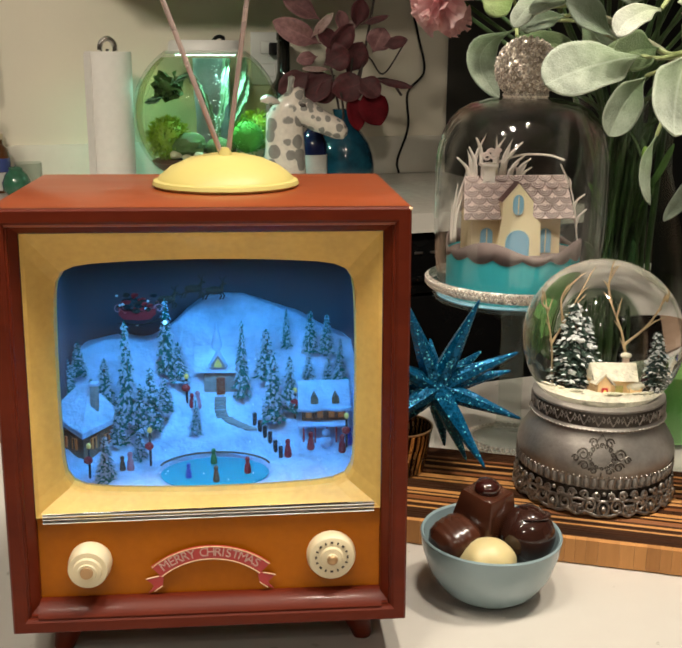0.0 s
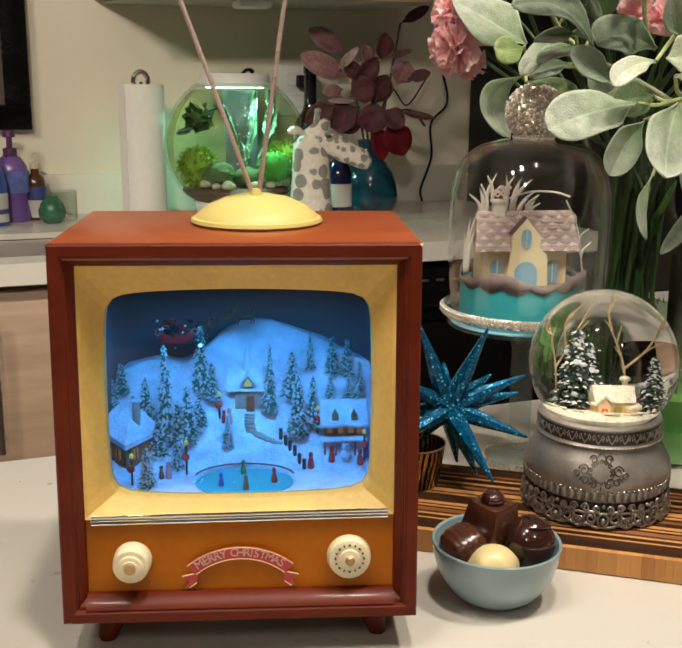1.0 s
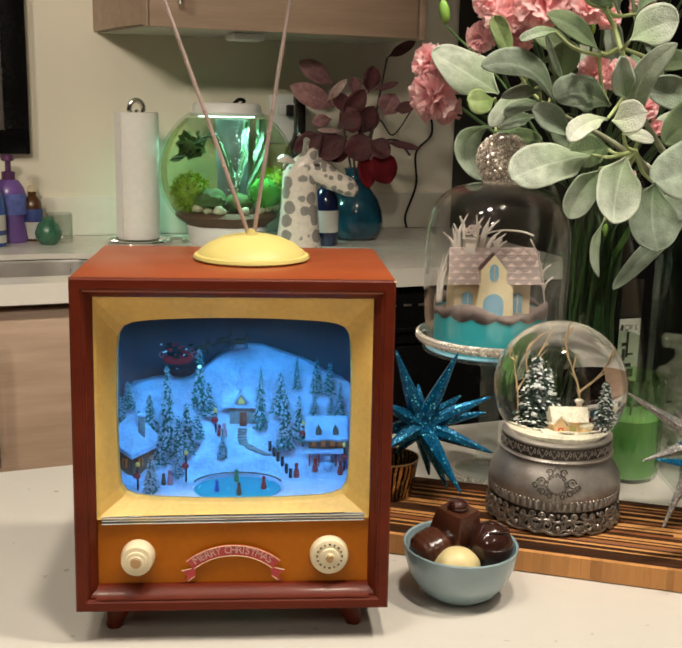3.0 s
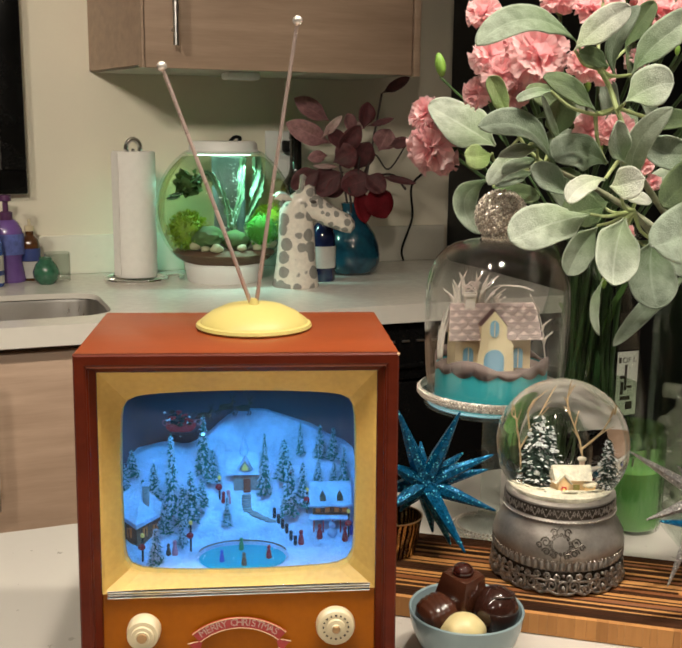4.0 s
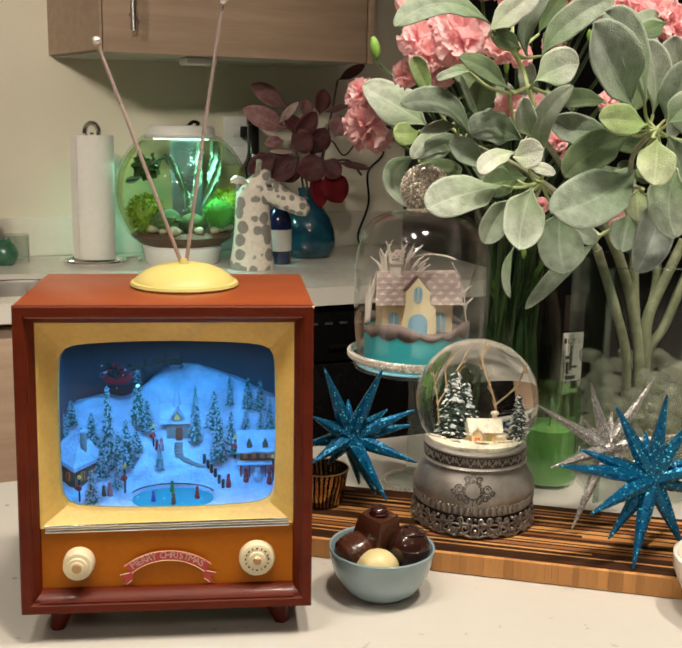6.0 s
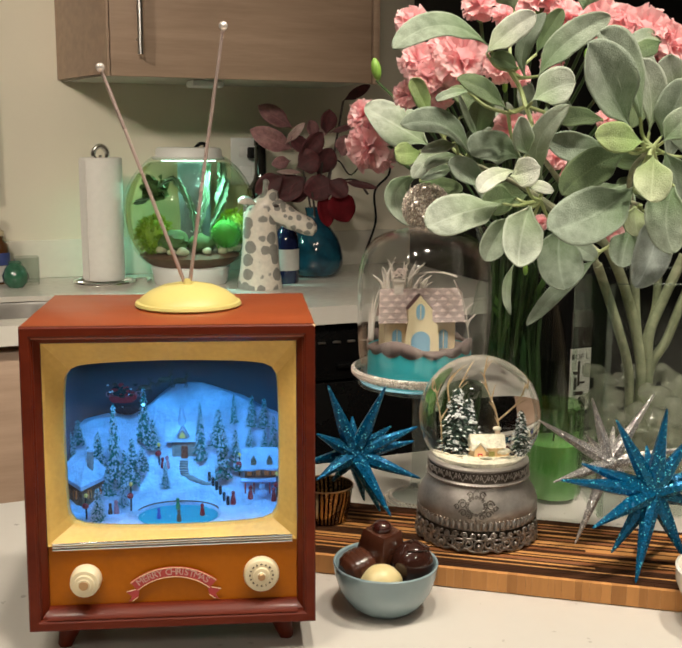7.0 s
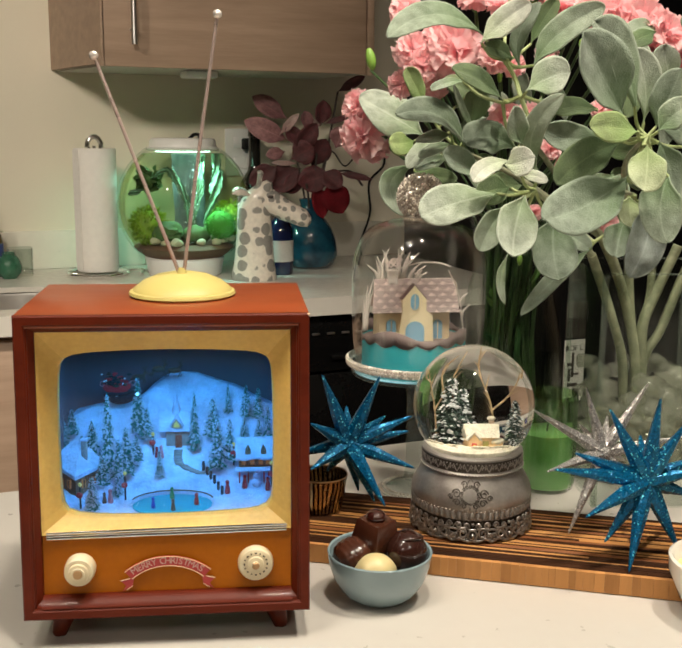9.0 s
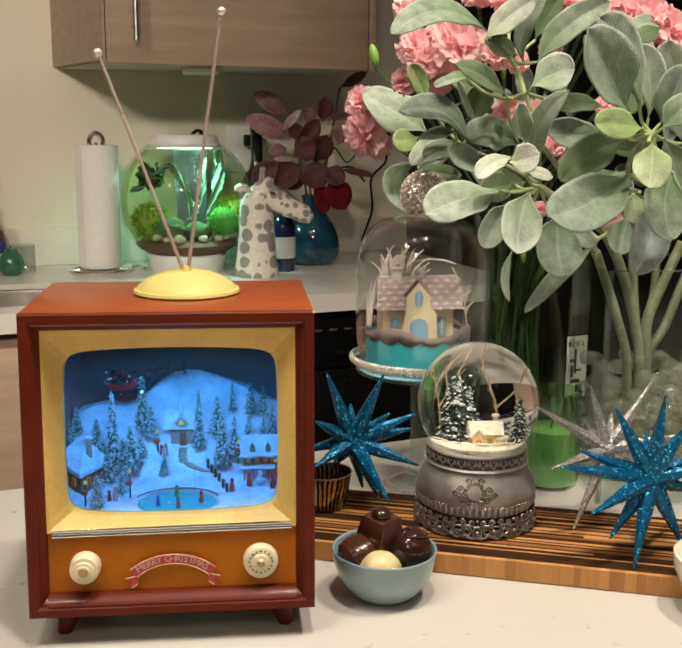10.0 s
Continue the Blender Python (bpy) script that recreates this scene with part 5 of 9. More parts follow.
def fir_mesh(seed, tiers, snow, mats=None, lumps=0.45):
    """Tiers of drooping twigs, each with snow on its outer upper side."""
    random.seed(seed)
    bm = bmesh.new()
    tube([(0, 0, 0), (0, 0, 0.9)], 0.06, 6, bm, mat=2)
    for k in range(tiers):
        z = 0.07 + 0.88 * k / tiers
        r = 0.5 * (1 - k / (tiers + 0.4)) ** 0.9 + 0.03
        n = max(5, int(12 * (1 - 0.55 * k / tiers)))
        for i in range(n):
            a = 2 * math.pi * (i + 0.5 * (k % 2)) / n + random.uniform(-0.2, 0.2)
            q = r * random.uniform(0.78, 1.12)
            d = Vector((math.cos(a), math.sin(a), 0))
            s = Vector((-d.y, d.x, 0))
            tip = d * q + Vector((0, 0, z - 0.035))
            root = Vector((0, 0, z + 1.0 / tiers))
            p0 = root
            mid = p0.lerp(tip, 0.6)
            v = [bm.verts.new(p0), bm.verts.new(mid + s * 0.26 * q + Vector((0, 0, -0.02))), bm.verts.new(tip), bm.verts.new(mid - s * 0.26 * q + Vector((0, 0, -0.02))), bm.verts.new(mid + Vector((0, 0, 0.02)))]
            for q4 in ((0, 1, 4), (1, 2, 4), (2, 3, 4), (3, 0, 4)):
                bm.faces.new([v[j] for j in q4]).material_index = 0
            if random.random() < lumps and k < tiers - 1:
                f2 = random.uniform(0.62, 0.98)
                sz = random.uniform(0.045, 0.085) * (1.1 - 0.5 * k / tiers)
                ball(sz, tuple(root.lerp(tip, f2) + s * random.uniform(-0.08, 0.08) * q + Vector((0, 0, 0.012))), (1.15, 1.15, 0.5), 1, bm, rough=0.7, freq=40, mat=1)
            # small ragged tufts along the branch, many of them white
            for _ in range(5):
                f1 = random.uniform(0.35, 1.0)
                c = root.lerp(tip, f1) + s * random.uniform(-0.2, 0.2) * q + Vector((0, 0, 0.012))
                e = d * random.uniform(0.05, 0.11) + s * random.uniform(-0.05, 0.05) + Vector((0, 0, random.uniform(-0.025, 0.01)))
                w = s * random.uniform(0.04, 0.075)
                h_ = Vector((0, 0, random.uniform(0.008, 0.02)))
                v = [bm.verts.new(p_) for p_ in (c - e * 0.5, c - w, c + e, c + w, c + h_)]
                mt = 1 if random.random() < snow else 0
                for q4 in ((0, 1, 4), (1, 2, 4), (2, 3, 4), (3, 0, 4)):
                    bm.faces.new([v[j] for j in q4]).material_index = mt
    return mesh_from("tree", bm, mats or [M_FIR, M_FIR_SNOW, M_TOY_BROWN], smooth=False)


TREES = [
    (-0.0709, 0.0926, 0.0188, 0.0108), (-0.0765, 0.0886, 0.0193, 0.0125), (-0.0560, 0.0829, 0.0298, 0.0136), (-0.0442, 0.0780, 0.0576, 0.0136),
    (-0.0322, 0.0773, 0.0335, 0.0148), (-0.0249, 0.0919, 0.0420, 0.0132), (-0.0188, 0.0903, 0.0220, 0.0120), (-0.0092, 0.0716, 0.0217, 0.0077),
    (0.0146, 0.0877, 0.0433, 0.0102), (0.0275, 0.0907, 0.0288, 0.0139), (0.0308, 0.0778, 0.0369, 0.0149), (0.0385, 0.0985, 0.0223, 0.0073),
    (0.0512, 0.0972, 0.0242, 0.0098), (0.0497, 0.0879, 0.0203, 0.0109), (0.0600, 0.0966, 0.0230, 0.0098), (0.0603, 0.0888, 0.0178, 0.0097),
    (0.0665, 0.0890, 0.0261, 0.0091), (0.0394, 0.0812, 0.0308, 0.0114), (-0.0508, 0.0377, 0.0242, 0.0118), (-0.0375, 0.0626, 0.0165, 0.0105),
    (-0.0479, 0.0727, 0.0222, 0.0123), (-0.0374, 0.0748, 0.0291, 0.0124), (-0.0631, 0.0825, 0.0193, 0.0119), (-0.0259, 0.0819, 0.0194, 0.0119),
]


def fir_trees(t):
    tones = [M_FIR, M_FROST, M_TOY_BROWN]
    kinds = [fir_mesh(3, 9, 0.62, tones, 0.7), fir_mesh(4, 8, 0.68, tones, 0.75), fir_mesh(6, 9, 0.97, tones, 0.7)]
    for i, (x, y, h, w) in enumerate(TREES):
        me = kinds[2] if i in (7, 13, 15, 18, 19) else kinds[i % 2]
        z = ground_height(x, y) - 0.001
        part("fir_tree", me, None, t, place=at_tv(x, y, z, i * 47, (w, w, h * 1.05)))


def peg(t, x, y, h, m, name="figurine", z=None):
    """A small painted figure as a plain peg."""
    zz = ground_height(x, y) if z is None else z
    b = lathe([(0, 0), (0.16, 0), (0.2, 0.1), (0.15, 0.5), (0.09, 0.68), (0.13, 0.76), (0.12, 0.92), (0, 1.0)], 12)
    part(name, mesh_from(name, b, [m]), None, t, place=at_tv(x, y, zz, 0, (h, h, h)))


def gable(x0, x1, y0, y1, z0, z1, bm=None, over=0.0):
    """A pitched roof with its ridge along x."""
    bm = bm or bmesh.new()
    ym = (y0 + y1) / 2
    v = [bm.verts.new(p) for p in ((x0 - over, y0 - over, z0), (x1 + over, y0 - over, z0), (x1 + over, y1 + over, z0), (x0 - over, y1 + over, z0), (x0 - over, ym, z1), (x1 + over, ym, z1))]
    for q in ((0, 1, 5, 4), (2, 3, 4, 5), (0, 4, 3), (1, 2, 5), (0, 3, 2, 1)):
        bm.faces.new([v[k] for k in q])
    return bm


def village(t):
    # stone chapel on the hill
    zc = 0.103
    ch = tv_part("chapel", box(-0.0055, 0.0130, 0.0885, 0.108, zc, zc + 0.0118, 0.0004), M_TOY_STONE, t, "grey stone chapel with a snowy roof")
    tv_part("roof", gable(-0.0105, 0.0166, 0.0865, 0.111, zc + 0.0112, zc + 0.0225), M_SNOW, ch)
    tv_part("dormer", gable_front(0.0020, 0.0062, 0.0868, 0.100, zc + 0.0138, zc + 0.0148, zc + 0.0205), M_TOY_STONE, ch)
    tv_part("dormer_snow", loft([[(0.0020 + sx * 0.0044, y, zc + 0.0144), (0.0020, y, zc + 0.0208), (0.0020, y, zc + 0.0216), (0.0020 + sx * 0.0051, y, zc + 0.0146)] for y in (0.0862, 0.100) for sx in (1,)]), M_SNOW, ch)
    tv_part("dormer_snow", loft([[(0.0020 - 0.0044, y, zc + 0.0144), (0.0020, y, zc + 0.0208), (0.0020, y, zc + 0.0216), (0.0020 - 0.0051, y, zc + 0.0146)] for y in (0.0862, 0.100)]), M_SNOW, ch)
    tv_part("window", gable_front(0.0020, 0.0030, 0.0861, 0.0870, zc + 0.0143, zc + 0.0158, zc + 0.0188), M_TOY_YELLOW, ch, "lit yellow window")
    tv_part("spire", lathe([(0.0034, zc + 0.019), (0.0026, zc + 0.025), (0.0012, zc + 0.031), (0, zc + 0.037)], 8, centre=(0.0012, 0.099, 0)), M_SNOW, ch)
    tv_part("door", box(0.0010, 0.0056, 0.0874, 0.0888, zc - 0.001, zc + 0.0082, 0.0003), M_TOY_DOOR, ch, "red-brown door")
    # path of flat stones winding down from the chapel
    pts = curve_points([(0.0030, 0.0872, 0), (0.0028, 0.0840, 0), (0.0045, 0.0805, 0), (0.0090, 0.0775, 0), (0.0140, 0.0752, 0), (0.0190, 0.0735, 0)], 9)
    for q in curve_path(pts):
        z = ground_height(q[0], q[1])
        part("step", mesh_from("step", box(-0.0030, 0.0030, -0.0011, 0.0011, 0, 0.0012, 0.0003), [M_TOY_STONE]), None, t, place=at_tv(q[0], q[1], z - 0.0004, random.uniform(-15, 15)))
    # fence
    for i in range(6):
        x, y = 0.0208 + 0.0026 * i, 0.0765 - 0.0028 * i
        tv_part("fence_post", tube([(x, y, ground_height(x, y) - 0.001), (x, y, ground_height(x, y) + 0.0054)], 0.0011, 6), M_TOY_DARK, t)
    # cottage by the front edge, one corner towards the viewer, its roof deep in snow
    def ring(pts, z):
        return [(x, y, z if z is not None else h) for x, y, h in pts]
    left, front, right, back = (-0.0830, 0.0720, 0.1000), (-0.0650, 0.0590, 0.0925), (-0.0465, 0.0760, 0.0968), (-0.0640, 0.0900, 0.1000)
    ridge = ((-0.0685, 0.0775, 0.1130), (-0.0630, 0.0770, 0.1128))
    foot = [(x * 0.82 - 0.065 * 0.18, y * 0.82 + 0.0745 * 0.18, 0) for x, y, _ in (left, front, right, back)]
    co = tv_part("cottage", loft([ring(foot, 0.0765), ring(foot, 0.0915)]), M_TOY_BROWN, t, "brown timber cottage with a deep snowy roof")
    bm = bmesh.new()
    top = [bm.verts.new(p) for p in (left, front, right, back, *ridge)]
    low = [bm.verts.new((p[0], p[1], p[2] - 0.0030)) for p in (left, front, right, back)]
    for q in ((0, 1, 5, 4), (1, 2, 5), (2, 3, 4, 5), (3, 0, 4)):
        bm.faces.new([top[k] for k in q])
    for k in range(4):
        bm.faces.new((low[k], low[(k + 1) % 4], top[(k + 1) % 4], top[k]))
    bm.faces.new(low)
    bmesh.ops.bevel(bm, geom=list(bm.edges), offset=0.0003, segments=1, affect="EDGES", profile=0.5)
    tv_part("roof", bm, M_SNOW, co, "thick snow-covered hipped roof", angle=12)
    tv_part("chimney", box(-0.0620, -0.0580, 0.070, 0.074, 0.100, 0.1135, 0.0004), M_TOY_STONE, co)
    tv_part("chimney_cap", box(-0.0624, -0.0576, 0.0696, 0.0744, 0.1136, 0.1150, 0.0003), M_SNOW, co)
    for f_, z0 in ((0.30, 0.0825), (0.68, 0.0825)):
        for (ax, ay, _), (bx, by, _) in ((foot[0], foot[1]), (foot[1], foot[2])):
            x, y = ax + (bx - ax) * f_, ay + (by - ay) * f_
            turn = math.degrees(math.atan2(by - ay, bx - ax))
            w_ = part("window", box(-0.0016, 0.0016, -0.0006, 0.0004, 0, 0.0058), M_TOY_WINDOW, co, "lit orange window", place=at_tv(x, y, z0, turn))
            part("glazing_bar", box(-0.0003, 0.0003, -0.0010, -0.0005, 0, 0.0058), M_TOY_DARK, w_)
    # two-storey inn
    inn = tv_part("inn", box(0.0455, 0.0685, 0.076, 0.093, 0.078, 0.098, 0.0004), M_TOY_BROWN, t, "two-storey inn with snowy roofs")
    tv_part("roof", gable(0.0435, 0.0705, 0.072, 0.096, 0.0985, 0.1100), M_SNOW, inn)
    tv_part("eaves_snow", tube(curve_points([(0.0433, 0.0720, 0.0983), (0.050, 0.0716, 0.0978), (0.057, 0.0720, 0.0986), (0.064, 0.0716, 0.0979), (0.0707, 0.0720, 0.0984)], 5), 0.0012, 8), M_SNOW, inn)
    tv_part("porch_roof", box(0.043, 0.070, 0.0685, 0.077, 0.0895, 0.0908, 0.0004), M_SNOW, inn)
    for x in (0.049, 0.055, 0.061, 0.066):
        tv_part("window", box(x - 0.0015, x + 0.0015, 0.0752, 0.0762, 0.0925, 0.0965), M_TOY_WINDOW, inn, "lit orange window")
        tv_part("porch_post", tube([(x - 0.003, 0.0695, 0.078), (x - 0.003, 0.0695, 0.0897)], 0.0005, 6), M_TOY_RED, inn)
    for x in (0.052, 0.063):
        tv_part("dormer", gable_front(x, 0.003, 0.0735, 0.084, 0.1005, 0.1030, 0.1058), M_TOY_BROWN, inn)
    # a tiny fairy light high in the tallest tree of the slope
    tv_part("fairy_light", ball(0.0011, (-0.0246, 0.0850, 0.1420), sub=2), M_FAIRY, t, "tiny glowing cyan fairy light")
    # lamp posts with red bows
    for x, y, h in ((-0.0595, 0.044, 0.0150), (-0.031, 0.053, 0.0175), (-0.0145, 0.0865, 0.0125), (0.042, 0.079, 0.0135), (0.068, 0.066, 0.0165)):
        z = ground_height(x, y)
        lp = tv_part("lamp_post", tube([(x, y, z - 0.001), (x, y, z + h)], 0.0006, 8), M_TOY_DARK, t, "toy street lamp with a red bow")
        tv_part("lantern", ball(0.0014, (x, y, z + h + 0.0012), (0.9, 0.9, 1.1), 2), M_TOY_YELLOW, lp)
        tv_part("bow", ball(0.0021, (x - 0.0004, y - 0.001, z + h * 0.62), (1.1, 0.5, 1.0), 2), M_TOY_RED, lp)
    for x, y, h, m in ((-0.0115, 0.0390, 0.0080, M_TOY_BLUE), (0.0000, 0.0560, 0.0085, M_TOY_GREEN), (0.0020, 0.0335, 0.0085, M_TOY_BROWN), (0.0170, 0.0430, 0.0088, M_TOY_RED)):
        peg(t, x, y, h, m, z=0.0766)
    for x, y, h, m in ((0.0375, 0.062, 0.0100, M_TOY_RED), (-0.0445, 0.050, 0.0078, M_TOY_BROWN), (-0.0405, 0.049, 0.0100, M_TOY_PINK), (-0.0088, 0.0845, 0.0098, M_TOY_PINK), (-0.0118, 0.0850, 0.0080, M_TOY_RED), (0.0495, 0.066, 0.0100, M_TOY_RED), (0.0655, 0.064, 0.0100, M_TOY_RED), (0.0695, 0.068, 0.0095, M_TOY_BLUE)):
        peg(t, x, y, h, m)
    sm = tv_part("snowman", ball(0.0034, (0.0575, 0.066, ground_height(0.0575, 0.066) + 0.003), sub=2), M_SNOW, t, "white toy snowman")
    tv_part("head", ball(0.0022, (0.0575, 0.066, ground_height(0.0575, 0.066) + 0.0078), sub=2), M_SNOW, sm)
    # flying sleigh and its team, at rest over the hill
    sx, sz = -0.0400, 0.1450
    sl = tv_part("toy_sleigh", loft([[(sx + x, 0.092 + y, sz + z + lift) for y, z in ((-0.003, 0.0022), (0.003, 0.0022), (0.002, -0.0024), (-0.002, -0.0024))] for x, lift in ((-0.0085, 0.0022), (-0.006, 0.0), (0.002, -0.0006), (0.0075, 0.0), (0.0105, 0.0026))]), M_TOY_RED, t, "small red flying sleigh with white curls", angle=50)
    tv_part("load", ball(0.0052, (sx - 0.001, 0.092, sz + 0.0050), (1.25, 0.7, 0.8), 2, rough=0.4, freq=300), M_TOY_DARK, sl)
    for s, ox in ((-1, 0.0125), (1, -0.0085)):
        tv_part("curl", tube([(sx + ox + p_[0] * 1.0, 0.0885, sz + 0.0035 + p_[2]) for p_ in scroll_line(0.0028, s)], 0.00026, 6), M_TOY_PINK, sl, "pale scroll")
    tv_part("runner", tube(curve_points([(sx - 0.0095, 0.0890, sz - 0.0040), (sx + 0.004, 0.0890, sz - 0.0048), (sx + 0.0125, 0.0890, sz - 0.0020), (sx + 0.0135, 0.0890, sz + 0.0010)], 5), 0.0003, 6), M_TOY_TEAM, sl)
    random.seed(77)
    for i in range(46):
        x, z = sx + random.gauss(0, 0.0045), sz + 0.0050 + random.gauss(0, 0.0026)
        m = (M_FIR_SNOW, M_TOY_DARK, M_TOY_RED, M_TOY_RED, M_TOY_TEAM)[i % 5]
        tv_part("parcel", ball(random.uniform(0.0007, 0.0017) if m is not M_FIR_SNOW else random.uniform(0.0004, 0.0009), (x, 0.0884 + random.uniform(0, 0.003), z), (1.3, 1, 1), 1, rough=0.4, freq=900), m, sl)
    team = tv_part("toy_team", tube(curve_points([(sx + 0.0125, 0.092, sz + 0.004), (-0.022, 0.092, 0.1535), (0.001, 0.092, 0.1590)], 6), 0.0003, 6), M_TOY_TEAM, t, "brown toy reindeer team")
    for x, z in ((-0.0240, 0.1525), (-0.0100, 0.1580), (0.0010, 0.1570)):
        tv_part("deer", ball(0.0029, (x, 0.0918, z), (1.7, 0.7, 0.75), 2), M_TOY_TEAM, team)
        tv_part("deer", tube([(x + 0.0030, 0.0918, z + 0.0004), (x + 0.0046, 0.0918, z + 0.0036), (x + 0.0064, 0.0918, z + 0.0032)], [0.0011, 0.0009, 0.0005], 7), M_TOY_TEAM, team)
        for k in (-1, 1):
            tv_part("antler", tube([(x + 0.0046, 0.0918, z + 0.0042), (x + 0.0038 + 0.001 * k, 0.0918, z + 0.0064), (x + 0.0048 + 0.0018 * k, 0.0918, z + 0.0076)], 0.00028, 5), M_TOY_TEAM, team)
        for dx in (-0.0036, -0.0026, 0.0024, 0.0034):
            tv_part("leg", tube([(x + dx, 0.0918, z - 0.0006), (x + dx * 1.5, 0.0918, z - 0.0030), (x + dx * 1.5 - 0.001, 0.0918, z - 0.0048)], 0.00042, 5), M_TOY_TEAM, team)


def scroll_line(r, flip):
    return [(flip * r * (1 - 0.06 * i) * math.cos(0.55 * i), 0, r * (1 - 0.06 * i) * math.sin(0.55 * i)) for i in range(13)]


def gable_front(x, w, y0, y1, z0, z1, z2):
    """A small dormer whose gable faces the viewer."""
    bm = bmesh.new()
    sec = [(x - w / 2 - 0.0004, z0), (x + w / 2 + 0.0004, z0), (x + w / 2 + 0.0004, z1), (x, z2), (x - w / 2 - 0.0004, z1)]
    return loft([[(a, y, c) for a, c in sec] for y in (y0, y1)], bm)


def curve_path(pts):
    out, last = [], None
    for q in pts:
        if last is None or (Vector(q) - Vector(last)).length > 0.0009:
            out.append(q)
            last = q
    return out


random.seed(11)
television()
# the blue light inside the case
lamp("village_light", "AREA", (0, 0.034, COUNTER_Z + 0.2005), (0, 0.038, COUNTER_Z), 0.32, (0.105, 0.52, 0.88), 0.13, 0.014).data.spread = radians(140)

# ---------- things beside the television ----------
BOARD = pose(0.0, 0.0, COUNTER_Z, 0, 0, -19.2)
M_SLAT_L = woodgrain("bamboo_light", (0.38, 0.165, 0.045), (0.56, 0.28, 0.09), 0.45, 5.0, (3, 40, 40), island=0.35, spec=0.3)
M_SLAT_M = woodgrain("bamboo_brown", (0.12, 0.036, 0.010), (0.27, 0.10, 0.030), 0.45, 5.0, (3, 40, 40), island=0.35, spec=0.3)
M_SLAT_D = woodgrain("bamboo_dark", (0.022, 0.009, 0.004), (0.055, 0.021, 0.009), 0.6, 5.0, (3, 40, 40), spec=0.08)
M_EDGE = woodgrain("bamboo_edge", (0.11, 0.032, 0.008), (0.56, 0.27, 0.09), 0.5, 5.0, (25, 25, 3), island=1.1, spec=0.25)


def chopping_board():
    """Bamboo strips, light and dark, with a front rail of short end blocks."""
    b = thing("chopping_board", label="striped light and dark bamboo board lying on the island", category="chopping board", matrix=BOARD)
    a0, a1, v0, v1, h = 0.035, 0.56, 0.1440, 0.2600, 0.0150
    part("core", box(a0 + 0.001, a1 - 0.001, v0 + 0.003, v1 - 0.001, 0.0006, h - 0.003), M_SLAT_D, b)
    random.seed(21)
    v = v0 + 0.004
    order = [M_SLAT_L, M_SLAT_D, M_SLAT_D, M_SLAT_M, M_SLAT_D, M_SLAT_L, M_SLAT_D, M_SLAT_D]
    i = 0
    while v < v1 - 0.002:
        w = min(random.uniform(0.0018, 0.0040), v1 - v)
        cut = random.uniform(a0 + 0.1, a1 - 0.1)
        for s0, s1 in ((a0, cut), (cut + 0.0003, a1)):
            part("slat", box(s0, s1, v, v + w - 0.00025, h - 0.0035, h + random.uniform(0, 0.0002), 0.00025, seg=1), order[(i + random.choice((0, 0, 0, 1))) % len(order)], b)
        i += 1
        v += w
    a = a0
    while a < a1:
        w = random.uniform(0.0045, 0.012)
        part("edge_block", box(a, min(a + w - 0.00012, a1), v0 - random.uniform(0, 0.0002), v0 + 0.004, 0.0008, h + 0.0002), M_EDGE, b)
        a += w


chopping_board()
BOARD_Z = COUNTER_Z + 0.0153

M_BOWL = surf("grey_blue_glaze", (0.235, 0.32, 0.345), 0.22, var=0.05, scale=40, bump=0.03, bscale=200, coat=0.3)
M_CHOC = surf("milk_chocolate", (0.058, 0.019, 0.010), 0.22, var=0.2, scale=60, bump=0.06, bscale=220, coat=0.15)
M_CHOC_DARK = surf("dark_chocolate", (0.028, 0.010, 0.007), 0.13, var=0.2, scale=60, bump=0.05, bscale=200, coat=0.3)
M_CHOC_WHITE = surf("white_chocolate", (0.56, 0.47, 0.24), 0.42, var=0.08, scale=50, bump=0.08, bscale=160, sub=0.15)


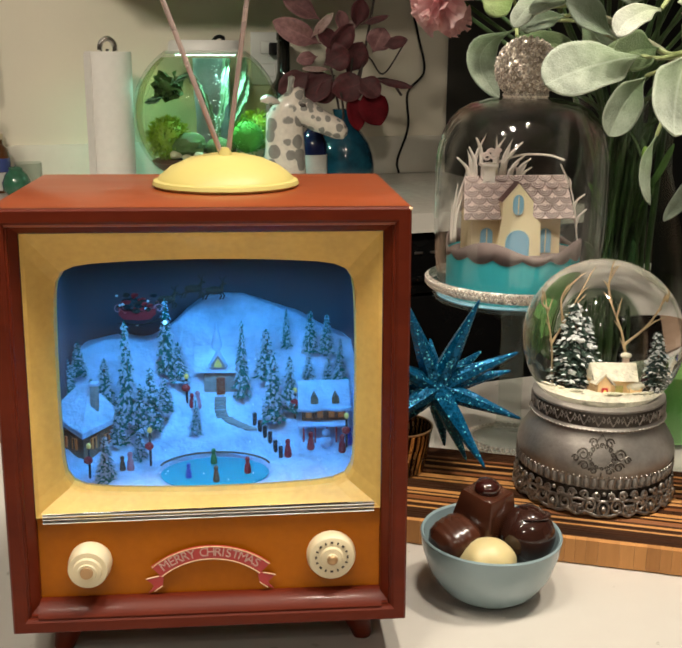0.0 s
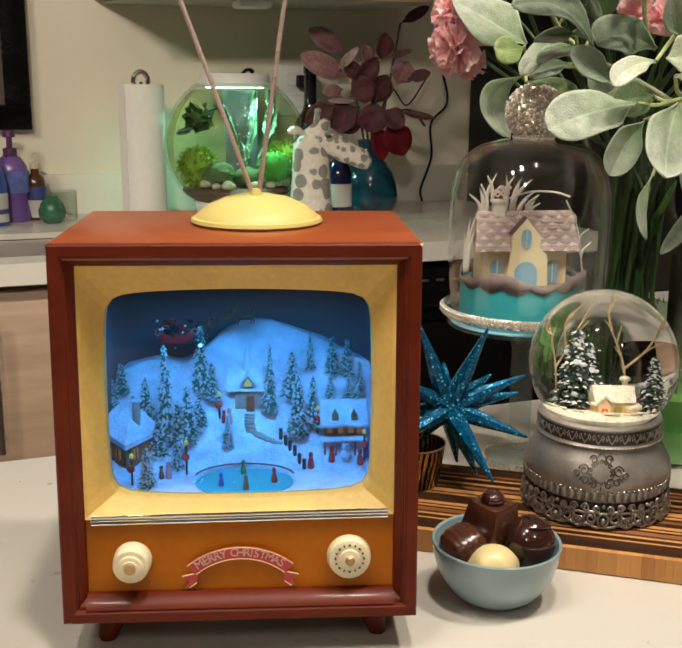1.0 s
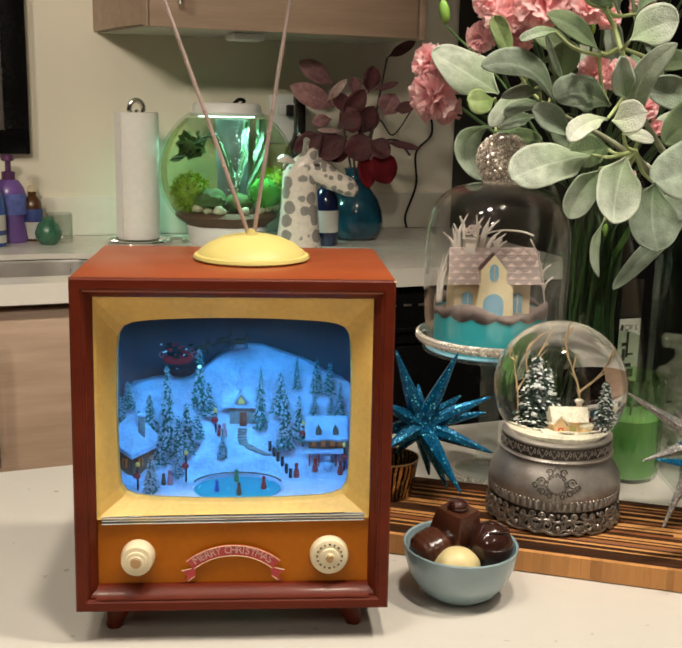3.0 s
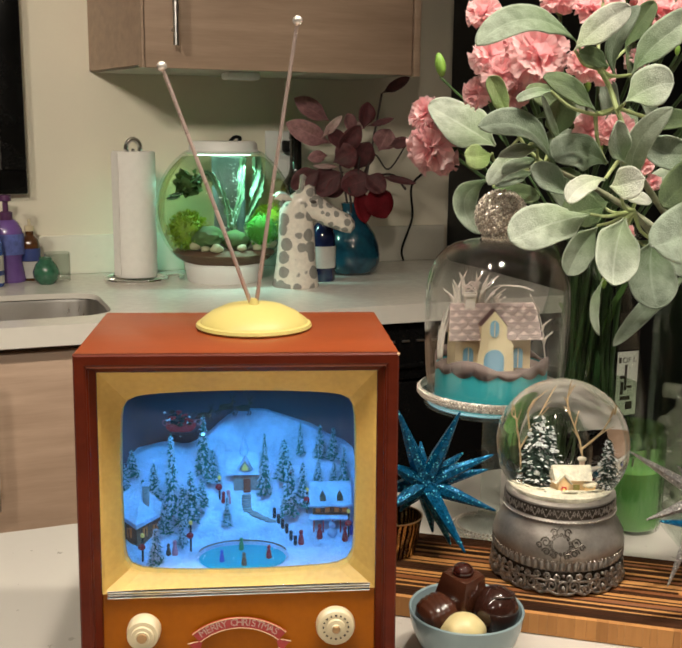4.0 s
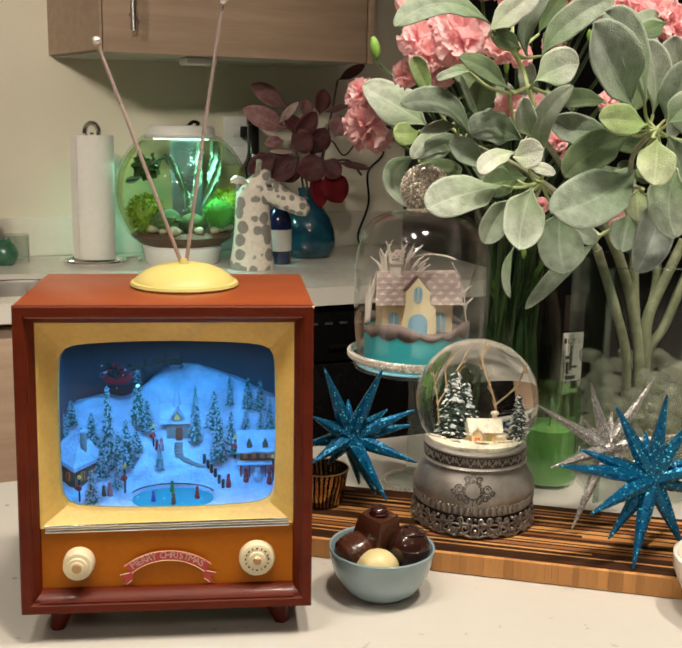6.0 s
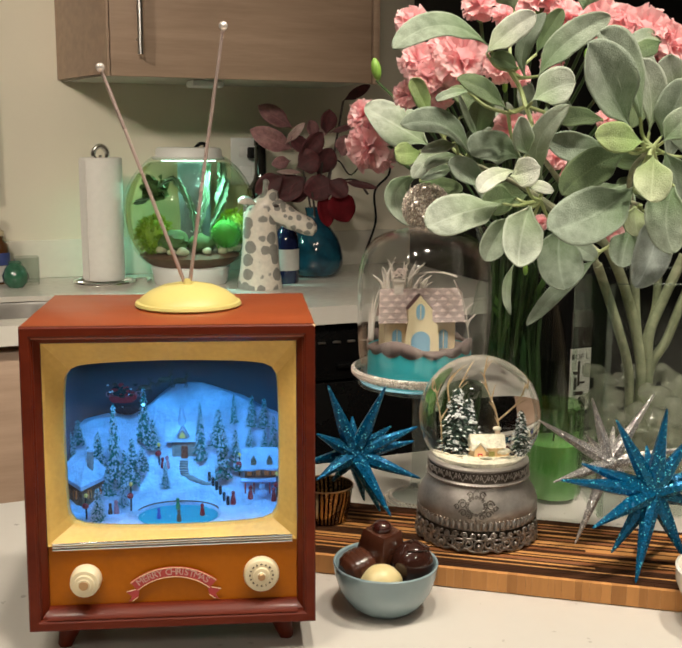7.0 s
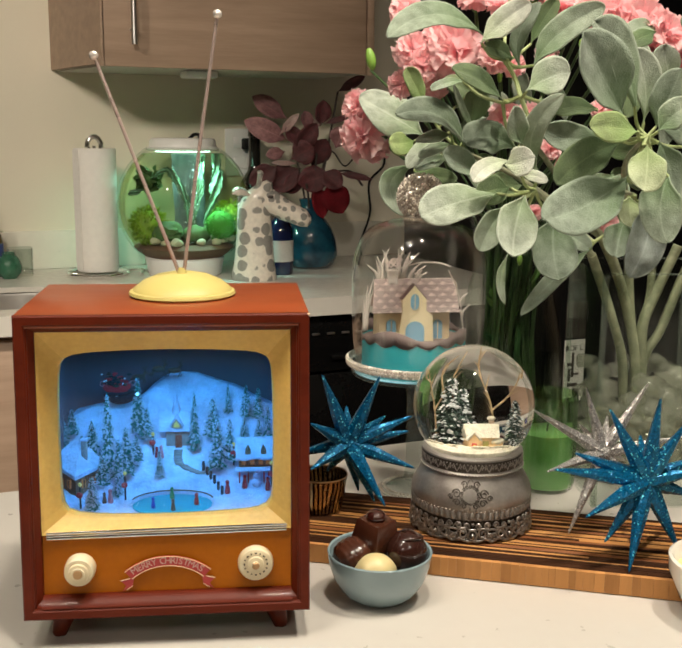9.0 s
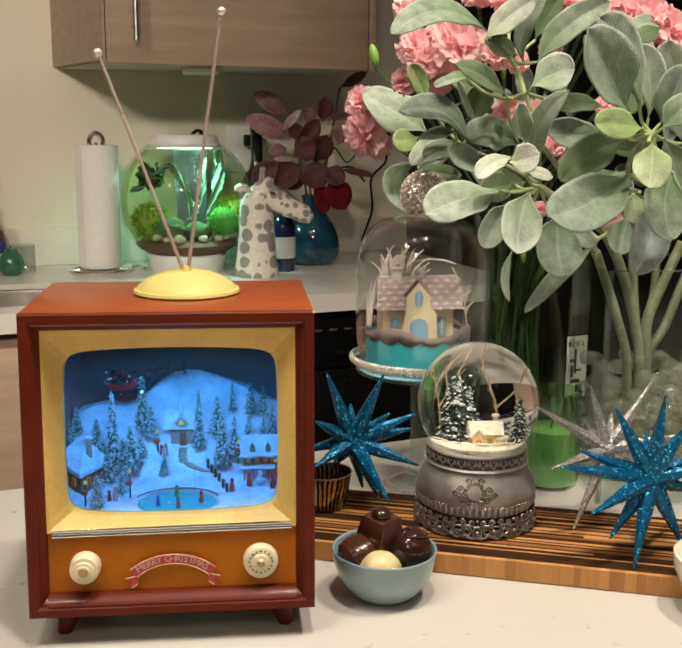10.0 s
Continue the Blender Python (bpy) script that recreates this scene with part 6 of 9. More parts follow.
def chocolate_bowl():
    c = Vector((0.1435, 0.0575, COUNTER_Z))
    b = thing("snack_bowl", c, 0, "small grey-blue ceramic bowl on the island", "bowl")
    part("body", lathe([(0, 0.0004), (0.0185, 0.0), (0.0205, 0.001), (0.0265, 0.006), (0.0325, 0.0155), (0.0360, 0.027), (0.0370, 0.0345), (0.0364, 0.0354), (0.0353, 0.0345), (0.0340, 0.027), (0.030, 0.0155), (0.022, 0.006), (0, 0.0045)], 72), M_BOWL, b)

    def sweet(name, bm, m, place, label):
        return solo(name, bm, m, Matrix.Translation(c) @ place, label, "chocolate", "chocolates in the bowl", angle=50)
    # fluted square praline with a glossy cherry on top
    top = thing("cherry_praline", label="fluted milk chocolate praline topped with a dark cherry", category="chocolate", group="chocolates in the bowl", matrix=Matrix.Translation(c) @ pose(-0.003, 0.006, 0.0372, 8, -3, 41))
    secs = []
    for k, z in ((0.0128, 0.0), (0.0133, 0.0012), (0.0103, 0.0185), (0.0095, 0.0196), (0.0, 0.0199)):
        ring = []
        for i in range(72):
            a = 2 * math.pi * i / 72
            sq = 1 / max(abs(math.cos(a)), abs(math.sin(a))) ** 0.85
            flute = 1 + (0.02 * math.cos(a * 36) if z < 0.016 else 0)
            ring.append((max(k, 0.0004) * sq * flute * math.cos(a), max(k, 0.0004) * sq * flute * math.sin(a), z))
        secs.append(ring)
    part("praline", loft(secs), M_CHOC, top, angle=35)
    part("cherry", ball(0.0066, (0, 0.0005, 0.0215), (1.05, 1.05, 0.72), 3), surf("dark_cherry", (0.032, 0.007, 0.005), 0.1, bump=0.0, coat=0.6), top, "glossy dark cherry")
    # squarish praline with raised lines over its top
    rid = ball(0.0150, sub=5)
    for v in rid.verts:
        n_ = v.co.normalized()
        k = (abs(n_.x) ** 2.8 + abs(n_.y) ** 2.8 + abs(n_.z) ** 2.8) ** (-1 / 2.8)
        v.co = n_ * 0.0128 * k * (1 + (0.014 * math.cos(v.co.x * 1500) if n_.z > 0.1 or n_.y < -0.4 else 0))
    sweet("ridged_praline", rid, M_CHOC, pose(-0.0195, -0.004, 0.0315, 14, -18, 24), "squarish milk chocolate praline with raised ridges")
    heart = ball(0.0150, scale=(0.96, 0.92, 1.06), sub=4)
    for v in heart.verts:
        v.co.x *= 1 + 0.05 * math.cos(v.co.z * 250)
    curl = [(0.0108 * math.cos(q) * (1 - 0.035 * k), -0.003 + 0.0098 * math.sin(q) * (1 - 0.035 * k), 0.0085 + 0.00042 * k) for k, q in enumerate([math.radians(-150 + 24 * k) for k in range(16)])]
    tube(curl, [0.0006 + 0.0010 * math.sin(math.pi * k / 15) for k in range(16)], 8, heart)
    sweet("dark_praline", heart, M_CHOC_DARK, pose(0.0185, -0.004, 0.0345, -16, 10, 20), "glossy dark chocolate praline with a raised curl")
    swirl = ball(0.0128, scale=(1.12, 1.0, 0.95), sub=4)
    for v in swirl.verts:
        a = math.atan2(v.co.y, v.co.x)
        k = 1 + 0.025 * math.cos(6 * a + v.co.z * 330)
        v.co.x *= k
        v.co.y *= k
    sweet("white_praline", swirl, M_CHOC_WHITE, pose(-0.0055, -0.0185, 0.0275, -10, 0, 0), "creamy white chocolate truffle")
    sweet("hidden_praline", ball(0.0165, sub=3), M_CHOC_DARK, pose(0.004, 0.018, 0.02), "dark chocolate at the back of the bowl")


chocolate_bowl()

M_PEWTER = surf("antique_pewter", (0.34, 0.315, 0.29), 0.44, 0.75, var=0.22, scale=60, bump=0.12, bscale=400)
M_PEWTER_LIGHT = surf("worn_pewter", (0.45, 0.42, 0.39), 0.3, 0.85, var=0.2, scale=90, bump=0.1)
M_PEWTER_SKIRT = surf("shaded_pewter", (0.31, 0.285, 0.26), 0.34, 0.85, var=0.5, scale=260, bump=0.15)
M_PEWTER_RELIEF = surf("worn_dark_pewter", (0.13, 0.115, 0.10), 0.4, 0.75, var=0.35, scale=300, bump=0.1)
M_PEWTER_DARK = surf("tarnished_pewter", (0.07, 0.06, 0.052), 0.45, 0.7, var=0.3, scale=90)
M_GLOBE = solid_glass("globe_water", (1, 1, 0.995), 1.40)
M_CREAM_SNOW = surf("cream_snow", (0.66, 0.63, 0.50), 0.85, var=0.22, scale=260, bump=1.0, bscale=700)
M_DARK_FIR = surf("dark_fir", (0.02, 0.05, 0.035), 0.7, var=0.4, scale=300)
M_TAN_TWIG = surf("tan_twig", (0.46, 0.34, 0.19), 0.6, var=0.25, scale=300)


def scroll(cx, cz, r, turns, y, flip=1, rad=0.0006):
    pts = []
    n = int(12 * turns)
    for i in range(n + 1):
        a = 2 * math.pi * turns * i / n
        k = r * (1 - 0.75 * i / n)
        pts.append((cx + flip * k * math.cos(a), y, cz + k * math.sin(a)))
    return pts


GLOBE_X, GLOBE_Y = 0.2312, 0.1545


def snow_globe():
    g = thing("snow_globe", label="glass snow globe with a cottage on an ornate pewter base", category="snow globe", matrix=pose(GLOBE_X, GLOBE_Y, BOARD_Z) @ Matrix.Diagonal((1.028, 1.028, 1.024, 1)))
    prof = [(0, 0.006), (0.040, 0.006), (0.0415, 0.0085), (0.0430, 0.0125), (0.0440, 0.0185), (0.0455, 0.0245), (0.0464, 0.0290), (0.0452, 0.0345), (0.0410, 0.0420), (0.0380, 0.0465), (0.0376, 0.0480), (0.0390, 0.0490), (0.0394, 0.0500), (0.0386, 0.0510), (0.0381, 0.0518), (0.0381, 0.0600), (0.0388, 0.0606), (0.0386, 0.0615), (0.0374, 0.0621), (0.0362, 0.0627), (0.0350, 0.0629), (0.0300, 0.0600), (0, 0.0575)]
    part("base", lathe(prof, 96), M_PEWTER, g, "satin pewter base")
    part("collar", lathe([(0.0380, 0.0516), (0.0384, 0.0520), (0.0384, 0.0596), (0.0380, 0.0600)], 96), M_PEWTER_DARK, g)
    bead = mesh_from("bead", ball(0.0008, sub=1), [M_PEWTER_SKIRT])
    for i in range(88):
        a = 2 * math.pi * i / 88
        part("bead", bead, None, g, place=pose(0.0459 * math.cos(a), 0.0459 * math.sin(a), 0.0245))
    small = mesh_from("bead", ball(0.0006, sub=1), [M_PEWTER_LIGHT])
    for i in range(100):
        a = 2 * math.pi * i / 100
        part("bead", small, None, g, place=pose(0.0396 * math.cos(a), 0.0396 * math.sin(a), 0.0500))
    # flutes under the beads
    flute = mesh_from("flute", tube([(0.0447, 0, 0.0236), (0.0446, 0, 0.0225), (0.0443, 0, 0.0182)], [0.0013, 0.0021, 0.0018], 8), [M_PEWTER])
    for i in range(60):
        part("flute", flute, None, g, place=pose(0, 0, 0, 0, 0, 6 * i))
    # little leaf scrolls round the collar
    col = bmesh.new()
    for i in range(30):
        a = 2 * math.pi * i / 30
        for sg in (-1, 1):
            p = [Vector((0.0388 * math.cos(a + d * sg), 0.0388 * math.sin(a + d * sg), z)) for d, z in ((0.0, 0.0528), (0.035, 0.0552), (0.07, 0.0586), (0.09, 0.0568), (0.075, 0.0546), (0.055, 0.0560))]
            tube(p, 0.00042, 5, col)
        ball(0.0006, (0.0389 * math.cos(a), 0.0389 * math.sin(a), 0.0582), sub=1, bm=col)
    part("collar_relief", col, M_PEWTER, g)
    # open scrollwork skirt with feet
    skirt = bmesh.new()
    n = 10

    def on_skirt(pts, rad):
        """Bends a line drawn flat (arc length and height) round the skirt, flaring out at the foot."""
        tube([((0.0472 - 0.12 * min(z, 0.012)) * math.cos(x / 0.0462), (0.0472 - 0.12 * min(z, 0.012)) * math.sin(x / 0.0462), z) for x, z in pts], rad, 6, skirt)
    for i in range(n):
        x0 = 0.0462 * 2 * math.pi * (i + 0.2) / n
        for sg in (-1, 1):
            for r, zc, off, tn in ((0.0040, 0.0062, 0.0075, 1.5), (0.0026, 0.0040, 0.0128, 1.3), (0.0024, 0.0112, 0.0108, 1.3), (0.0020, 0.0108, 0.0040, 1.2)):
                on_skirt([(x0 + sg * off + x, z) for x, _, z in scroll(0, zc, r, tn, 0, sg)], 0.00085)
            on_skirt([(x0 + sg * d, z) for d, z in ((0.0010, 0.0016), (0.0035, 0.0012), (0.0065, 0.0020), (0.0095, 0.0034), (0.0125, 0.0018), (0.0145, 0.0012))], 0.0010)
            on_skirt([(x0 + sg * d, z) for d, z in ((0.0015, 0.0085), (0.0060, 0.0100), (0.0100, 0.0085), (0.0145, 0.0092))], 0.0008)
        on_skirt([(x0 + 0.0030 * math.cos(q), 0.0052 + 0.0036 * math.sin(q)) for q in [2 * math.pi * k / 16 for k in range(17)]], 0.0009)
        a0 = x0 / 0.0462
        ball(0.0019, (0.0470 * math.cos(a0), 0.0470 * math.sin(a0), 0.0046), (1, 1, 1.3), 1, skirt)
        ball(0.0013, (0.0462 * math.cos(a0), 0.0462 * math.sin(a0), 0.0125), sub=1, bm=skirt)
    lathe([(0.0425, 0.0012), (0.0458, 0.0012), (0.0462, 0.0024), (0.0440, 0.0036)], 88, skirt, wobble=lambda a, z: 1 + 0.012 * math.cos(22 * a))
    for v in skirt.verts:
        v.co.z *= 1.18
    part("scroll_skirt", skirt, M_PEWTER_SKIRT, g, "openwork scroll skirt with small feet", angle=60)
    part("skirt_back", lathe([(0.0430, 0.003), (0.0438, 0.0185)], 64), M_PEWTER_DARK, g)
    # raised medallion on the front, following the belly
    med = bmesh.new()

    def belly(z):
        return float(np.interp(z, (0.0245, 0.029, 0.0345, 0.042, 0.0465), (0.0457, 0.0465, 0.0453, 0.0411, 0.0381)))

    def on_belly(pts, rad):
        tube([((belly(z + 0.0048) + 0.0003) * math.sin(x / 0.045 - 0.245), -(belly(z + 0.0048) + 0.0003) * math.cos(x / 0.045 - 0.245), z + 0.0048) for x, _, z in pts], rad, 5, med)
    for s in (-1, 1):
        for cx, cz, r, tn in ((0.0105, 0.0325, 0.0035, 1.4), (0.0095, 0.0265, 0.0030, 1.3), (0.0050, 0.0385, 0.0028, 1.3), (0.0045, 0.0240, 0.0024, 1.3), (0.0145, 0.0300, 0.0022, 1.2)):
            on_belly(scroll(s * cx, cz, r, tn, 0, s), 0.00055)
    for k in range(14):
        a = 2 * math.pi * (k + 0.5) / 14
        on_belly(scroll(0.0066 * math.cos(a), 0.0315 + 0.0060 * math.sin(a), 0.0013, 1.2, 0, 1 if math.cos(a) > 0 else -1), 0.00042)
    on_belly([(-0.0030, 0, 0.0395), (0.0, 0, 0.0432), (0.0030, 0, 0.0395)], 0.0003)
    on_belly([(0.0, 0, 0.0235), (0.0, 0, 0.0205)], 0.0004)
    part("medallion", med, M_PEWTER_RELIEF, g, "raised scroll medallion")
    # glass ball and the winter cottage in it
    R, cz = 0.0466, 0.0944
    ob = part("glass_ball", ball(R, (0, 0, cz), sub=5), M_GLOBE, g, "clear water-filled glass ball")
    ob.visible_shadow = False
    sz = 0.0665
    part("snow_bank", lathe([(0, 0.0580), (0.0275, 0.0580), (0.0335, 0.0640), (0.0350, 0.0668), (0.0325, 0.0700), (0.022, 0.0720), (0, 0.0728)], 48, wobble=lambda a, z: 1 + 0.025 * math.sin(5 * a) + 0.02 * math.sin(9 * a + 1)), M_CREAM_SNOW, g, "cream-white snow bank")
    fir = fir_mesh(9, 10, 0.52, [M_DARK_FIR, M_FIR_SNOW, M_TOY_BROWN], 0.22)
    for x, y, h, w in ((-0.0125, 0.002, 0.044, 0.0235), (-0.0035, 0.010, 0.034, 0.018), (0.0225, -0.002, 0.030, 0.0155)):
        part("fir_tree", fir, None, g, place=pose(x, y, sz + 0.002, 0, 0, x * 3000) @ Matrix.Diagonal((w, w, h, 1)))
    # a peach cottage: main range, a gabled wing in front with the red door, a lean-to at the end
    peach = surf("peach_render", (0.70, 0.48, 0.24), 0.7)
    hs = part("cottage", box(-0.0060, 0.0120, -0.011, -0.002, sz + 0.003, sz + 0.0118), peach, g, "small peach cottage with a snowy roof")
    part("roof", gable(-0.0070, 0.0130, -0.0130, 0.000, sz + 0.0112, sz + 0.0185), M_CREAM_SNOW, hs)
    part("wing", gable_front(-0.0026, 0.0058, -0.0150, -0.009, sz + 0.003, sz + 0.0098, sz + 0.0138), peach, hs)
    for sg in (-1, 1):
        part("wing_roof", loft([[(-0.0026 + sg * 0.0042, y, sz + 0.0094), (-0.0026, y, sz + 0.0141), (-0.0026, y, sz + 0.0152), (-0.0026 + sg * 0.0050, y, sz + 0.0097)] for y in (-0.0157, -0.008)]), M_CREAM_SNOW, hs)
    part("door", box(-0.0040, -0.0012, -0.0156, -0.0149, sz + 0.003, sz + 0.0080), M_TOY_RED, hs, "red door")
    part("door_pane", box(-0.0032, -0.0020, -0.0159, -0.0155, sz + 0.0056, sz + 0.0070), M_TOY_YELLOW, hs)
    part("window", box(0.0035, 0.0068, -0.0115, -0.0109, sz + 0.0042, sz + 0.0090), surf("olive_shutter", (0.36, 0.32, 0.08), 0.6), hs)
    part("lean_to", box(0.0095, 0.0150, -0.0125, -0.006, sz + 0.003, sz + 0.0082), peach, hs)
    part("lean_to_roof", ball(0.0042, (0.0122, -0.0095, sz + 0.0086), (1.0, 1.0, 0.55), 2, rough=0.15, freq=200), M_CREAM_SNOW, hs)
    part("chimney", box(0.0078, 0.0102, -0.006, -0.0038, sz + 0.014, sz + 0.0205), surf("peach_chimney", (0.6, 0.46, 0.34), 0.7), hs)
    part("chimney_snow", ball(0.0022, (0.0090, -0.0049, sz + 0.0212), (1.1, 1.0, 0.6), 2), M_CREAM_SNOW, hs)
    random.seed(19)
    for k in range(34):
        a = random.uniform(math.pi * 0.95, math.pi * 2.05)
        r = random.uniform(0.024, 0.0305)
        part("drift", ball(random.uniform(0.0010, 0.0022), (r * math.cos(a), r * math.sin(a), sz + 0.0060 - 0.0024 * (r > 0.0265)), (1.5, 1.1, 0.55), 2, rough=0.3, freq=300), M_CREAM_SNOW, g)
    for x, y in ((-0.016, -0.022), (0.0145, -0.022), (0.018, -0.018)):
        part("shrub", ball(0.0019, (x, y, sz + 0.0035), (1.2, 1, 0.8), 2, rough=0.4, freq=400), M_DARK_FIR, g)
    part("bare_tree", bare_tree([((-0.0185, 0.004, sz + 0.002), (-0.0205, 0.006, sz + 0.025), (-0.026, 0.008, sz + 0.045)), ((-0.0203, 0.006, sz + 0.024), (-0.014, 0.007, sz + 0.034), (-0.006, 0.008, sz + 0.051)), ((-0.0155, 0.007, sz + 0.033), (-0.017, 0.008, sz + 0.045), (-0.012, 0.008, sz + 0.052)), ((-0.024, 0.007, sz + 0.040), (-0.029, 0.007, sz + 0.044), (-0.031, 0.007, sz + 0.05))]), M_TAN_TWIG, g, "bare tan twig tree")
    part("bare_tree", bare_tree([((0.0125, 0.004, sz + 0.002), (0.0110, 0.006, sz + 0.024), (0.0055, 0.008, sz + 0.040)), ((0.0055, 0.008, sz + 0.040), (0.004, 0.008, sz + 0.048), (0.005, 0.008, sz + 0.058)), ((0.0112, 0.006, sz + 0.023), (0.020, 0.006, sz + 0.031), (0.0265, 0.006, sz + 0.042)), ((0.0265, 0.006, sz + 0.040), (0.0285, 0.006, sz + 0.046), (0.0275, 0.006, sz + 0.052))]), M_TAN_TWIG, g, "bare tan twig tree")


def bare_tree(runs):
    """Twigs in the given runs, with finer side twigs along them."""
    bm = bmesh.new()
    random.seed(len(runs))
    for r in runs:
        pts = curve_points(r, 5)
        for k in range(4, len(pts), 2):
            d = (pts[k] - pts[k - 1]).normalized()
            e = pts[k] + (d + Vector((random.uniform(-0.9, 0.9), random.uniform(-0.4, 0.4), 0.3))) * random.uniform(0.003, 0.007)
            tube([pts[k], (pts[k] + e) / 2 + Vector((0, 0, 0.0006)), e], [0.00038, 0.0003, 0.00016], 5, bm)
        tube(pts, [0.00058 - 0.00030 * i / len(pts) for i in range(len(pts))], 6, bm)
    return bm


snow_globe()

# ---------- cake stand with the paper house under its dome ----------
M_STAND = surf("stand_glass", (0.46, 0.51, 0.47), 0.1, var=0.05, bump=0.0, coat=0.6)
half_clear(M_STAND, (0.96, 0.985, 0.965), 0.85)
M_DOME = clear("dome_glass", (0.995, 0.998, 0.995), 0.045, 1.5)
M_GEM = glitter("diamante", (0.66, 0.60, 0.53), (0.98, 0.95, 0.9), 420, 0.45)
M_GEM_BALL = glitter("glitter_ball", (0.50, 0.43, 0.36), (0.98, 0.92, 0.84), 620, 0.45, 0.8, 0.8)
M_CARD_CREAM = surf("cream_card", (0.88, 0.77, 0.50), 0.8, var=0.04, bump=0.05)
M_CARD_BLUE = surf("blue_card", (0.24, 0.48, 0.66), 0.75, var=0.06, bump=0.05)
M_CARD_TURQ = surf("turquoise_card", (0.03, 0.42, 0.48), 0.75, var=0.08, bump=0.05)
M_CARD_GREY = surf("taupe_card", (0.185, 0.14, 0.13), 0.8, var=0.08, bump=0.05)
M_CARD_KRAFT = surf("kraft_card", (0.78, 0.64, 0.40), 0.8, var=0.08, bump=0.05)
M_CARD_PINK = surf("rose_card", (0.82, 0.70, 0.66), 0.8, var=0.05, bump=0.05)
M_CARD_PLUM = surf("plum_print", (0.11, 0.06, 0.058), 0.8, var=0.08, bump=0.03)
M_CARD_WHITE = surf("white_card", (0.86, 0.80, 0.74), 0.8, var=0.04, bump=0.03)
STAND = pose(0.205, 0.262, COUNTER_Z)


def gem_band(parent, r, z, count, size, rows_=1):
    me = mesh_from("gem", ball(size, sub=1), [M_GEM], smooth=False)
    for k in range(rows_):
        for i in range(count):
            a = 2 * math.pi * (i + 0.5 * (k % 2)) / count
            part("gem", me, None, parent, place=pose(r * math.cos(a), r * math.sin(a), z + k * size * 1.7))


def cake_stand():
    s = thing("cake_stand", label="clear glass pedestal cake stand edged with diamante", category="cake stand", matrix=STAND)
    ft = part("foot", lathe([(0, 0.004), (0.030, 0.0005), (0.034, 0.0), (0.035, 0.0015), (0.030, 0.005), (0.014, 0.010), (0.010, 0.016)], 56), M_STAND, s)
    gem_band(ft, 0.0335, 0.003, 60, 0.0016)
    gem_band(ft, 0.0305, 0.0055, 54, 0.0016)
    gem_band(ft, 0.027, 0.0072, 48, 0.0015)
    part("stem", lathe([(0.010, 0.014), (0.0085, 0.03), (0.0085, 0.092), (0.011, 0.106), (0.02, 0.112)], 40), M_STAND, s)
    pl = part("plate", lathe([(0, 0.111), (0.05, 0.111), (0.0575, 0.1125), (0.0590, 0.116), (0.0620, 0.126), (0.0610, 0.1275), (0.0590, 0.126), (0.057, 0.1165), (0, 0.115)], 96), M_STAND, s)
    gem_band(pl, 0.0627, 0.1235, 130, 0.0014, 2)
    part("gem_ribbon", lathe([(0.0613, 0.1205), (0.0627, 0.1215), (0.0627, 0.1272), (0.0611, 0.1280)], 96), M_GEM, pl)
    for ob in s.children_recursive:
        if ob.name.split(".")[0] in ("foot", "stem", "plate"):
            ob.visible_shadow = False


cake_stand()


def dome():
    d = thing("glass_dome", label="clear glass dome with a glittering round knob", category="glass dome", matrix=STAND)
    z0 = 0.1165
    outer = [(0.0540, z0), (0.0575, z0 + 0.025), (0.0588, z0 + 0.05), (0.0588, z0 + 0.084), (0.0578, z0 + 0.097), (0.0550, z0 + 0.108), (0.0505, z0 + 0.1175), (0.0440, z0 + 0.1245), (0.0360, z0 + 0.1290), (0.0240, z0 + 0.1322), (0.0150, z0 + 0.1330), (0.0085, z0 + 0.1333)]
    inner = [(max(r - 0.0018, 0.001), z - 0.0018 if i > 2 else z) for i, (r, z) in enumerate(outer)]
    g = part("bell", lathe([*outer, (0.0, z0 + 0.1335)], 96), M_DOME, d, "clear glass bell")
    g.visible_shadow = False
    g2 = part("bell_inner", lathe(inner, 96), M_DOME, d)
    g2.visible_shadow = False
    k = part("knob", ball(0.0200, (0, 0, z0 + 0.1515), sub=4), M_GEM_BALL, d, "glittering champagne knob")
    part("knob_neck", lathe([(0.0138, z0 + 0.1325), (0.0132, z0 + 0.136), (0.0110, z0 + 0.138)], 40), M_GEM_BALL, d)
    random.seed(31)
    gem = mesh_from("gem", ball(0.0016, sub=1), [M_GEM], smooth=False)
    for i in range(260):
        zz = 1 - 2 * (i + 0.5) / 260
        a = 2.39996 * i
        q = math.sqrt(1 - zz * zz)
        part("gem", gem, None, k, place=pose(0.0203 * q * math.cos(a), 0.0203 * q * math.sin(a), z0 + 0.1515 + 0.0203 * zz, random.uniform(0, 90), random.uniform(0, 90), 0))
    for i in range(34):
        a = 2 * math.pi * i / 34
        part("gem", gem, None, k, place=pose(0.0140 * math.cos(a), 0.0140 * math.sin(a), z0 + 0.1345))


dome()


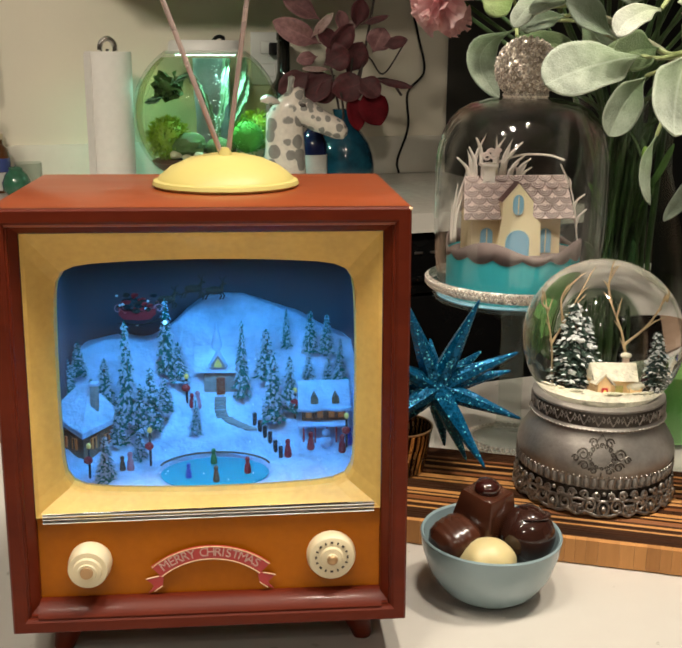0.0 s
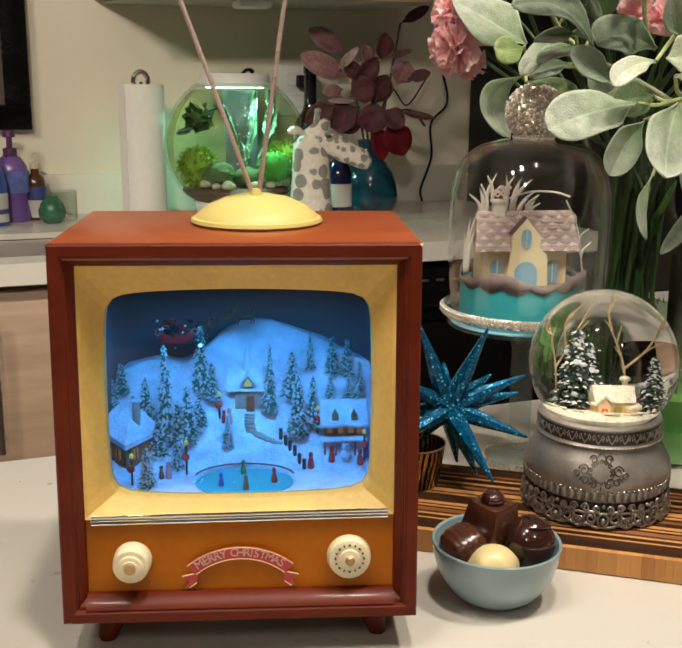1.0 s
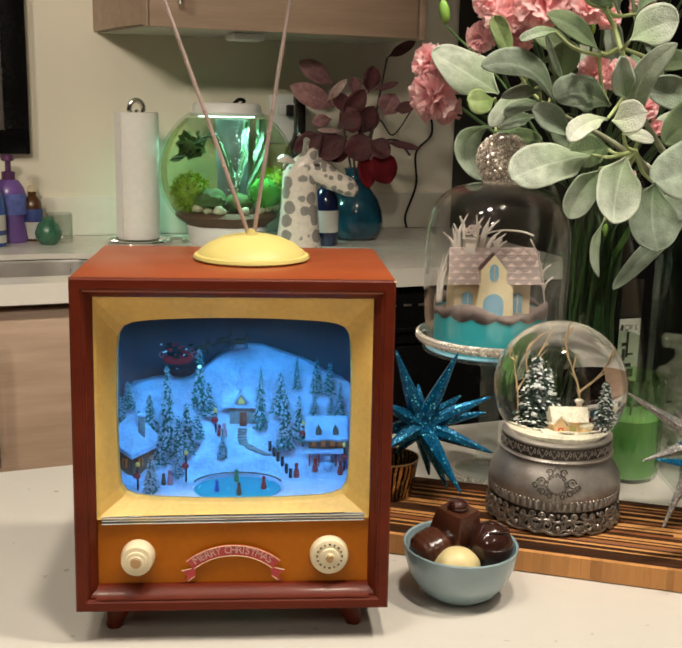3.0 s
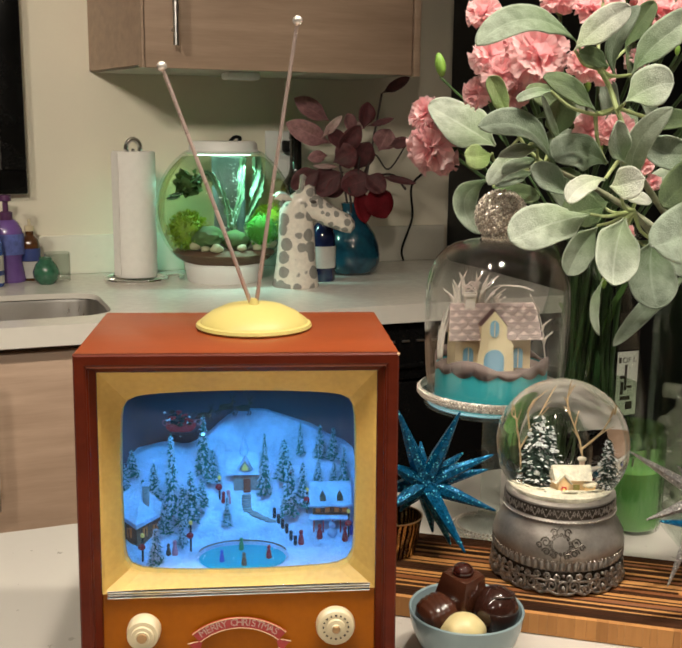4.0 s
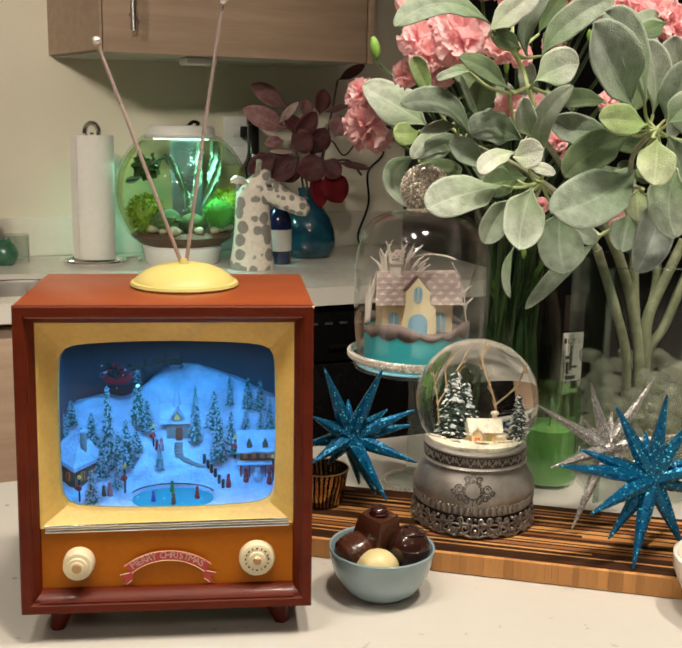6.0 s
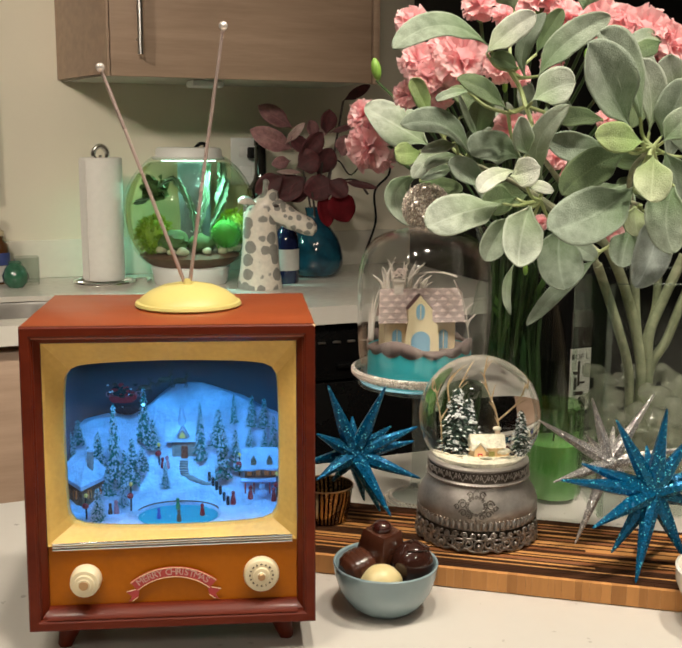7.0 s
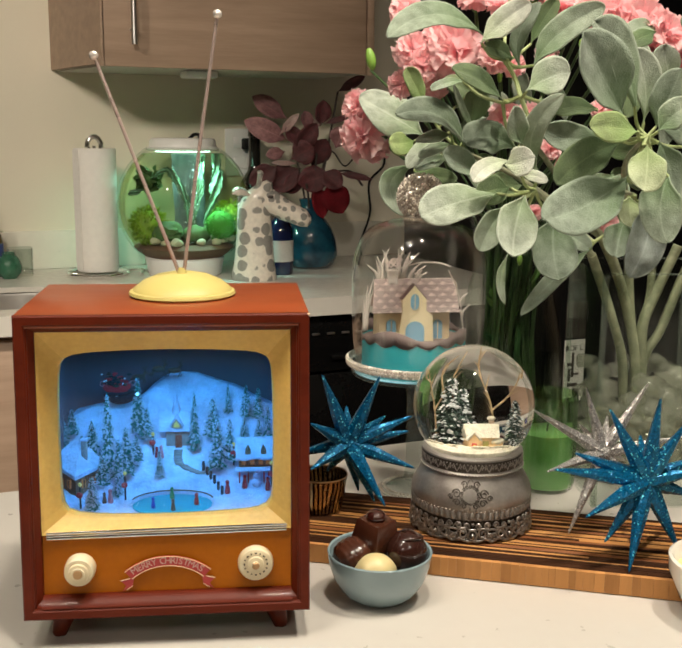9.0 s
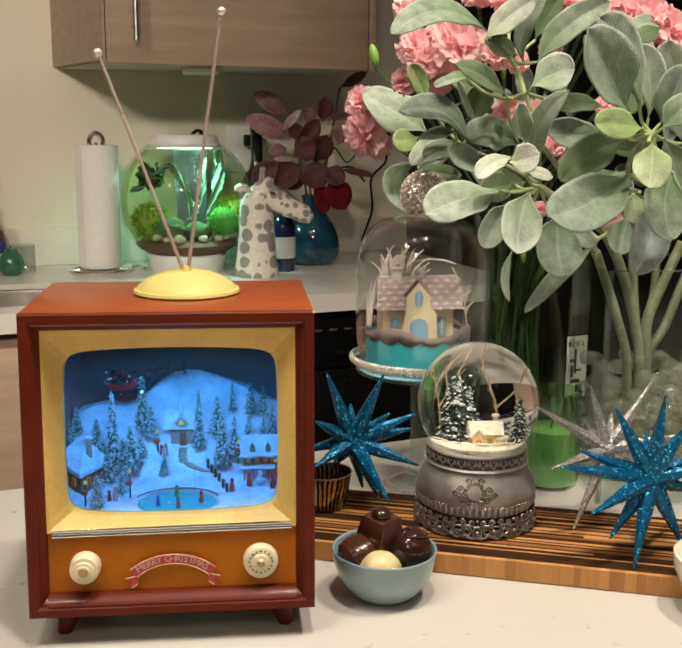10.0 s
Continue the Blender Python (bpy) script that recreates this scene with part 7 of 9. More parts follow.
def flat(points, y0, y1, bm=None):
    """A card cut to an outline in x and z, with thickness."""
    bm = bm or bmesh.new()
    f = bm.faces.new([bm.verts.new((x, y0, z)) for x, z in points])
    ext = bmesh.ops.extrude_face_region(bm, geom=[f])
    for v in [g for g in ext["geom"] if isinstance(g, bmesh.types.BMVert)]:
        v.co.y = y1
    return bm


def arch(x, w, z0, z1, n=10):
    r = w / 2
    return [(x - r, z0), (x + r, z0)] + [(x + r * math.cos(math.pi * i / n), z1 - r + r * math.sin(math.pi * i / n)) for i in range(n + 1)]


def paper_house():
    h = thing("paper_house", label="cut-card house with a scalloped roof under the dome", category="paper model", matrix=STAND @ pose(-0.0045, -0.004, 0.1245, 0, 0, 3) @ Matrix.Diagonal((1.035, 1, 1, 1)))
    # turquoise drum with a wavy rim and taupe ground
    part("blue_mat", lathe([(0.050, -0.0093), (0.050, -0.0086), (0, -0.0086)], 72), M_CARD_BLUE, h, "pale blue card mat")
    part("drum", lathe([(0.044, -0.0084), (0.044, 0.0225), (0.0436, 0.0225), (0.0436, -0.0084)], 96), M_CARD_TURQ, h, "turquoise card drum")
    wave = bmesh.new()
    lo, hi = [], []
    for i in range(241):
        a = 2 * math.pi * i / 240
        lo.append(wave.verts.new((0.0446 * math.cos(a), 0.0446 * math.sin(a), 0.0225 - 0.0035 * abs(math.sin(a * 7.5 + 0.4)))))
        hi.append(wave.verts.new((0.0446 * math.cos(a), 0.0446 * math.sin(a), 0.0292 - 0.0046 * math.cos(4 * (a + math.radians(83))))))
    for i in range(240):
        wave.faces.new((lo[i], lo[i + 1], hi[i + 1], hi[i]))
    ob = part("bank", wave, M_CARD_GREY, h, "wavy taupe card bank")
    so = ob.modifiers.new("thick", "SOLIDIFY")
    so.thickness = 0.0006
    part("ground", lathe([(0.0435, 0.0215), (0, 0.0222)], 64), M_CARD_GREY, h)
    # kraft walls, cream porch, scalloped roof
    part("walls", box(-0.0325, 0.0275, -0.013, 0.014, 0.021, 0.050), M_CARD_KRAFT, h)
    porch = [(-0.0185, 0.0215), (0.0120, 0.0215), (0.0110, 0.0440), (0.0055, 0.0490), (0.0055, 0.0585), (-0.0045, 0.0705), (-0.0145, 0.0585), (-0.0145, 0.0500)]
    part("porch_front", flat(porch, -0.0215, -0.0205), M_CARD_CREAM, h, "cream card gable front")
    part("porch_side", box(-0.0142, -0.0137, -0.0204, -0.010, 0.022, 0.0575), M_CARD_KRAFT, h)
    part("porch_side", box(0.0046, 0.0051, -0.0204, -0.010, 0.022, 0.0575), M_CARD_KRAFT, h)
    for s in (-1, 1):
        e = [(-0.0045 + s * 0.0104, 0.0583), (-0.0045, 0.0708), (-0.0045, 0.0713), (-0.0045 + s * 0.0108, 0.0584)]
        part("porch_roof", flat(e, -0.0212, -0.012), M_CARD_PLUM, h)
    part("porch_door", flat(arch(-0.0040, 0.0160, 0.0220, 0.0395), -0.0222, -0.0216), M_CARD_BLUE, h, "blue arched door")
    oval = [(-0.0045 + 0.0036 * math.cos(q), 0.0563 + 0.0068 * math.copysign(abs(math.sin(q)) ** 0.7, math.sin(q))) for q in [2 * math.pi * i / 24 for i in range(24)]]
    part("gable_window", flat(oval, -0.0222, -0.0216), M_CARD_BLUE, h, "blue arched window")
    part("glazing_bar", flat([(-0.0048, 0.0505), (-0.0042, 0.0505), (-0.0042, 0.0620), (-0.0048, 0.0620)], -0.0227, -0.0222), M_CARD_CREAM, h)
    for x, z0, z1 in ((-0.0225, 0.0260, 0.0400), (0.0172, 0.0225, 0.0390)):
        part("side_window", flat(arch(x, 0.0080, z0, z1), -0.0142, -0.0132), M_CARD_BLUE, h, "blue arched window")
        part("glazing_bar", flat([(x - 0.0003, z0), (x + 0.0003, z0), (x + 0.0003, z1 - 0.0005), (x - 0.0003, z1 - 0.0005)], -0.0148, -0.0142), M_CARD_CREAM, h)
    # roof: one sheet, wider at the eaves, with rows of hanging scallops
    p0, p1 = Vector((0, -0.0185, 0.0465)), Vector((0, 0.0, 0.0735))
    sl = p1 - p0
    nrm = Vector((0, -sl.z, sl.y)).normalized()
    b = bmesh.new()
    b.faces.new([b.verts.new(p) for p in (p0 + Vector((-0.039, 0, 0)), p0 + Vector((0.035, 0, 0)), p1 + Vector((0.0338, 0, 0)), p1 + Vector((-0.0348, 0, 0)))])
    e = bmesh.ops.extrude_face_region(b, geom=list(b.faces))
    for q in [g for g in e["geom"] if isinstance(g, bmesh.types.BMVert)]:
        q.co -= nrm * 0.0008
    rf = part("roof", b, M_CARD_PINK, h, "rose card roof with plum scallop lines")
    arcs, scales = bmesh.new(), bmesh.new()
    step, rows_n = 0.0098, 6
    for r in range(rows_n):
        base = p0 + sl * ((r + 0.85) / rows_n)
        f0 = (r + 0.5) / rows_n
        x0, x1 = -0.039 + 0.0042 * f0, 0.035 - 0.0012 * f0
        x = x0 + (0.5 * step if r % 2 else 0.0)
        while x < x1 + 0.001:
            up = nrm * (0.0002 + 0.0002 * r)
            clamp = [min(max(x + 0.0050 * math.cos(math.pi * k / 12), x0), x1) for k in range(13)]
            disc = [scales.verts.new(Vector((px, 0, 0)) + base - sl.normalized() * 0.0049 * math.sin(math.pi * k / 12) + up) for k, px in enumerate(clamp)]
            if clamp[0] - clamp[-1] > 0.001:
                scales.faces.new(disc)
            for ra, rb in ((0.0050, 0.0043), (0.0035, 0.0028), (0.0020, 0.0013)):
                ring = []
                for k in range(13):
                    a = math.pi * k / 12
                    for rad in (ra, rb):
                        px = min(max(x + rad * math.cos(a), x0), x1)
                        ring.append(arcs.verts.new(Vector((px, 0, 0)) + base - sl.normalized() * rad * math.sin(a) * 0.98 + up + nrm * 0.00008))
                for k in range(12):
                    q4 = (ring[2 * k], ring[2 * k + 1], ring[2 * k + 3], ring[2 * k + 2])
                    if (q4[0].co - q4[2].co).length > 0.0002:
                        arcs.faces.new(q4)
            x += step
    part("scale_layer", scales, M_CARD_PINK, rf, smooth=False)
    part("scallop_line", arcs, M_CARD_PLUM, rf, "plum scallop lines", smooth=False)
    part("roof_back", loft([[(x, 0.0002, 0.0735), (x, 0.019, 0.0465), (x, 0.0184, 0.0465), (x, -0.0004, 0.0727)] for x in (-0.0345, 0.0335)]), M_CARD_PINK, h)
    ch = part("chimney", box(-0.0235, -0.0155, -0.004, 0.003, 0.0670, 0.0800), M_CARD_WHITE, h, "white card chimney pot")
    part("chimney_lip", box(-0.0248, -0.0142, -0.0052, 0.0042, 0.0800, 0.0818), M_CARD_WHITE, ch)
    # paper foliage
    random.seed(17)

    def frond(x, z, hgt, lean, y=0.002, wid=0.0016):
        """One cut-paper blade that bends outwards to a point."""
        pts = curve_points([(x, y, z), (x + lean * 0.25, y - 0.001, z + hgt * 0.55), (x + lean, y - 0.003, z + hgt)], 6)
        b = bmesh.new()
        prev = None
        for i, q in enumerate(pts):
            f1 = i / (len(pts) - 1)
            w = wid * (0.55 + 1.3 * f1 * (1 - f1)) * (1 - f1 ** 3) + 0.0001
            cur = [b.verts.new((q.x - w, q.y, q.z)), b.verts.new((q.x, q.y - 0.0005, q.z)), b.verts.new((q.x + w, q.y, q.z))]
            if prev:
                for k in range(2):
                    b.faces.new((prev[k], prev[k + 1], cur[k + 1], cur[k]))
            prev = cur
        ob = part("paper_frond", b, M_CARD_WHITE, h, "white paper frond")
        so = ob.modifiers.new("thick", "SOLIDIFY")
        so.thickness = 0.0004
    for x, z, hg, ln in ((-0.0090, 0.074, 0.022, 0.012), (0.0010, 0.073, 0.012, 0.008), (-0.029, 0.071, 0.030, 0.007), (-0.030, 0.071, 0.020, -0.004), (-0.031, 0.070, 0.016, -0.010), (-0.027, 0.071, 0.022, -0.006), (-0.010, 0.072, 0.026, 0.006), (-0.011, 0.072, 0.018, 0.010), (-0.008, 0.072, 0.022, 0.003), (-0.004, 0.072, 0.016, 0.010), (-0.005, 0.072, 0.010, 0.006), (0.003, 0.072, 0.009, 0.003), (0.004, 0.072, 0.007, 0.006), (0.002, 0.072, 0.007, -0.003), (-0.0235, 0.081, 0.018, -0.005), (-0.0150, 0.081, 0.018, 0.006), (-0.013, 0.072, 0.028, -0.002)):
        frond(x, z, hg, ln)
    for x, hg, ln in ((-0.0445, 0.040, 0.002), (-0.0435, 0.047, 0.006), (-0.0425, 0.034, 0.004), (-0.0450, 0.028, -0.001)):
        frond(x, 0.030, hg, ln, -0.010, 0.0013)
    for i, (x, z, r) in enumerate(((-0.0222, 0.0865, 0.0030), (-0.0168, 0.0868, 0.0031), (-0.0195, 0.0890, 0.0032), (-0.0150, 0.0900, 0.0025))):
        pts = [(x + q[0], -0.005, z + q[2]) for q in scroll(0, 0, r, 1.4, 0, 1 if i else -1)]
        part("paper_curl", tube(pts, 0.0008, 6), M_CARD_PINK, h, "pink paper curl")
    part("paper_vine", tube(curve_points([(-0.012, 0.004, 0.082), (0.004, 0.002, 0.087), (0.020, -0.002, 0.087), (0.030, -0.006, 0.084)], 6), 0.0008, 6), M_CARD_WHITE, h, "thin white paper vine")
    part("paper_vine", tube(curve_points([(0.026, -0.010, 0.082), (0.033, -0.010, 0.068), (0.037, -0.012, 0.052), (0.0385, -0.012, 0.040), (0.040, -0.012, 0.030)], 6), 0.0005, 6), M_CARD_WHITE, h, "thin white paper vine")
    for x, z, hg, ln in ((0.0335, 0.066, 0.008, -0.003), (0.0365, 0.052, 0.010, 0.006), (0.0380, 0.042, 0.007, -0.004), (0.0385, 0.040, 0.012, 0.006)):
        frond(x, z, hg, ln, -0.011, 0.0009)


paper_house()

# ---------- spiky stars ----------
M_TEAL_GLITTER = glitter("teal_glitter", (0.0, 0.100, 0.235), (0.15, 0.75, 0.95), 1000, 0.5, 0.955, 0.5)
M_SILVER_GLITTER = glitter("silver_glitter", (0.31, 0.30, 0.29), (0.95, 0.92, 0.88), 1500, 0.6, 0.9)


def spike_star(place, m, label, spikes, core, width):
    s = thing("starburst_ornament", place, 0, label, "ornament", "starburst ornaments")
    part("core", ball(core, sub=2), m, s)
    for d, ln in spikes:
        v = Vector(d).normalized()
        q = v.orthogonal().normalized()
        p = v.cross(q)
        bm = bmesh.new()
        n = 7
        a = [bm.verts.new(v * core * 0.5 + (q * math.cos(2 * math.pi * i / n) + p * math.sin(2 * math.pi * i / n)) * width) for i in range(n)]
        b = [bm.verts.new(v * ln * 0.42 + (q * math.cos(2 * math.pi * i / n) + p * math.sin(2 * math.pi * i / n)) * width * 0.74) for i in range(n)]
        c = [bm.verts.new(v * ln * 0.97 + (q * math.cos(2 * math.pi * i / n) + p * math.sin(2 * math.pi * i / n)) * width * 0.13) for i in range(n)]
        t = bm.verts.new(v * ln)
        for i in range(n):
            j = (i + 1) % n
            bm.faces.new((a[i], a[j], b[j], b[i]))
            bm.faces.new((b[i], b[j], c[j], c[i]))
            bm.faces.new((c[i], c[j], t))
        part("spike", bm, m, s, smooth=False)
    return s


spike_star((0.1348, 0.1800, 0.9946), M_TEAL_GLITTER, "teal glitter starburst ornament standing by the cup", [
    ((-0.0232, -0.0120, 0.0608), 0.0662), ((0.0232, -0.0120, 0.0589), 0.0644), ((0.0331, 0.0200, 0.0166), 0.0421), ((0.0511, -0.0040, 0.0227), 0.0561), ((0.0514, 0.0120, 0.0054), 0.0530), ((0.0531, -0.0120, -0.0189), 0.0576), ((0.0260, -0.0340, -0.0423), 0.0601), ((0.0227, 0.0040, -0.0529), 0.0577), ((0.0111, 0.0200, -0.0486), 0.0537), ((-0.0321, -0.0120, 0.0208), 0.0401), ((-0.0327, -0.0200, -0.0151), 0.0412), ((-0.0163, 0.0150, -0.0288), 0.0363), ((-0.0383, 0.0100, -0.0096), 0.0407), ((0.0019, 0.0350, 0.0214), 0.0411), ((0.0198, 0.0400, -0.0346), 0.0565)], 0.0088, 0.0072)
spike_star((0.3416, 0.0720, 0.9952), M_TEAL_GLITTER, "teal glitter starburst ornament standing on the board", [
    ((-0.0335, -0.0060, 0.0566), 0.0661), ((0.0030, -0.0080, 0.0644), 0.0650), ((0.0228, -0.0100, 0.0462), 0.0525), ((-0.0566, -0.0040, 0.0237), 0.0615), ((-0.0747, -0.0140, 0.0153), 0.0775), ((-0.0548, -0.0280, -0.0156), 0.0635), ((-0.0299, -0.0020, -0.0463), 0.0551), ((-0.0198, -0.0260, -0.0590), 0.0676), ((0.0248, -0.0100, -0.0524), 0.0588), ((0.0324, -0.0120, 0.0099), 0.0360), ((0.0408, 0.0040, 0.0158), 0.0439), ((0.0404, 0.0060, -0.0152), 0.0436), ((0.0099, 0.0400, 0.0222), 0.0468), ((0.0370, 0.0450, 0.0130), 0.0597), ((0.0354, 0.0400, -0.0456), 0.0702), ((0.0013, 0.0450, -0.0320), 0.0553)], 0.0088, 0.0072)
spike_star((0.3269, 0.1220, 1.0008), M_SILVER_GLITTER, "silver glitter starburst ornament leaning behind the teal one", [
    ((-0.0592, -0.0040, 0.0367), 0.0697), ((-0.0509, -0.0200, -0.0078), 0.0552), ((-0.0294, -0.0140, -0.0608), 0.0689), ((-0.0153, 0.0040, 0.0514), 0.0538), ((0.0357, 0.0060, 0.0534), 0.0645), ((0.0631, -0.0040, 0.0123), 0.0644), ((0.0064, 0.0120, 0.0261), 0.0295), ((-0.0096, 0.0300, 0.0141), 0.0345), ((0.0315, -0.0100, -0.0363), 0.0492), ((0.0383, 0.0450, -0.0232), 0.0635), ((0.0226, 0.0300, 0.0188), 0.0420)], 0.0075, 0.0054)


def striped_gold():
    """Polished gold with wavy dark stripes that run down the wall of the cup."""
    m = surf("striped_gold", (0.56, 0.42, 0.24), 0.24, 1.0, var=0.15, scale=60, bump=0.0)
    n, l = m.node_tree.nodes, m.node_tree.links
    p = n["Principled BSDF"]
    base = p.inputs["Base Color"].links[0].from_socket
    tc = n.new("ShaderNodeTexCoord")
    sep = n.new("ShaderNodeSeparateXYZ")
    l.new(tc.outputs["Object"], sep.inputs[0])

    def maths(op, a, b, c=None):
        q = n.new("ShaderNodeMath")
        q.operation = op
        for k, val in enumerate((a, b, c)):
            if val is None:
                continue
            if isinstance(val, float):
                q.inputs[k].default_value = val
            else:
                l.new(val, q.inputs[k])
        return q.outputs[0]
    ang = maths("ARCTAN2", sep.outputs[1], sep.outputs[0])
    ns = n.new("ShaderNodeTexNoise")
    ns.inputs["Scale"].default_value, ns.inputs["Detail"].default_value = 70.0, 1.0
    l.new(tc.outputs["Object"], ns.inputs["Vector"])
    bend = maths("MULTIPLY_ADD", sep.outputs[2], -95.0, maths("MULTIPLY", ns.outputs[0], 6.0))
    wave = maths("SINE", maths("MULTIPLY_ADD", ang, 34.0, bend), 0.0)
    r = n.new("ShaderNodeMapRange")
    r.inputs["From Min"].default_value, r.inputs["From Max"].default_value = -0.25, 0.05
    l.new(wave, r.inputs["Value"])
    mx = n.new("ShaderNodeMixRGB")
    l.new(r.outputs[0], mx.inputs[0])
    mx.inputs[1].default_value = (0.018, 0.010, 0.006, 1)
    l.new(base, mx.inputs[2])
    l.new(mx.outputs[0], p.inputs["Base Color"])
    return m


def gold_cup():
    c = thing("striped_cup", (0.1130, 0.1900, BOARD_Z), 0, "gold metal cup with wavy dark stripes on the board", "cup")
    part("body", lathe([(0, 0.0), (0.0160, 0.0), (0.0172, 0.0010), (0.0196, 0.012), (0.0222, 0.0300), (0.0218, 0.0303), (0.0190, 0.012), (0.0166, 0.0016), (0, 0.0014)], 64), striped_gold(), c, angle=30)
    part("rim", lathe([(0.0216, 0.0298), (0.0225, 0.0298), (0.0226, 0.0306), (0.0216, 0.0306), (0.0216, 0.0298)], 64), M_KNOB_DARK, c, "thin worn brass rim")


gold_cup()

# ---------- candle, white bowl, vases ----------
M_CANDLE = surf("green_wax", (0.22, 0.37, 0.18), 0.45, var=0.06, scale=30, bump=0.03, sub=0.25)
M_JAR = clear("green_jar_glass", (0.76, 0.93, 0.70), 0.04, 3.0)


def candle_jar():
    c = thing("candle_jar", (0.3290, 0.268, COUNTER_Z), 0, "ribbed green glass jar with a pale green candle", "candle")
    n = 26
    secs = []
    for r, z, rib in ((0.022, 0.0, 0), (0.0255, 0.002, 0), (0.0264, 0.010, 0.03), (0.0264, 0.086, 0.03), (0.0255, 0.0905, 0), (0.0245, 0.0905, 0), (0.0247, 0.060, 0), (0.0247, 0.006, 0)):
        secs.append([(r * (1 + rib * math.cos(n * a)) * math.cos(a), r * (1 + rib * math.cos(n * a)) * math.sin(a), z) for a in [2 * math.pi * i / (n * 4) for i in range(n * 4)]])
    j = part("jar", loft(secs, caps=False), M_JAR, c, "ribbed green glass", angle=60)
    j.visible_shadow = False
    part("wax", lathe([(0, 0.004), (0.0238, 0.004), (0.0240, 0.054), (0.0225, 0.0548), (0.006, 0.0535), (0, 0.0535)], 48), M_CANDLE, c, "pale green wax")
    part("wick", tube([(0, 0, 0.053), (0.0005, 0, 0.059), (0.001, 0, 0.061)], 0.0007, 6), M_INK, c)


candle_jar()


def white_bowl():
    b = thing("white_bowl", (0.3790, 0.0080, COUNTER_Z), 0, "small white ceramic bowl with pale dip", "bowl")
    part("body", lathe([(0, 0.0003), (0.021, 0), (0.024, 0.002), (0.034, 0.012), (0.0415, 0.030), (0.0422, 0.040), (0.0405, 0.0412), (0.0385, 0.039), (0.036, 0.027), (0.026, 0.010), (0, 0.006)], 64), surf("white_glaze", (0.72, 0.69, 0.63), 0.2, var=0.03, bump=0.02, coat=0.3), b)
    part("filling", lathe([(0, 0.031), (0.025, 0.031), (0.0368, 0.030), (0.0365, 0.0295), (0, 0.029)], 48), surf("pale_dip", (0.55, 0.50, 0.22), 0.4, var=0.15, scale=90, bump=0.3), b)


white_bowl()
M_VASE = clear("vase_glass", (0.94, 0.965, 0.945), 0.02, 0.5)
M_WATER = clear("vase_water", (0.80, 0.87, 0.78), 0.03, 0.5, 1.33)
M_GEL = surf("glass_nugget", (0.22, 0.225, 0.18), 0.12, var=0.2, scale=120, bump=0.1, coat=0.6)
half_clear(M_GEL, (0.95, 0.97, 0.92), 0.62)
M_GLASS_EDGE = surf("glass_edge", (0.24, 0.28, 0.24), 0.1, bump=0.0, coat=0.6)
half_clear(M_GLASS_EDGE, (0.93, 0.97, 0.93), 0.84)
M_PALE_STEM = surf("pale_stem", (0.16, 0.185, 0.10), 0.6, var=0.25, scale=60, bump=0.4, bscale=300, second=(0.36, 0.38, 0.25))
M_GREEN_STEM = surf("green_stem", (0.045, 0.095, 0.028), 0.5, var=0.45, scale=60, bump=0.2)


def round_vase():
    v = thing("round_vase", (0.318, 0.372, COUNTER_Z), 0, "tall clear glass vase with water, holding carnations", "vase")
    prof = [(0.0, 0.003), (0.040, 0.0), (0.043, 0.002), (0.056, 0.05), (0.0575, 0.09), (0.048, 0.145), (0.037, 0.19), (0.036, 0.215), (0.044, 0.245)]
    prof2 = [(r - 0.002 if r > 0.003 else r, z + 0.003) for r, z in prof]
    a = part("wall", lathe(prof, 72), M_VASE, v)
    b = part("inner_wall", lathe(prof2, 72), M_VASE, v)
    w = part("water", lathe([(0, 0.006), (0.040, 0.006), (0.053, 0.05), (0.0545, 0.09), (0.0535, 0.10), (0, 0.10)], 56), M_WATER, v, "clear water")
    for ob in (a, b, w):
        ob.visible_shadow = False


round_vase()
VASE_SQ = pose(0.4135, 0.262, COUNTER_Z, 0, 0, -4)


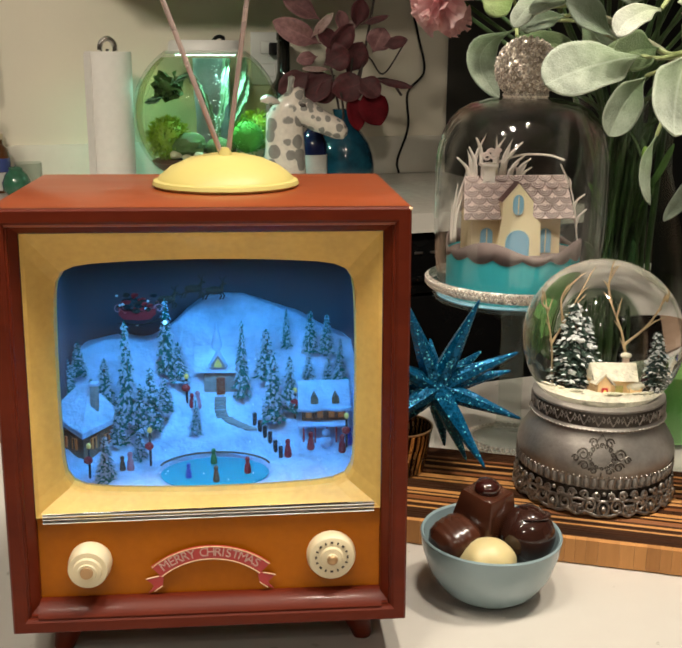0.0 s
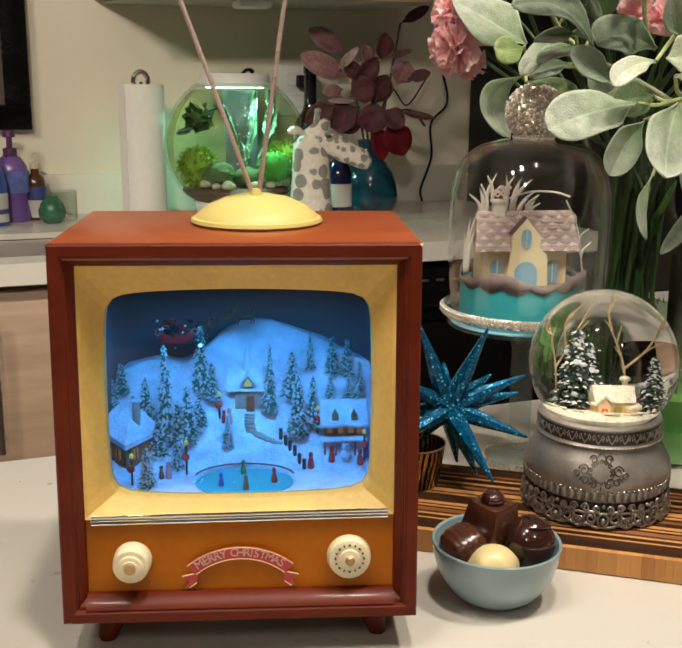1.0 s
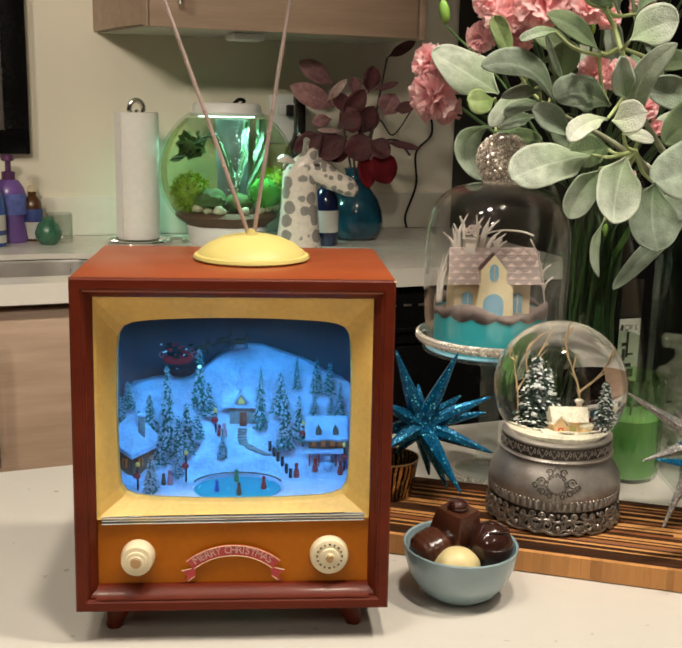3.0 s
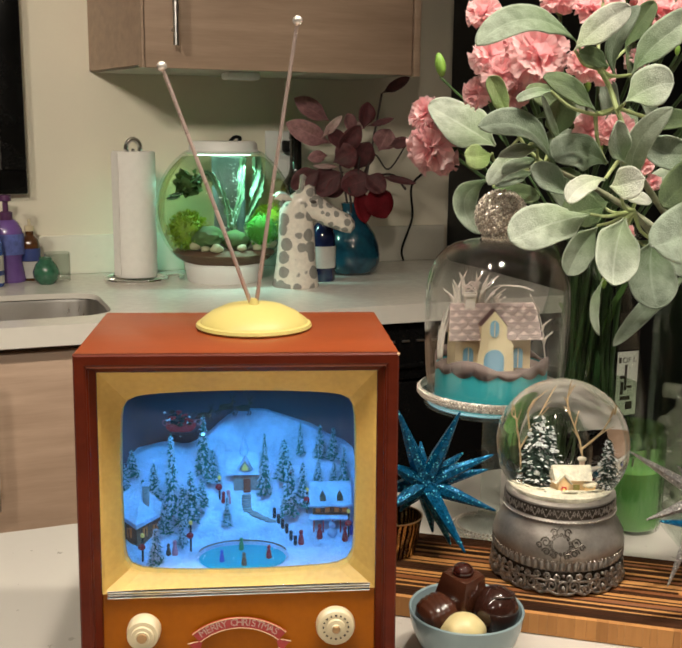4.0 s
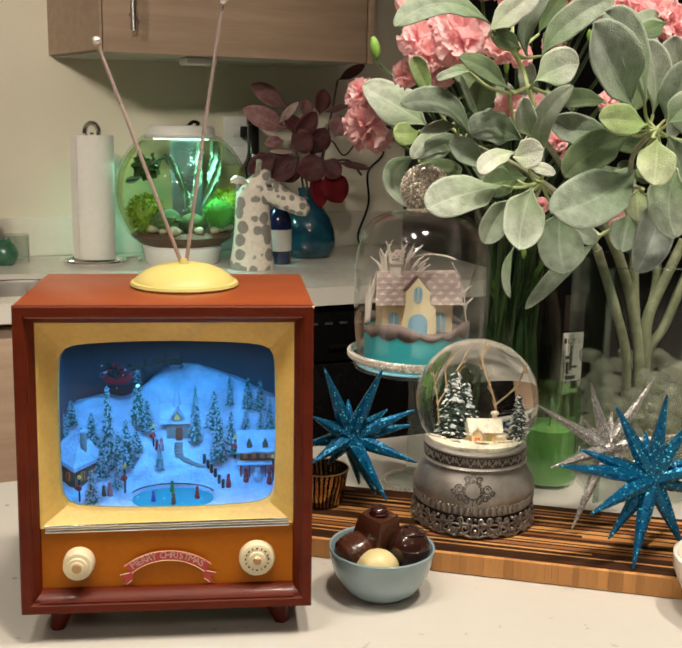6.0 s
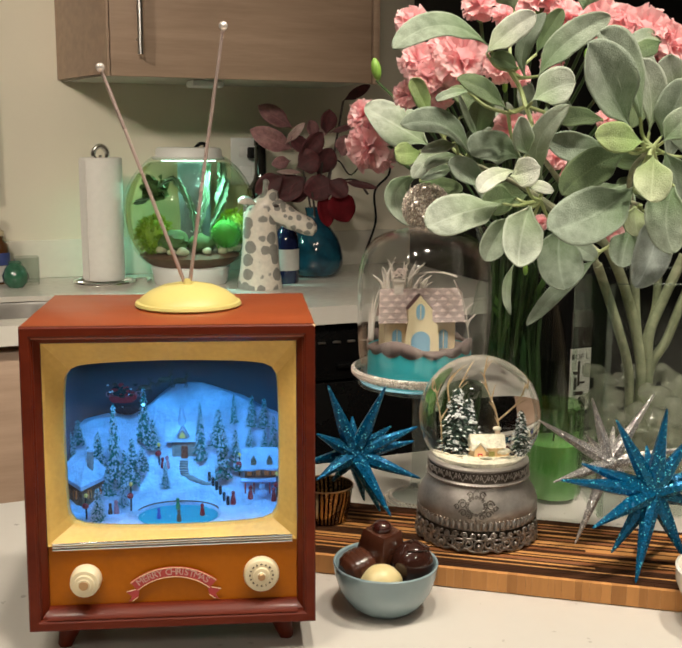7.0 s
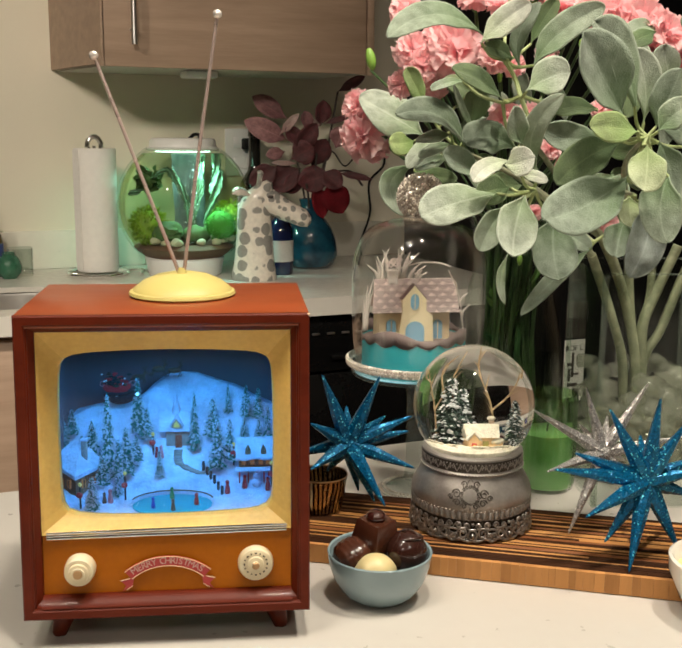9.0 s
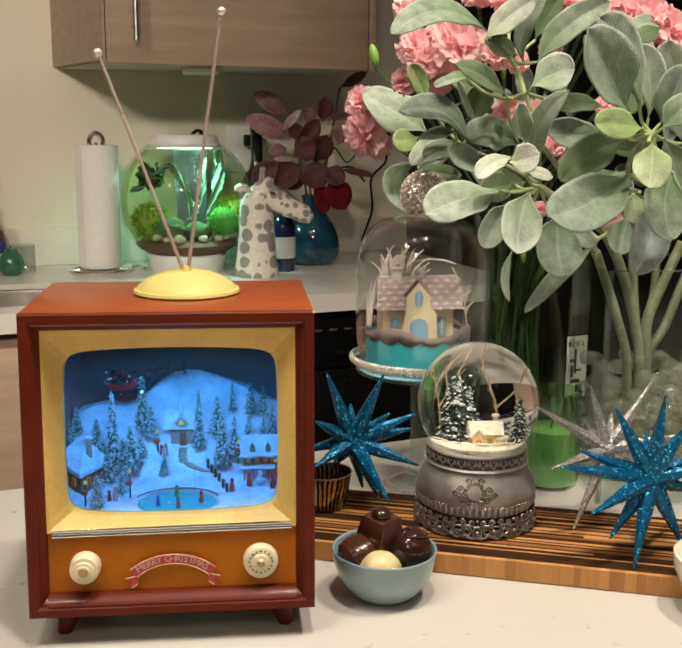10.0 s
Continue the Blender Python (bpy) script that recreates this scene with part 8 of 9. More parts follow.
def square_vase():
    v = thing("square_vase", label="square clear glass vase half filled with glass nuggets", category="vase", matrix=VASE_SQ)
    hw, h = 0.0565, 0.207
    for n_, (x0, x1, y0, y1) in {"front": (-hw, hw, -hw, -hw + 0.004), "back": (-hw, hw, hw - 0.004, hw), "left": (-hw, -hw + 0.004, -hw + 0.0042, hw - 0.0042), "right": (hw - 0.004, hw, -hw + 0.0042, hw - 0.0042)}.items():
        ob = part("pane", box(x0, x1, y0, y1, 0.0, h, 0.0006, seg=1), M_VASE, v)
        ob.visible_shadow = False
    ob = part("bottom", box(-hw + 0.0042, hw - 0.0042, -hw + 0.0042, hw - 0.0042, 0.0, 0.008, 0.0006), M_VASE, v)
    ob.visible_shadow = False
    for x in (-hw + 0.002, hw - 0.002):
        for y in (-hw + 0.002, hw - 0.002):
            ob = part("edge", box(x - 0.0024, x + 0.0024, y - 0.0024, y + 0.0024, 0.001, h - 0.001, 0.0005, seg=1), M_GLASS_EDGE, v, "bright polished glass edge")
            ob.visible_shadow = False
    for y in (-hw, hw - 0.0045):
        ob = part("edge", box(-hw + 0.005, hw - 0.005, y, y + 0.0045, h - 0.0002, h + 0.001, 0.0004, seg=1), M_GLASS_EDGE, v, "bright polished glass edge")
        ob.visible_shadow = False
    random.seed(41)
    bits = bmesh.new()
    for i in range(230):
        x, y = random.uniform(-0.046, 0.046), random.uniform(-0.046, 0.046)
        z = random.uniform(0.014, 0.112)
        ball(random.uniform(0.0065, 0.0105), (x, y, z), (random.uniform(0.9, 1.3), random.uniform(0.8, 1.1), random.uniform(0.6, 0.95)), 2, bits, rough=0.3, freq=150)
    ob = tagged(part("glass_nuggets", bits, M_GEL, v, "clear glass nuggets"), kind="stuff")
    ob.visible_shadow = False


square_vase()

# ---------- the two bouquets ----------
LEAF_TONES = [
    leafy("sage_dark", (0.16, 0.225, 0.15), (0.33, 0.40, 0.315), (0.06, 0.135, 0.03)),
    leafy("sage_mid", (0.23, 0.31, 0.21), (0.41, 0.48, 0.375), (0.09, 0.20, 0.045)),
    leafy("sage_pale", (0.34, 0.40, 0.315), (0.52, 0.58, 0.48), (0.19, 0.30, 0.12)),
    leafy("sage_yellow", (0.20, 0.29, 0.085), (0.34, 0.44, 0.18), (0.14, 0.26, 0.05)),
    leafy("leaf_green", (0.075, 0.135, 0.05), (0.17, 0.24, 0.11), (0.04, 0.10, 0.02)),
    leafy("sage_white", (0.50, 0.54, 0.45), (0.66, 0.69, 0.60), (0.36, 0.46, 0.24)),
    leafy("sage_lime", (0.36, 0.45, 0.22), (0.55, 0.62, 0.40), (0.22, 0.34, 0.09)),
    leafy("sage_blue", (0.22, 0.27, 0.24), (0.42, 0.48, 0.45), (0.14, 0.19, 0.14)),
]
foliage = thing("leafy_bouquet", label="felty grey-green leafy branches standing in the square vase", category="bouquet")
random.seed(51)


LEAF_BASES = []
M_PETIOLE = surf("lime_stalk", (0.28, 0.36, 0.13), 0.6, var=0.2, scale=80, bump=0.2, second=(0.40, 0.46, 0.22))


def curved_blade(base, mid, tip, width, cup, face, twist, n=22, cols=12):
    """A felty leaf along a bent spine: cupped across, its edge a little wavy, the midrib sunk in."""
    b0, m0, t0 = Vector(base), Vector(mid), Vector(tip)
    ctl = 2 * m0 - (b0 + t0) / 2
    fz = Vector(face).normalized()
    ph = random.uniform(0, 6.28)
    bm = bmesh.new()
    uv = bm.loops.layers.uv.new("UVMap")
    rows_ = []
    ts = [0.5 - 0.5 * math.cos(math.pi * i / n) for i in range(n + 1)]
    for t in ts:
        p = b0 * (1 - t) ** 2 + ctl * 2 * t * (1 - t) + t0 * t * t
        d = ((ctl - b0) * (1 - t) + (t0 - ctl) * t).normalized()
        nrm = (fz - d * fz.dot(d)).normalized()
        nrm = Matrix.Rotation(twist * (t - 0.4), 3, d) @ nrm
        side = d.cross(nrm)
        w = max(0.5 * width * leaf_width(t, 0.62), 0.0006)
        row = []
        for j in range(cols + 1):
            u = 2 * j / cols - 1
            rim = 1 + 0.035 * math.sin(7 * t + ph + (2 if u > 0 else 0)) * u * u
            wave = 0.05 * width * math.sin(6.5 * t + ph + 2.4 * u) * abs(u) ** 1.5
            row.append(bm.verts.new(p + side * w * u * rim + nrm * (cup * w * u * u - 0.10 * w * max(0.0, 1 - abs(u) * 2.4) + wave)))
        rows_.append(row)
    for i in range(n):
        a, b = rows_[i], rows_[i + 1]
        for j in range(cols):
            f = bm.faces.new((a[j], a[j + 1], b[j + 1], b[j]))
            for lp, (ti, sj) in zip(f.loops, ((i, j), (i, j + 1), (i + 1, j + 1), (i + 1, j))):
                lp[uv].uv = (ts[ti], 2 * sj / cols - 1)
    return bm


def lamb_leaf(base, mid, tip, width, tone):
    """A felty leaf on its branch."""
    face = (random.uniform(-0.35, 0.25), -1, random.uniform(0.15, 0.8))
    LEAF_BASES.append(Vector(base))
    ob = part("leaf", curved_blade(base, mid, tip, width * 1.1, random.uniform(-0.05, 0.3), face, random.uniform(-0.5, 0.5)), LEAF_TONES[tone], foliage, angle=80)
    so = ob.modifiers.new("thick", "SOLIDIFY")
    so.thickness = 0.0009


lamb_leaf((0.2417, 0.2050, 1.3191), (0.1976, 0.1775, 1.3318), (0.1570, 0.1500, 1.3112), 0.0216, 1)
lamb_leaf((0.2319, 0.4100, 1.2404), (0.2007, 0.4175, 1.2615), (0.1713, 0.4250, 1.2775), 0.0451, 2)
lamb_leaf((0.2034, 0.2450, 1.2648), (0.1938, 0.2425, 1.2822), (0.1862, 0.2400, 1.2952), 0.0151, 3)
lamb_leaf((0.2376, 0.2350, 1.2295), (0.2108, 0.2225, 1.2568), (0.1738, 0.2100, 1.2570), 0.0219, 0)
lamb_leaf((0.2577, 0.2000, 1.2691), (0.2353, 0.1910, 1.2851), (0.2124, 0.1820, 1.2916), 0.0183, 4)
lamb_leaf((0.2299, 0.2250, 1.2846), (0.2162, 0.2225, 1.2830), (0.2033, 0.2200, 1.2773), 0.0077, 1)
lamb_leaf((0.2394, 0.2250, 1.2473), (0.2295, 0.2200, 1.2624), (0.2207, 0.2150, 1.2807), 0.0060, 1)
lamb_leaf((0.2517, 0.2850, 1.2489), (0.2531, 0.2800, 1.2659), (0.2521, 0.2750, 1.2819), 0.0235, 4)
lamb_leaf((0.2088, 0.3200, 1.2362), (0.1960, 0.3150, 1.2331), (0.1836, 0.3100, 1.2346), 0.0197, 3)
lamb_leaf((0.2240, 0.2350, 1.2412), (0.2084, 0.2300, 1.2408), (0.1931, 0.2250, 1.2358), 0.0114, 2)
lamb_leaf((0.2109, 0.2500, 1.2392), (0.1992, 0.2450, 1.2270), (0.1882, 0.2400, 1.2138), 0.0131, 2)
lamb_leaf((0.2279, 0.2450, 1.2332), (0.2129, 0.2400, 1.2300), (0.1978, 0.2350, 1.2229), 0.0109, 1)
lamb_leaf((0.2288, 0.2650, 1.2222), (0.2134, 0.2600, 1.2193), (0.1979, 0.2550, 1.2129), 0.0112, 0)
lamb_leaf((0.2467, 0.2150, 1.2068), (0.2280, 0.2075, 1.2197), (0.2105, 0.2000, 1.2267), 0.0203, 0)
lamb_leaf((0.2740, 0.2190, 1.2313), (0.2506, 0.2165, 1.2404), (0.2322, 0.2150, 1.2347), 0.0280, 0)
lamb_leaf((0.2549, 0.1650, 1.2225), (0.2361, 0.1550, 1.2188), (0.2230, 0.1450, 1.2076), 0.0138, 5)
lamb_leaf((0.2291, 0.0800, 1.2216), (0.2379, 0.0750, 1.2241), (0.2466, 0.0700, 1.2272), 0.0195, 5)
lamb_leaf((0.2490, 0.1750, 1.1967), (0.2143, 0.1585, 1.1917), (0.1835, 0.1420, 1.1813), 0.0305, 2)
lamb_leaf((0.2606, 0.1800, 1.2011), (0.2470, 0.1760, 1.1993), (0.2323, 0.1720, 1.1955), 0.0211, 4)
lamb_leaf((0.2687, 0.2150, 1.1849), (0.2542, 0.2100, 1.1671), (0.2441, 0.2050, 1.1480), 0.0214, 1)
lamb_leaf((0.2596, 0.1350, 1.1973), (0.2501, 0.1205, 1.1767), (0.2446, 0.1060, 1.1564), 0.0274, 2)
lamb_leaf((0.2564, 0.1600, 1.1520), (0.2492, 0.1560, 1.1315), (0.2527, 0.1520, 1.1126), 0.0064, 1)
lamb_leaf((0.3375, 0.2050, 1.1493), (0.3063, 0.1925, 1.1285), (0.2738, 0.1800, 1.0990), 0.0121, 0)
lamb_leaf((0.2984, 0.1800, 1.1771), (0.2955, 0.1700, 1.1554), (0.2977, 0.1600, 1.1312), 0.0357, 0)
lamb_leaf((0.3370, 0.1250, 1.2139), (0.2959, 0.0995, 1.1940), (0.2564, 0.0740, 1.1858), 0.0348, 0)
lamb_leaf((0.3328, 0.1350, 1.2378), (0.3022, 0.1225, 1.2265), (0.2759, 0.1100, 1.2076), 0.0248, 4)
lamb_leaf((0.3341, 0.1750, 1.2419), (0.3073, 0.1700, 1.2392), (0.2811, 0.1650, 1.2482), 0.0222, 0)
lamb_leaf((0.3376, 0.2050, 1.2624), (0.3184, 0.2000, 1.2649), (0.2984, 0.1950, 1.2606), 0.0167, 4)
lamb_leaf((0.2748, 0.1500, 1.2120), (0.2620, 0.1300, 1.2431), (0.2778, 0.1100, 1.2708), 0.0153, 1)
lamb_leaf((0.2555, 0.1300, 1.2349), (0.2479, 0.1235, 1.2480), (0.2436, 0.1170, 1.2625), 0.0170, 1)
lamb_leaf((0.2710, 0.1800, 1.2752), (0.2863, 0.1740, 1.2856), (0.3009, 0.1680, 1.2887), 0.0287, 2)
lamb_leaf((0.2790, 0.1900, 1.2955), (0.2962, 0.1825, 1.3200), (0.3282, 0.1750, 1.3397), 0.0214, 1)
lamb_leaf((0.2374, 0.1950, 1.3123), (0.2527, 0.1900, 1.3277), (0.2726, 0.1850, 1.3417), 0.0195, 5)
lamb_leaf((0.2635, 0.2000, 1.3012), (0.2535, 0.1975, 1.3068), (0.2409, 0.1950, 1.3098), 0.0129, 4)
lamb_leaf((0.2736, 0.2100, 1.2953), (0.2701, 0.2050, 1.3196), (0.2846, 0.2000, 1.3443), 0.0130, 0)
lamb_leaf((0.2916, 0.2450, 1.3164), (0.3003, 0.2425, 1.3351), (0.3112, 0.2400, 1.3522), 0.0151, 4)
lamb_leaf((0.3270, 0.1200, 1.2559), (0.3062, 0.1110, 1.2859), (0.2870, 0.1020, 1.3127), 0.0395, 0)
lamb_leaf((0.3384, 0.1300, 1.2637), (0.3237, 0.1250, 1.2984), (0.3011, 0.1200, 1.3217), 0.0326, 1)
lamb_leaf((0.3544, 0.1500, 1.2526), (0.3537, 0.1490, 1.2814), (0.3429, 0.1480, 1.3064), 0.0222, 2)
lamb_leaf((0.3842, 0.2100, 1.3245), (0.3712, 0.2075, 1.3194), (0.3577, 0.2050, 1.3122), 0.0153, 4)
lamb_leaf((0.4011, 0.2050, 1.2833), (0.3923, 0.2025, 1.2984), (0.3893, 0.2000, 1.3143), 0.0217, 2)
lamb_leaf((0.3639, 0.1500, 1.2488), (0.3699, 0.1450, 1.2687), (0.3768, 0.1400, 1.2920), 0.0242, 0)
lamb_leaf((0.3576, 0.1300, 1.2456), (0.3661, 0.1240, 1.2576), (0.3780, 0.1180, 1.2650), 0.0198, 1)
lamb_leaf((0.3349, 0.1120, 1.2455), (0.3142, 0.1040, 1.2484), (0.2941, 0.0960, 1.2483), 0.0210, 3)
lamb_leaf((0.3419, 0.1100, 1.2357), (0.3400, 0.1030, 1.2205), (0.3363, 0.0960, 1.2035), 0.0256, 6)
lamb_leaf((0.3631, 0.1400, 1.2379), (0.3712, 0.1350, 1.2181), (0.3755, 0.1300, 1.1950), 0.0222, 0)
lamb_leaf((0.3681, 0.1300, 1.2125), (0.3603, 0.1225, 1.1904), (0.3643, 0.1150, 1.1649), 0.0297, 1)
lamb_leaf((0.3538, 0.1700, 1.1950), (0.3536, 0.1650, 1.1844), (0.3545, 0.1600, 1.1719), 0.0198, 6)
lamb_leaf((0.3638, 0.2000, 1.1738), (0.3583, 0.1950, 1.1600), (0.3543, 0.1900, 1.1449), 0.0228, 0)
lamb_leaf((0.3644, 0.1650, 1.1926), (0.3662, 0.1550, 1.1670), (0.3488, 0.1450, 1.1343), 0.0265, 7)
lamb_leaf((0.2136, 0.3350, 1.2146), (0.1886, 0.3300, 1.1956), (0.2026, 0.3250, 1.1671), 0.0193, 1)
lamb_leaf((0.2030, 0.2850, 1.2094), (0.2197, 0.2785, 1.2060), (0.2378, 0.2720, 1.2026), 0.0160, 4)
lamb_leaf((0.2563, 0.1350, 1.2133), (0.2647, 0.1300, 1.2129), (0.2732, 0.1250, 1.2087), 0.0090, 5)
lamb_leaf((0.3472, 0.1250, 1.2107), (0.3397, 0.1215, 1.2115), (0.3315, 0.1180, 1.2104), 0.0077, 3)
lamb_leaf((0.3118, 0.2150, 1.1646), (0.3254, 0.2100, 1.1579), (0.3382, 0.2050, 1.1490), 0.0144, 0)
lamb_leaf((0.3933, 0.1500, 1.2340), (0.3997, 0.1450, 1.2112), (0.3959, 0.1400, 1.1850), 0.0300, 1)
lamb_leaf((0.4021, 0.1900, 1.3144), (0.4103, 0.1875, 1.3308), (0.4185, 0.1850, 1.3470), 0.0273, 0)
lamb_leaf((0.3357, 0.2600, 1.3543), (0.3405, 0.2550, 1.3712), (0.3605, 0.2500, 1.3813), 0.0218, 1)
lamb_leaf((0.2677, 0.2300, 1.3495), (0.2585, 0.2250, 1.3653), (0.2427, 0.2200, 1.3774), 0.0208, 2)

# leaves deeper inside the bunch, their shade put into darker leaf tones
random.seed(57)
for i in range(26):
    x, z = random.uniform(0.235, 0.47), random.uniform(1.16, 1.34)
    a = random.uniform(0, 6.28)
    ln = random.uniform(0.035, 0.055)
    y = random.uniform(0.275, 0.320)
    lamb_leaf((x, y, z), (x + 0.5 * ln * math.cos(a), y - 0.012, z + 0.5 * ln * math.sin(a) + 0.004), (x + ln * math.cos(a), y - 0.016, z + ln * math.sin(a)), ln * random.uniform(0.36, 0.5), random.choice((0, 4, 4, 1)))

BRANCH_NODES = ((0.2735, 0.155, 1.2006), (0.3513, 0.135, 1.2417), (0.2703, 0.195, 1.2724), (0.2351, 0.250, 1.2292), (0.3445, 0.215, 1.1543), (0.2145, 0.320, 1.2300), (0.2615, 0.215, 1.2674), (0.2709, 0.170, 1.2429), (0.3591, 0.170, 1.1963), (0.2579, 0.200, 1.2998))
# thick stems that rise from the nuggets and fan out, each with the branch nodes that it feeds
STEMS = (
    (((0.398, 0.262, 0.985), (0.393, 0.258, 1.040), (0.380, 0.255, 1.080), (0.367, 0.252, 1.112), (0.352, 0.240, 1.140)), 0.0042, (4, 0)),
    (((0.406, 0.256, 0.985), (0.404, 0.255, 1.040), (0.392, 0.255, 1.092), (0.377, 0.250, 1.129), (0.360, 0.240, 1.156)), 0.0046, (7, 3)),
    (((0.408, 0.268, 0.985), (0.407, 0.265, 1.040), (0.399, 0.262, 1.084), (0.394, 0.260, 1.126), (0.388, 0.250, 1.170)), 0.0042, (1, 8)),
    (((0.412, 0.256, 0.985), (0.410, 0.255, 1.040), (0.409, 0.255, 1.075), (0.420, 0.255, 1.107), (0.434, 0.250, 1.147)), 0.0044, ()),
    (((0.414, 0.270, 0.985), (0.416, 0.266, 1.040), (0.428, 0.262, 1.068), (0.439, 0.258, 1.105), (0.455, 0.255, 1.150)), 0.0042, ()),
    (((0.409, 0.262, 1.000), (0.409, 0.262, 1.066), (0.416, 0.262, 1.099), (0.415, 0.260, 1.136), (0.405, 0.250, 1.180)), 0.0036, ()),
)
for run, rad, feeds in STEMS:
    part("stem", tube(curve_points(run, 6), rad, 10), M_PALE_STEM, foliage, "pale green woody stem")
    for k in feeds:
        top, q = Vector(run[-1]), Vector(BRANCH_NODES[k])
        pts = curve_points([run[-1], tuple(top.lerp(q, 0.5) + Vector((0, 0.030, 0.010))), tuple(q + Vector((0, 0.003, 0)))], 6)
        part("stem", tube(pts, [rad * 0.7 - rad * 0.35 * m / len(pts) for m in range(len(pts))], 9), M_PALE_STEM, foliage, "pale green woody stem")
for a, b in ((7, 2), (2, 6), (2, 9), (3, 5)):
    p, q = Vector(BRANCH_NODES[a]), Vector(BRANCH_NODES[b])
    part("stem", tube(curve_points([tuple(p), tuple((p + q) / 2 + Vector((0.003, 0.004, 0))), tuple(q)], 5), 0.0019, 8), M_PETIOLE, foliage, "lime green stem")

# short stalks that join each leaf to the nearest branch
for q in LEAF_BASES:
    node = min((Vector(b) for b in BRANCH_NODES), key=lambda b: (b - q).length)
    if 0.004 < (node - q).length < 0.075:
        mid = (node + q) / 2 + Vector((0, 0.006, -0.003))
        part("leaf_stalk", tube(curve_points([tuple(node), tuple(mid), tuple(q)], 4), [0.0016 - 0.0005 * k / 9 for k in range(9)], 7), M_PETIOLE, foliage, "lime green leaf stalk")

M_PETAL = surf("pink_petal", (0.97, 0.54, 0.58), 0.6, var=0.15, scale=120, bump=0.1, bscale=600, island=0.35, second=(0.99, 0.80, 0.80), spec=0.2)


def lucent(m, color, share):
    """Thin tissue: a share of the light glows through to the far side."""
    n, l = m.node_tree.nodes, m.node_tree.links
    t = n.new("ShaderNodeBsdfTranslucent")
    t.inputs[0].default_value = rgb(color)
    mx = n.new("ShaderNodeMixShader")
    mx.inputs[0].default_value = share
    l.new(n["Principled BSDF"].outputs[0], mx.inputs[1])
    l.new(t.outputs[0], mx.inputs[2])
    l.new(mx.outputs[0], n["Material Output"].inputs[0])


lucent(M_PETAL, (0.98, 0.56, 0.60), 0.5)


def pale_edge(m, color):
    """Petals fade to a paler tone at their outer edge."""
    n, l = m.node_tree.nodes, m.node_tree.links
    p = n["Principled BSDF"]
    base = p.inputs["Base Color"].links[0].from_socket
    uv = n.new("ShaderNodeUVMap")
    sep = n.new("ShaderNodeSeparateXYZ")
    l.new(uv.outputs[0], sep.inputs[0])
    r = n.new("ShaderNodeMapRange")
    r.inputs["From Min"].default_value, r.inputs["From Max"].default_value = 0.55, 1.0
    r.inputs["To Max"].default_value = 0.6
    l.new(sep.outputs[0], r.inputs["Value"])
    mx = n.new("ShaderNodeMixRGB")
    l.new(r.outputs[0], mx.inputs[0])
    l.new(base, mx.inputs[1])
    mx.inputs[2].default_value = rgb(color)
    l.new(mx.outputs[0], p.inputs["Base Color"])


pale_edge(M_PETAL, (0.98, 0.80, 0.79))
for m_ in LEAF_TONES:
    lucent(m_, (0.30, 0.42, 0.15), 0.14)
M_SEPAL_DARK = surf("deep_green", (0.03, 0.09, 0.025), 0.5, var=0.3, scale=80)
M_SEPAL = surf("flower_green", (0.10, 0.22, 0.05), 0.55, var=0.25, scale=80)
posy = thing("carnation_bouquet", label="pink carnations with buds standing in the round vase", category="bouquet")


def petal_mesh(seed):
    """A carnation head: whorls of ruffled petals, crowded towards the middle."""
    random.seed(seed)
    bm = bmesh.new()
    uv = bm.loops.layers.uv.new("UVMap")
    for whorl, (count, lift, size) in enumerate(((7, -0.12, 1.0), (6, 0.28, 1.05), (6, 0.64, 1.02), (4, 1.02, 0.98), (3, 1.36, 0.92))):
        for i in range(count):
            a = 2 * math.pi * i / count + whorl * 0.5 + random.uniform(-0.22, 0.22)
            el = lift + random.uniform(-0.22, 0.22)
            k0 = size * random.uniform(0.86, 1.08)
            d = Vector((math.cos(a) * math.cos(el), math.sin(a) * math.cos(el), math.sin(el)))
            s = Vector((-math.sin(a), math.cos(a), 0))
            roll_ = Matrix.Rotation(random.uniform(-0.7, 0.7), 3, d)
            s = roll_ @ s
            up = d.cross(s)
            rows_ = []
            nn, mm = 7, 20
            ph, fq = random.uniform(0, 6), random.uniform(3.2, 5.2)
            for r in range(nn + 1):
                t = r / nn
                row = []
                for k in range(mm + 1):
                    u = 2 * k / mm - 1
                    w = 0.06 + 0.66 * t ** 1.1
                    ruff = 0.12 * t * t * math.sin(u * fq + ph) + 0.040 * t ** 3 * math.sin(u * 15 + ph * 2)
                    edge = (0.010 * (1 if k % 2 else -1) - 0.16 * u * u) if r == nn else -0.13 * u * u * t
                    row.append(bm.verts.new((d * (t + edge - 0.10 * max(0.0, t - 0.7)) + s * u * w + up * (ruff - 0.30 * max(0.0, t - 0.6) ** 1.5)) * k0 + Vector((0, 0, -0.25))))
                rows_.append(row)
            for r in range(nn):
                x, y = rows_[r], rows_[r + 1]
                for k in range(mm):
                    f = bm.faces.new((x[k], x[k + 1], y[k + 1], y[k]))
                    for lp, t in zip(f.loops, (r, r, r + 1, r + 1)):
                        lp[uv].uv = (t / nn, k / mm)
    return mesh_from("carnation", bm, [M_PETAL], angle=85)


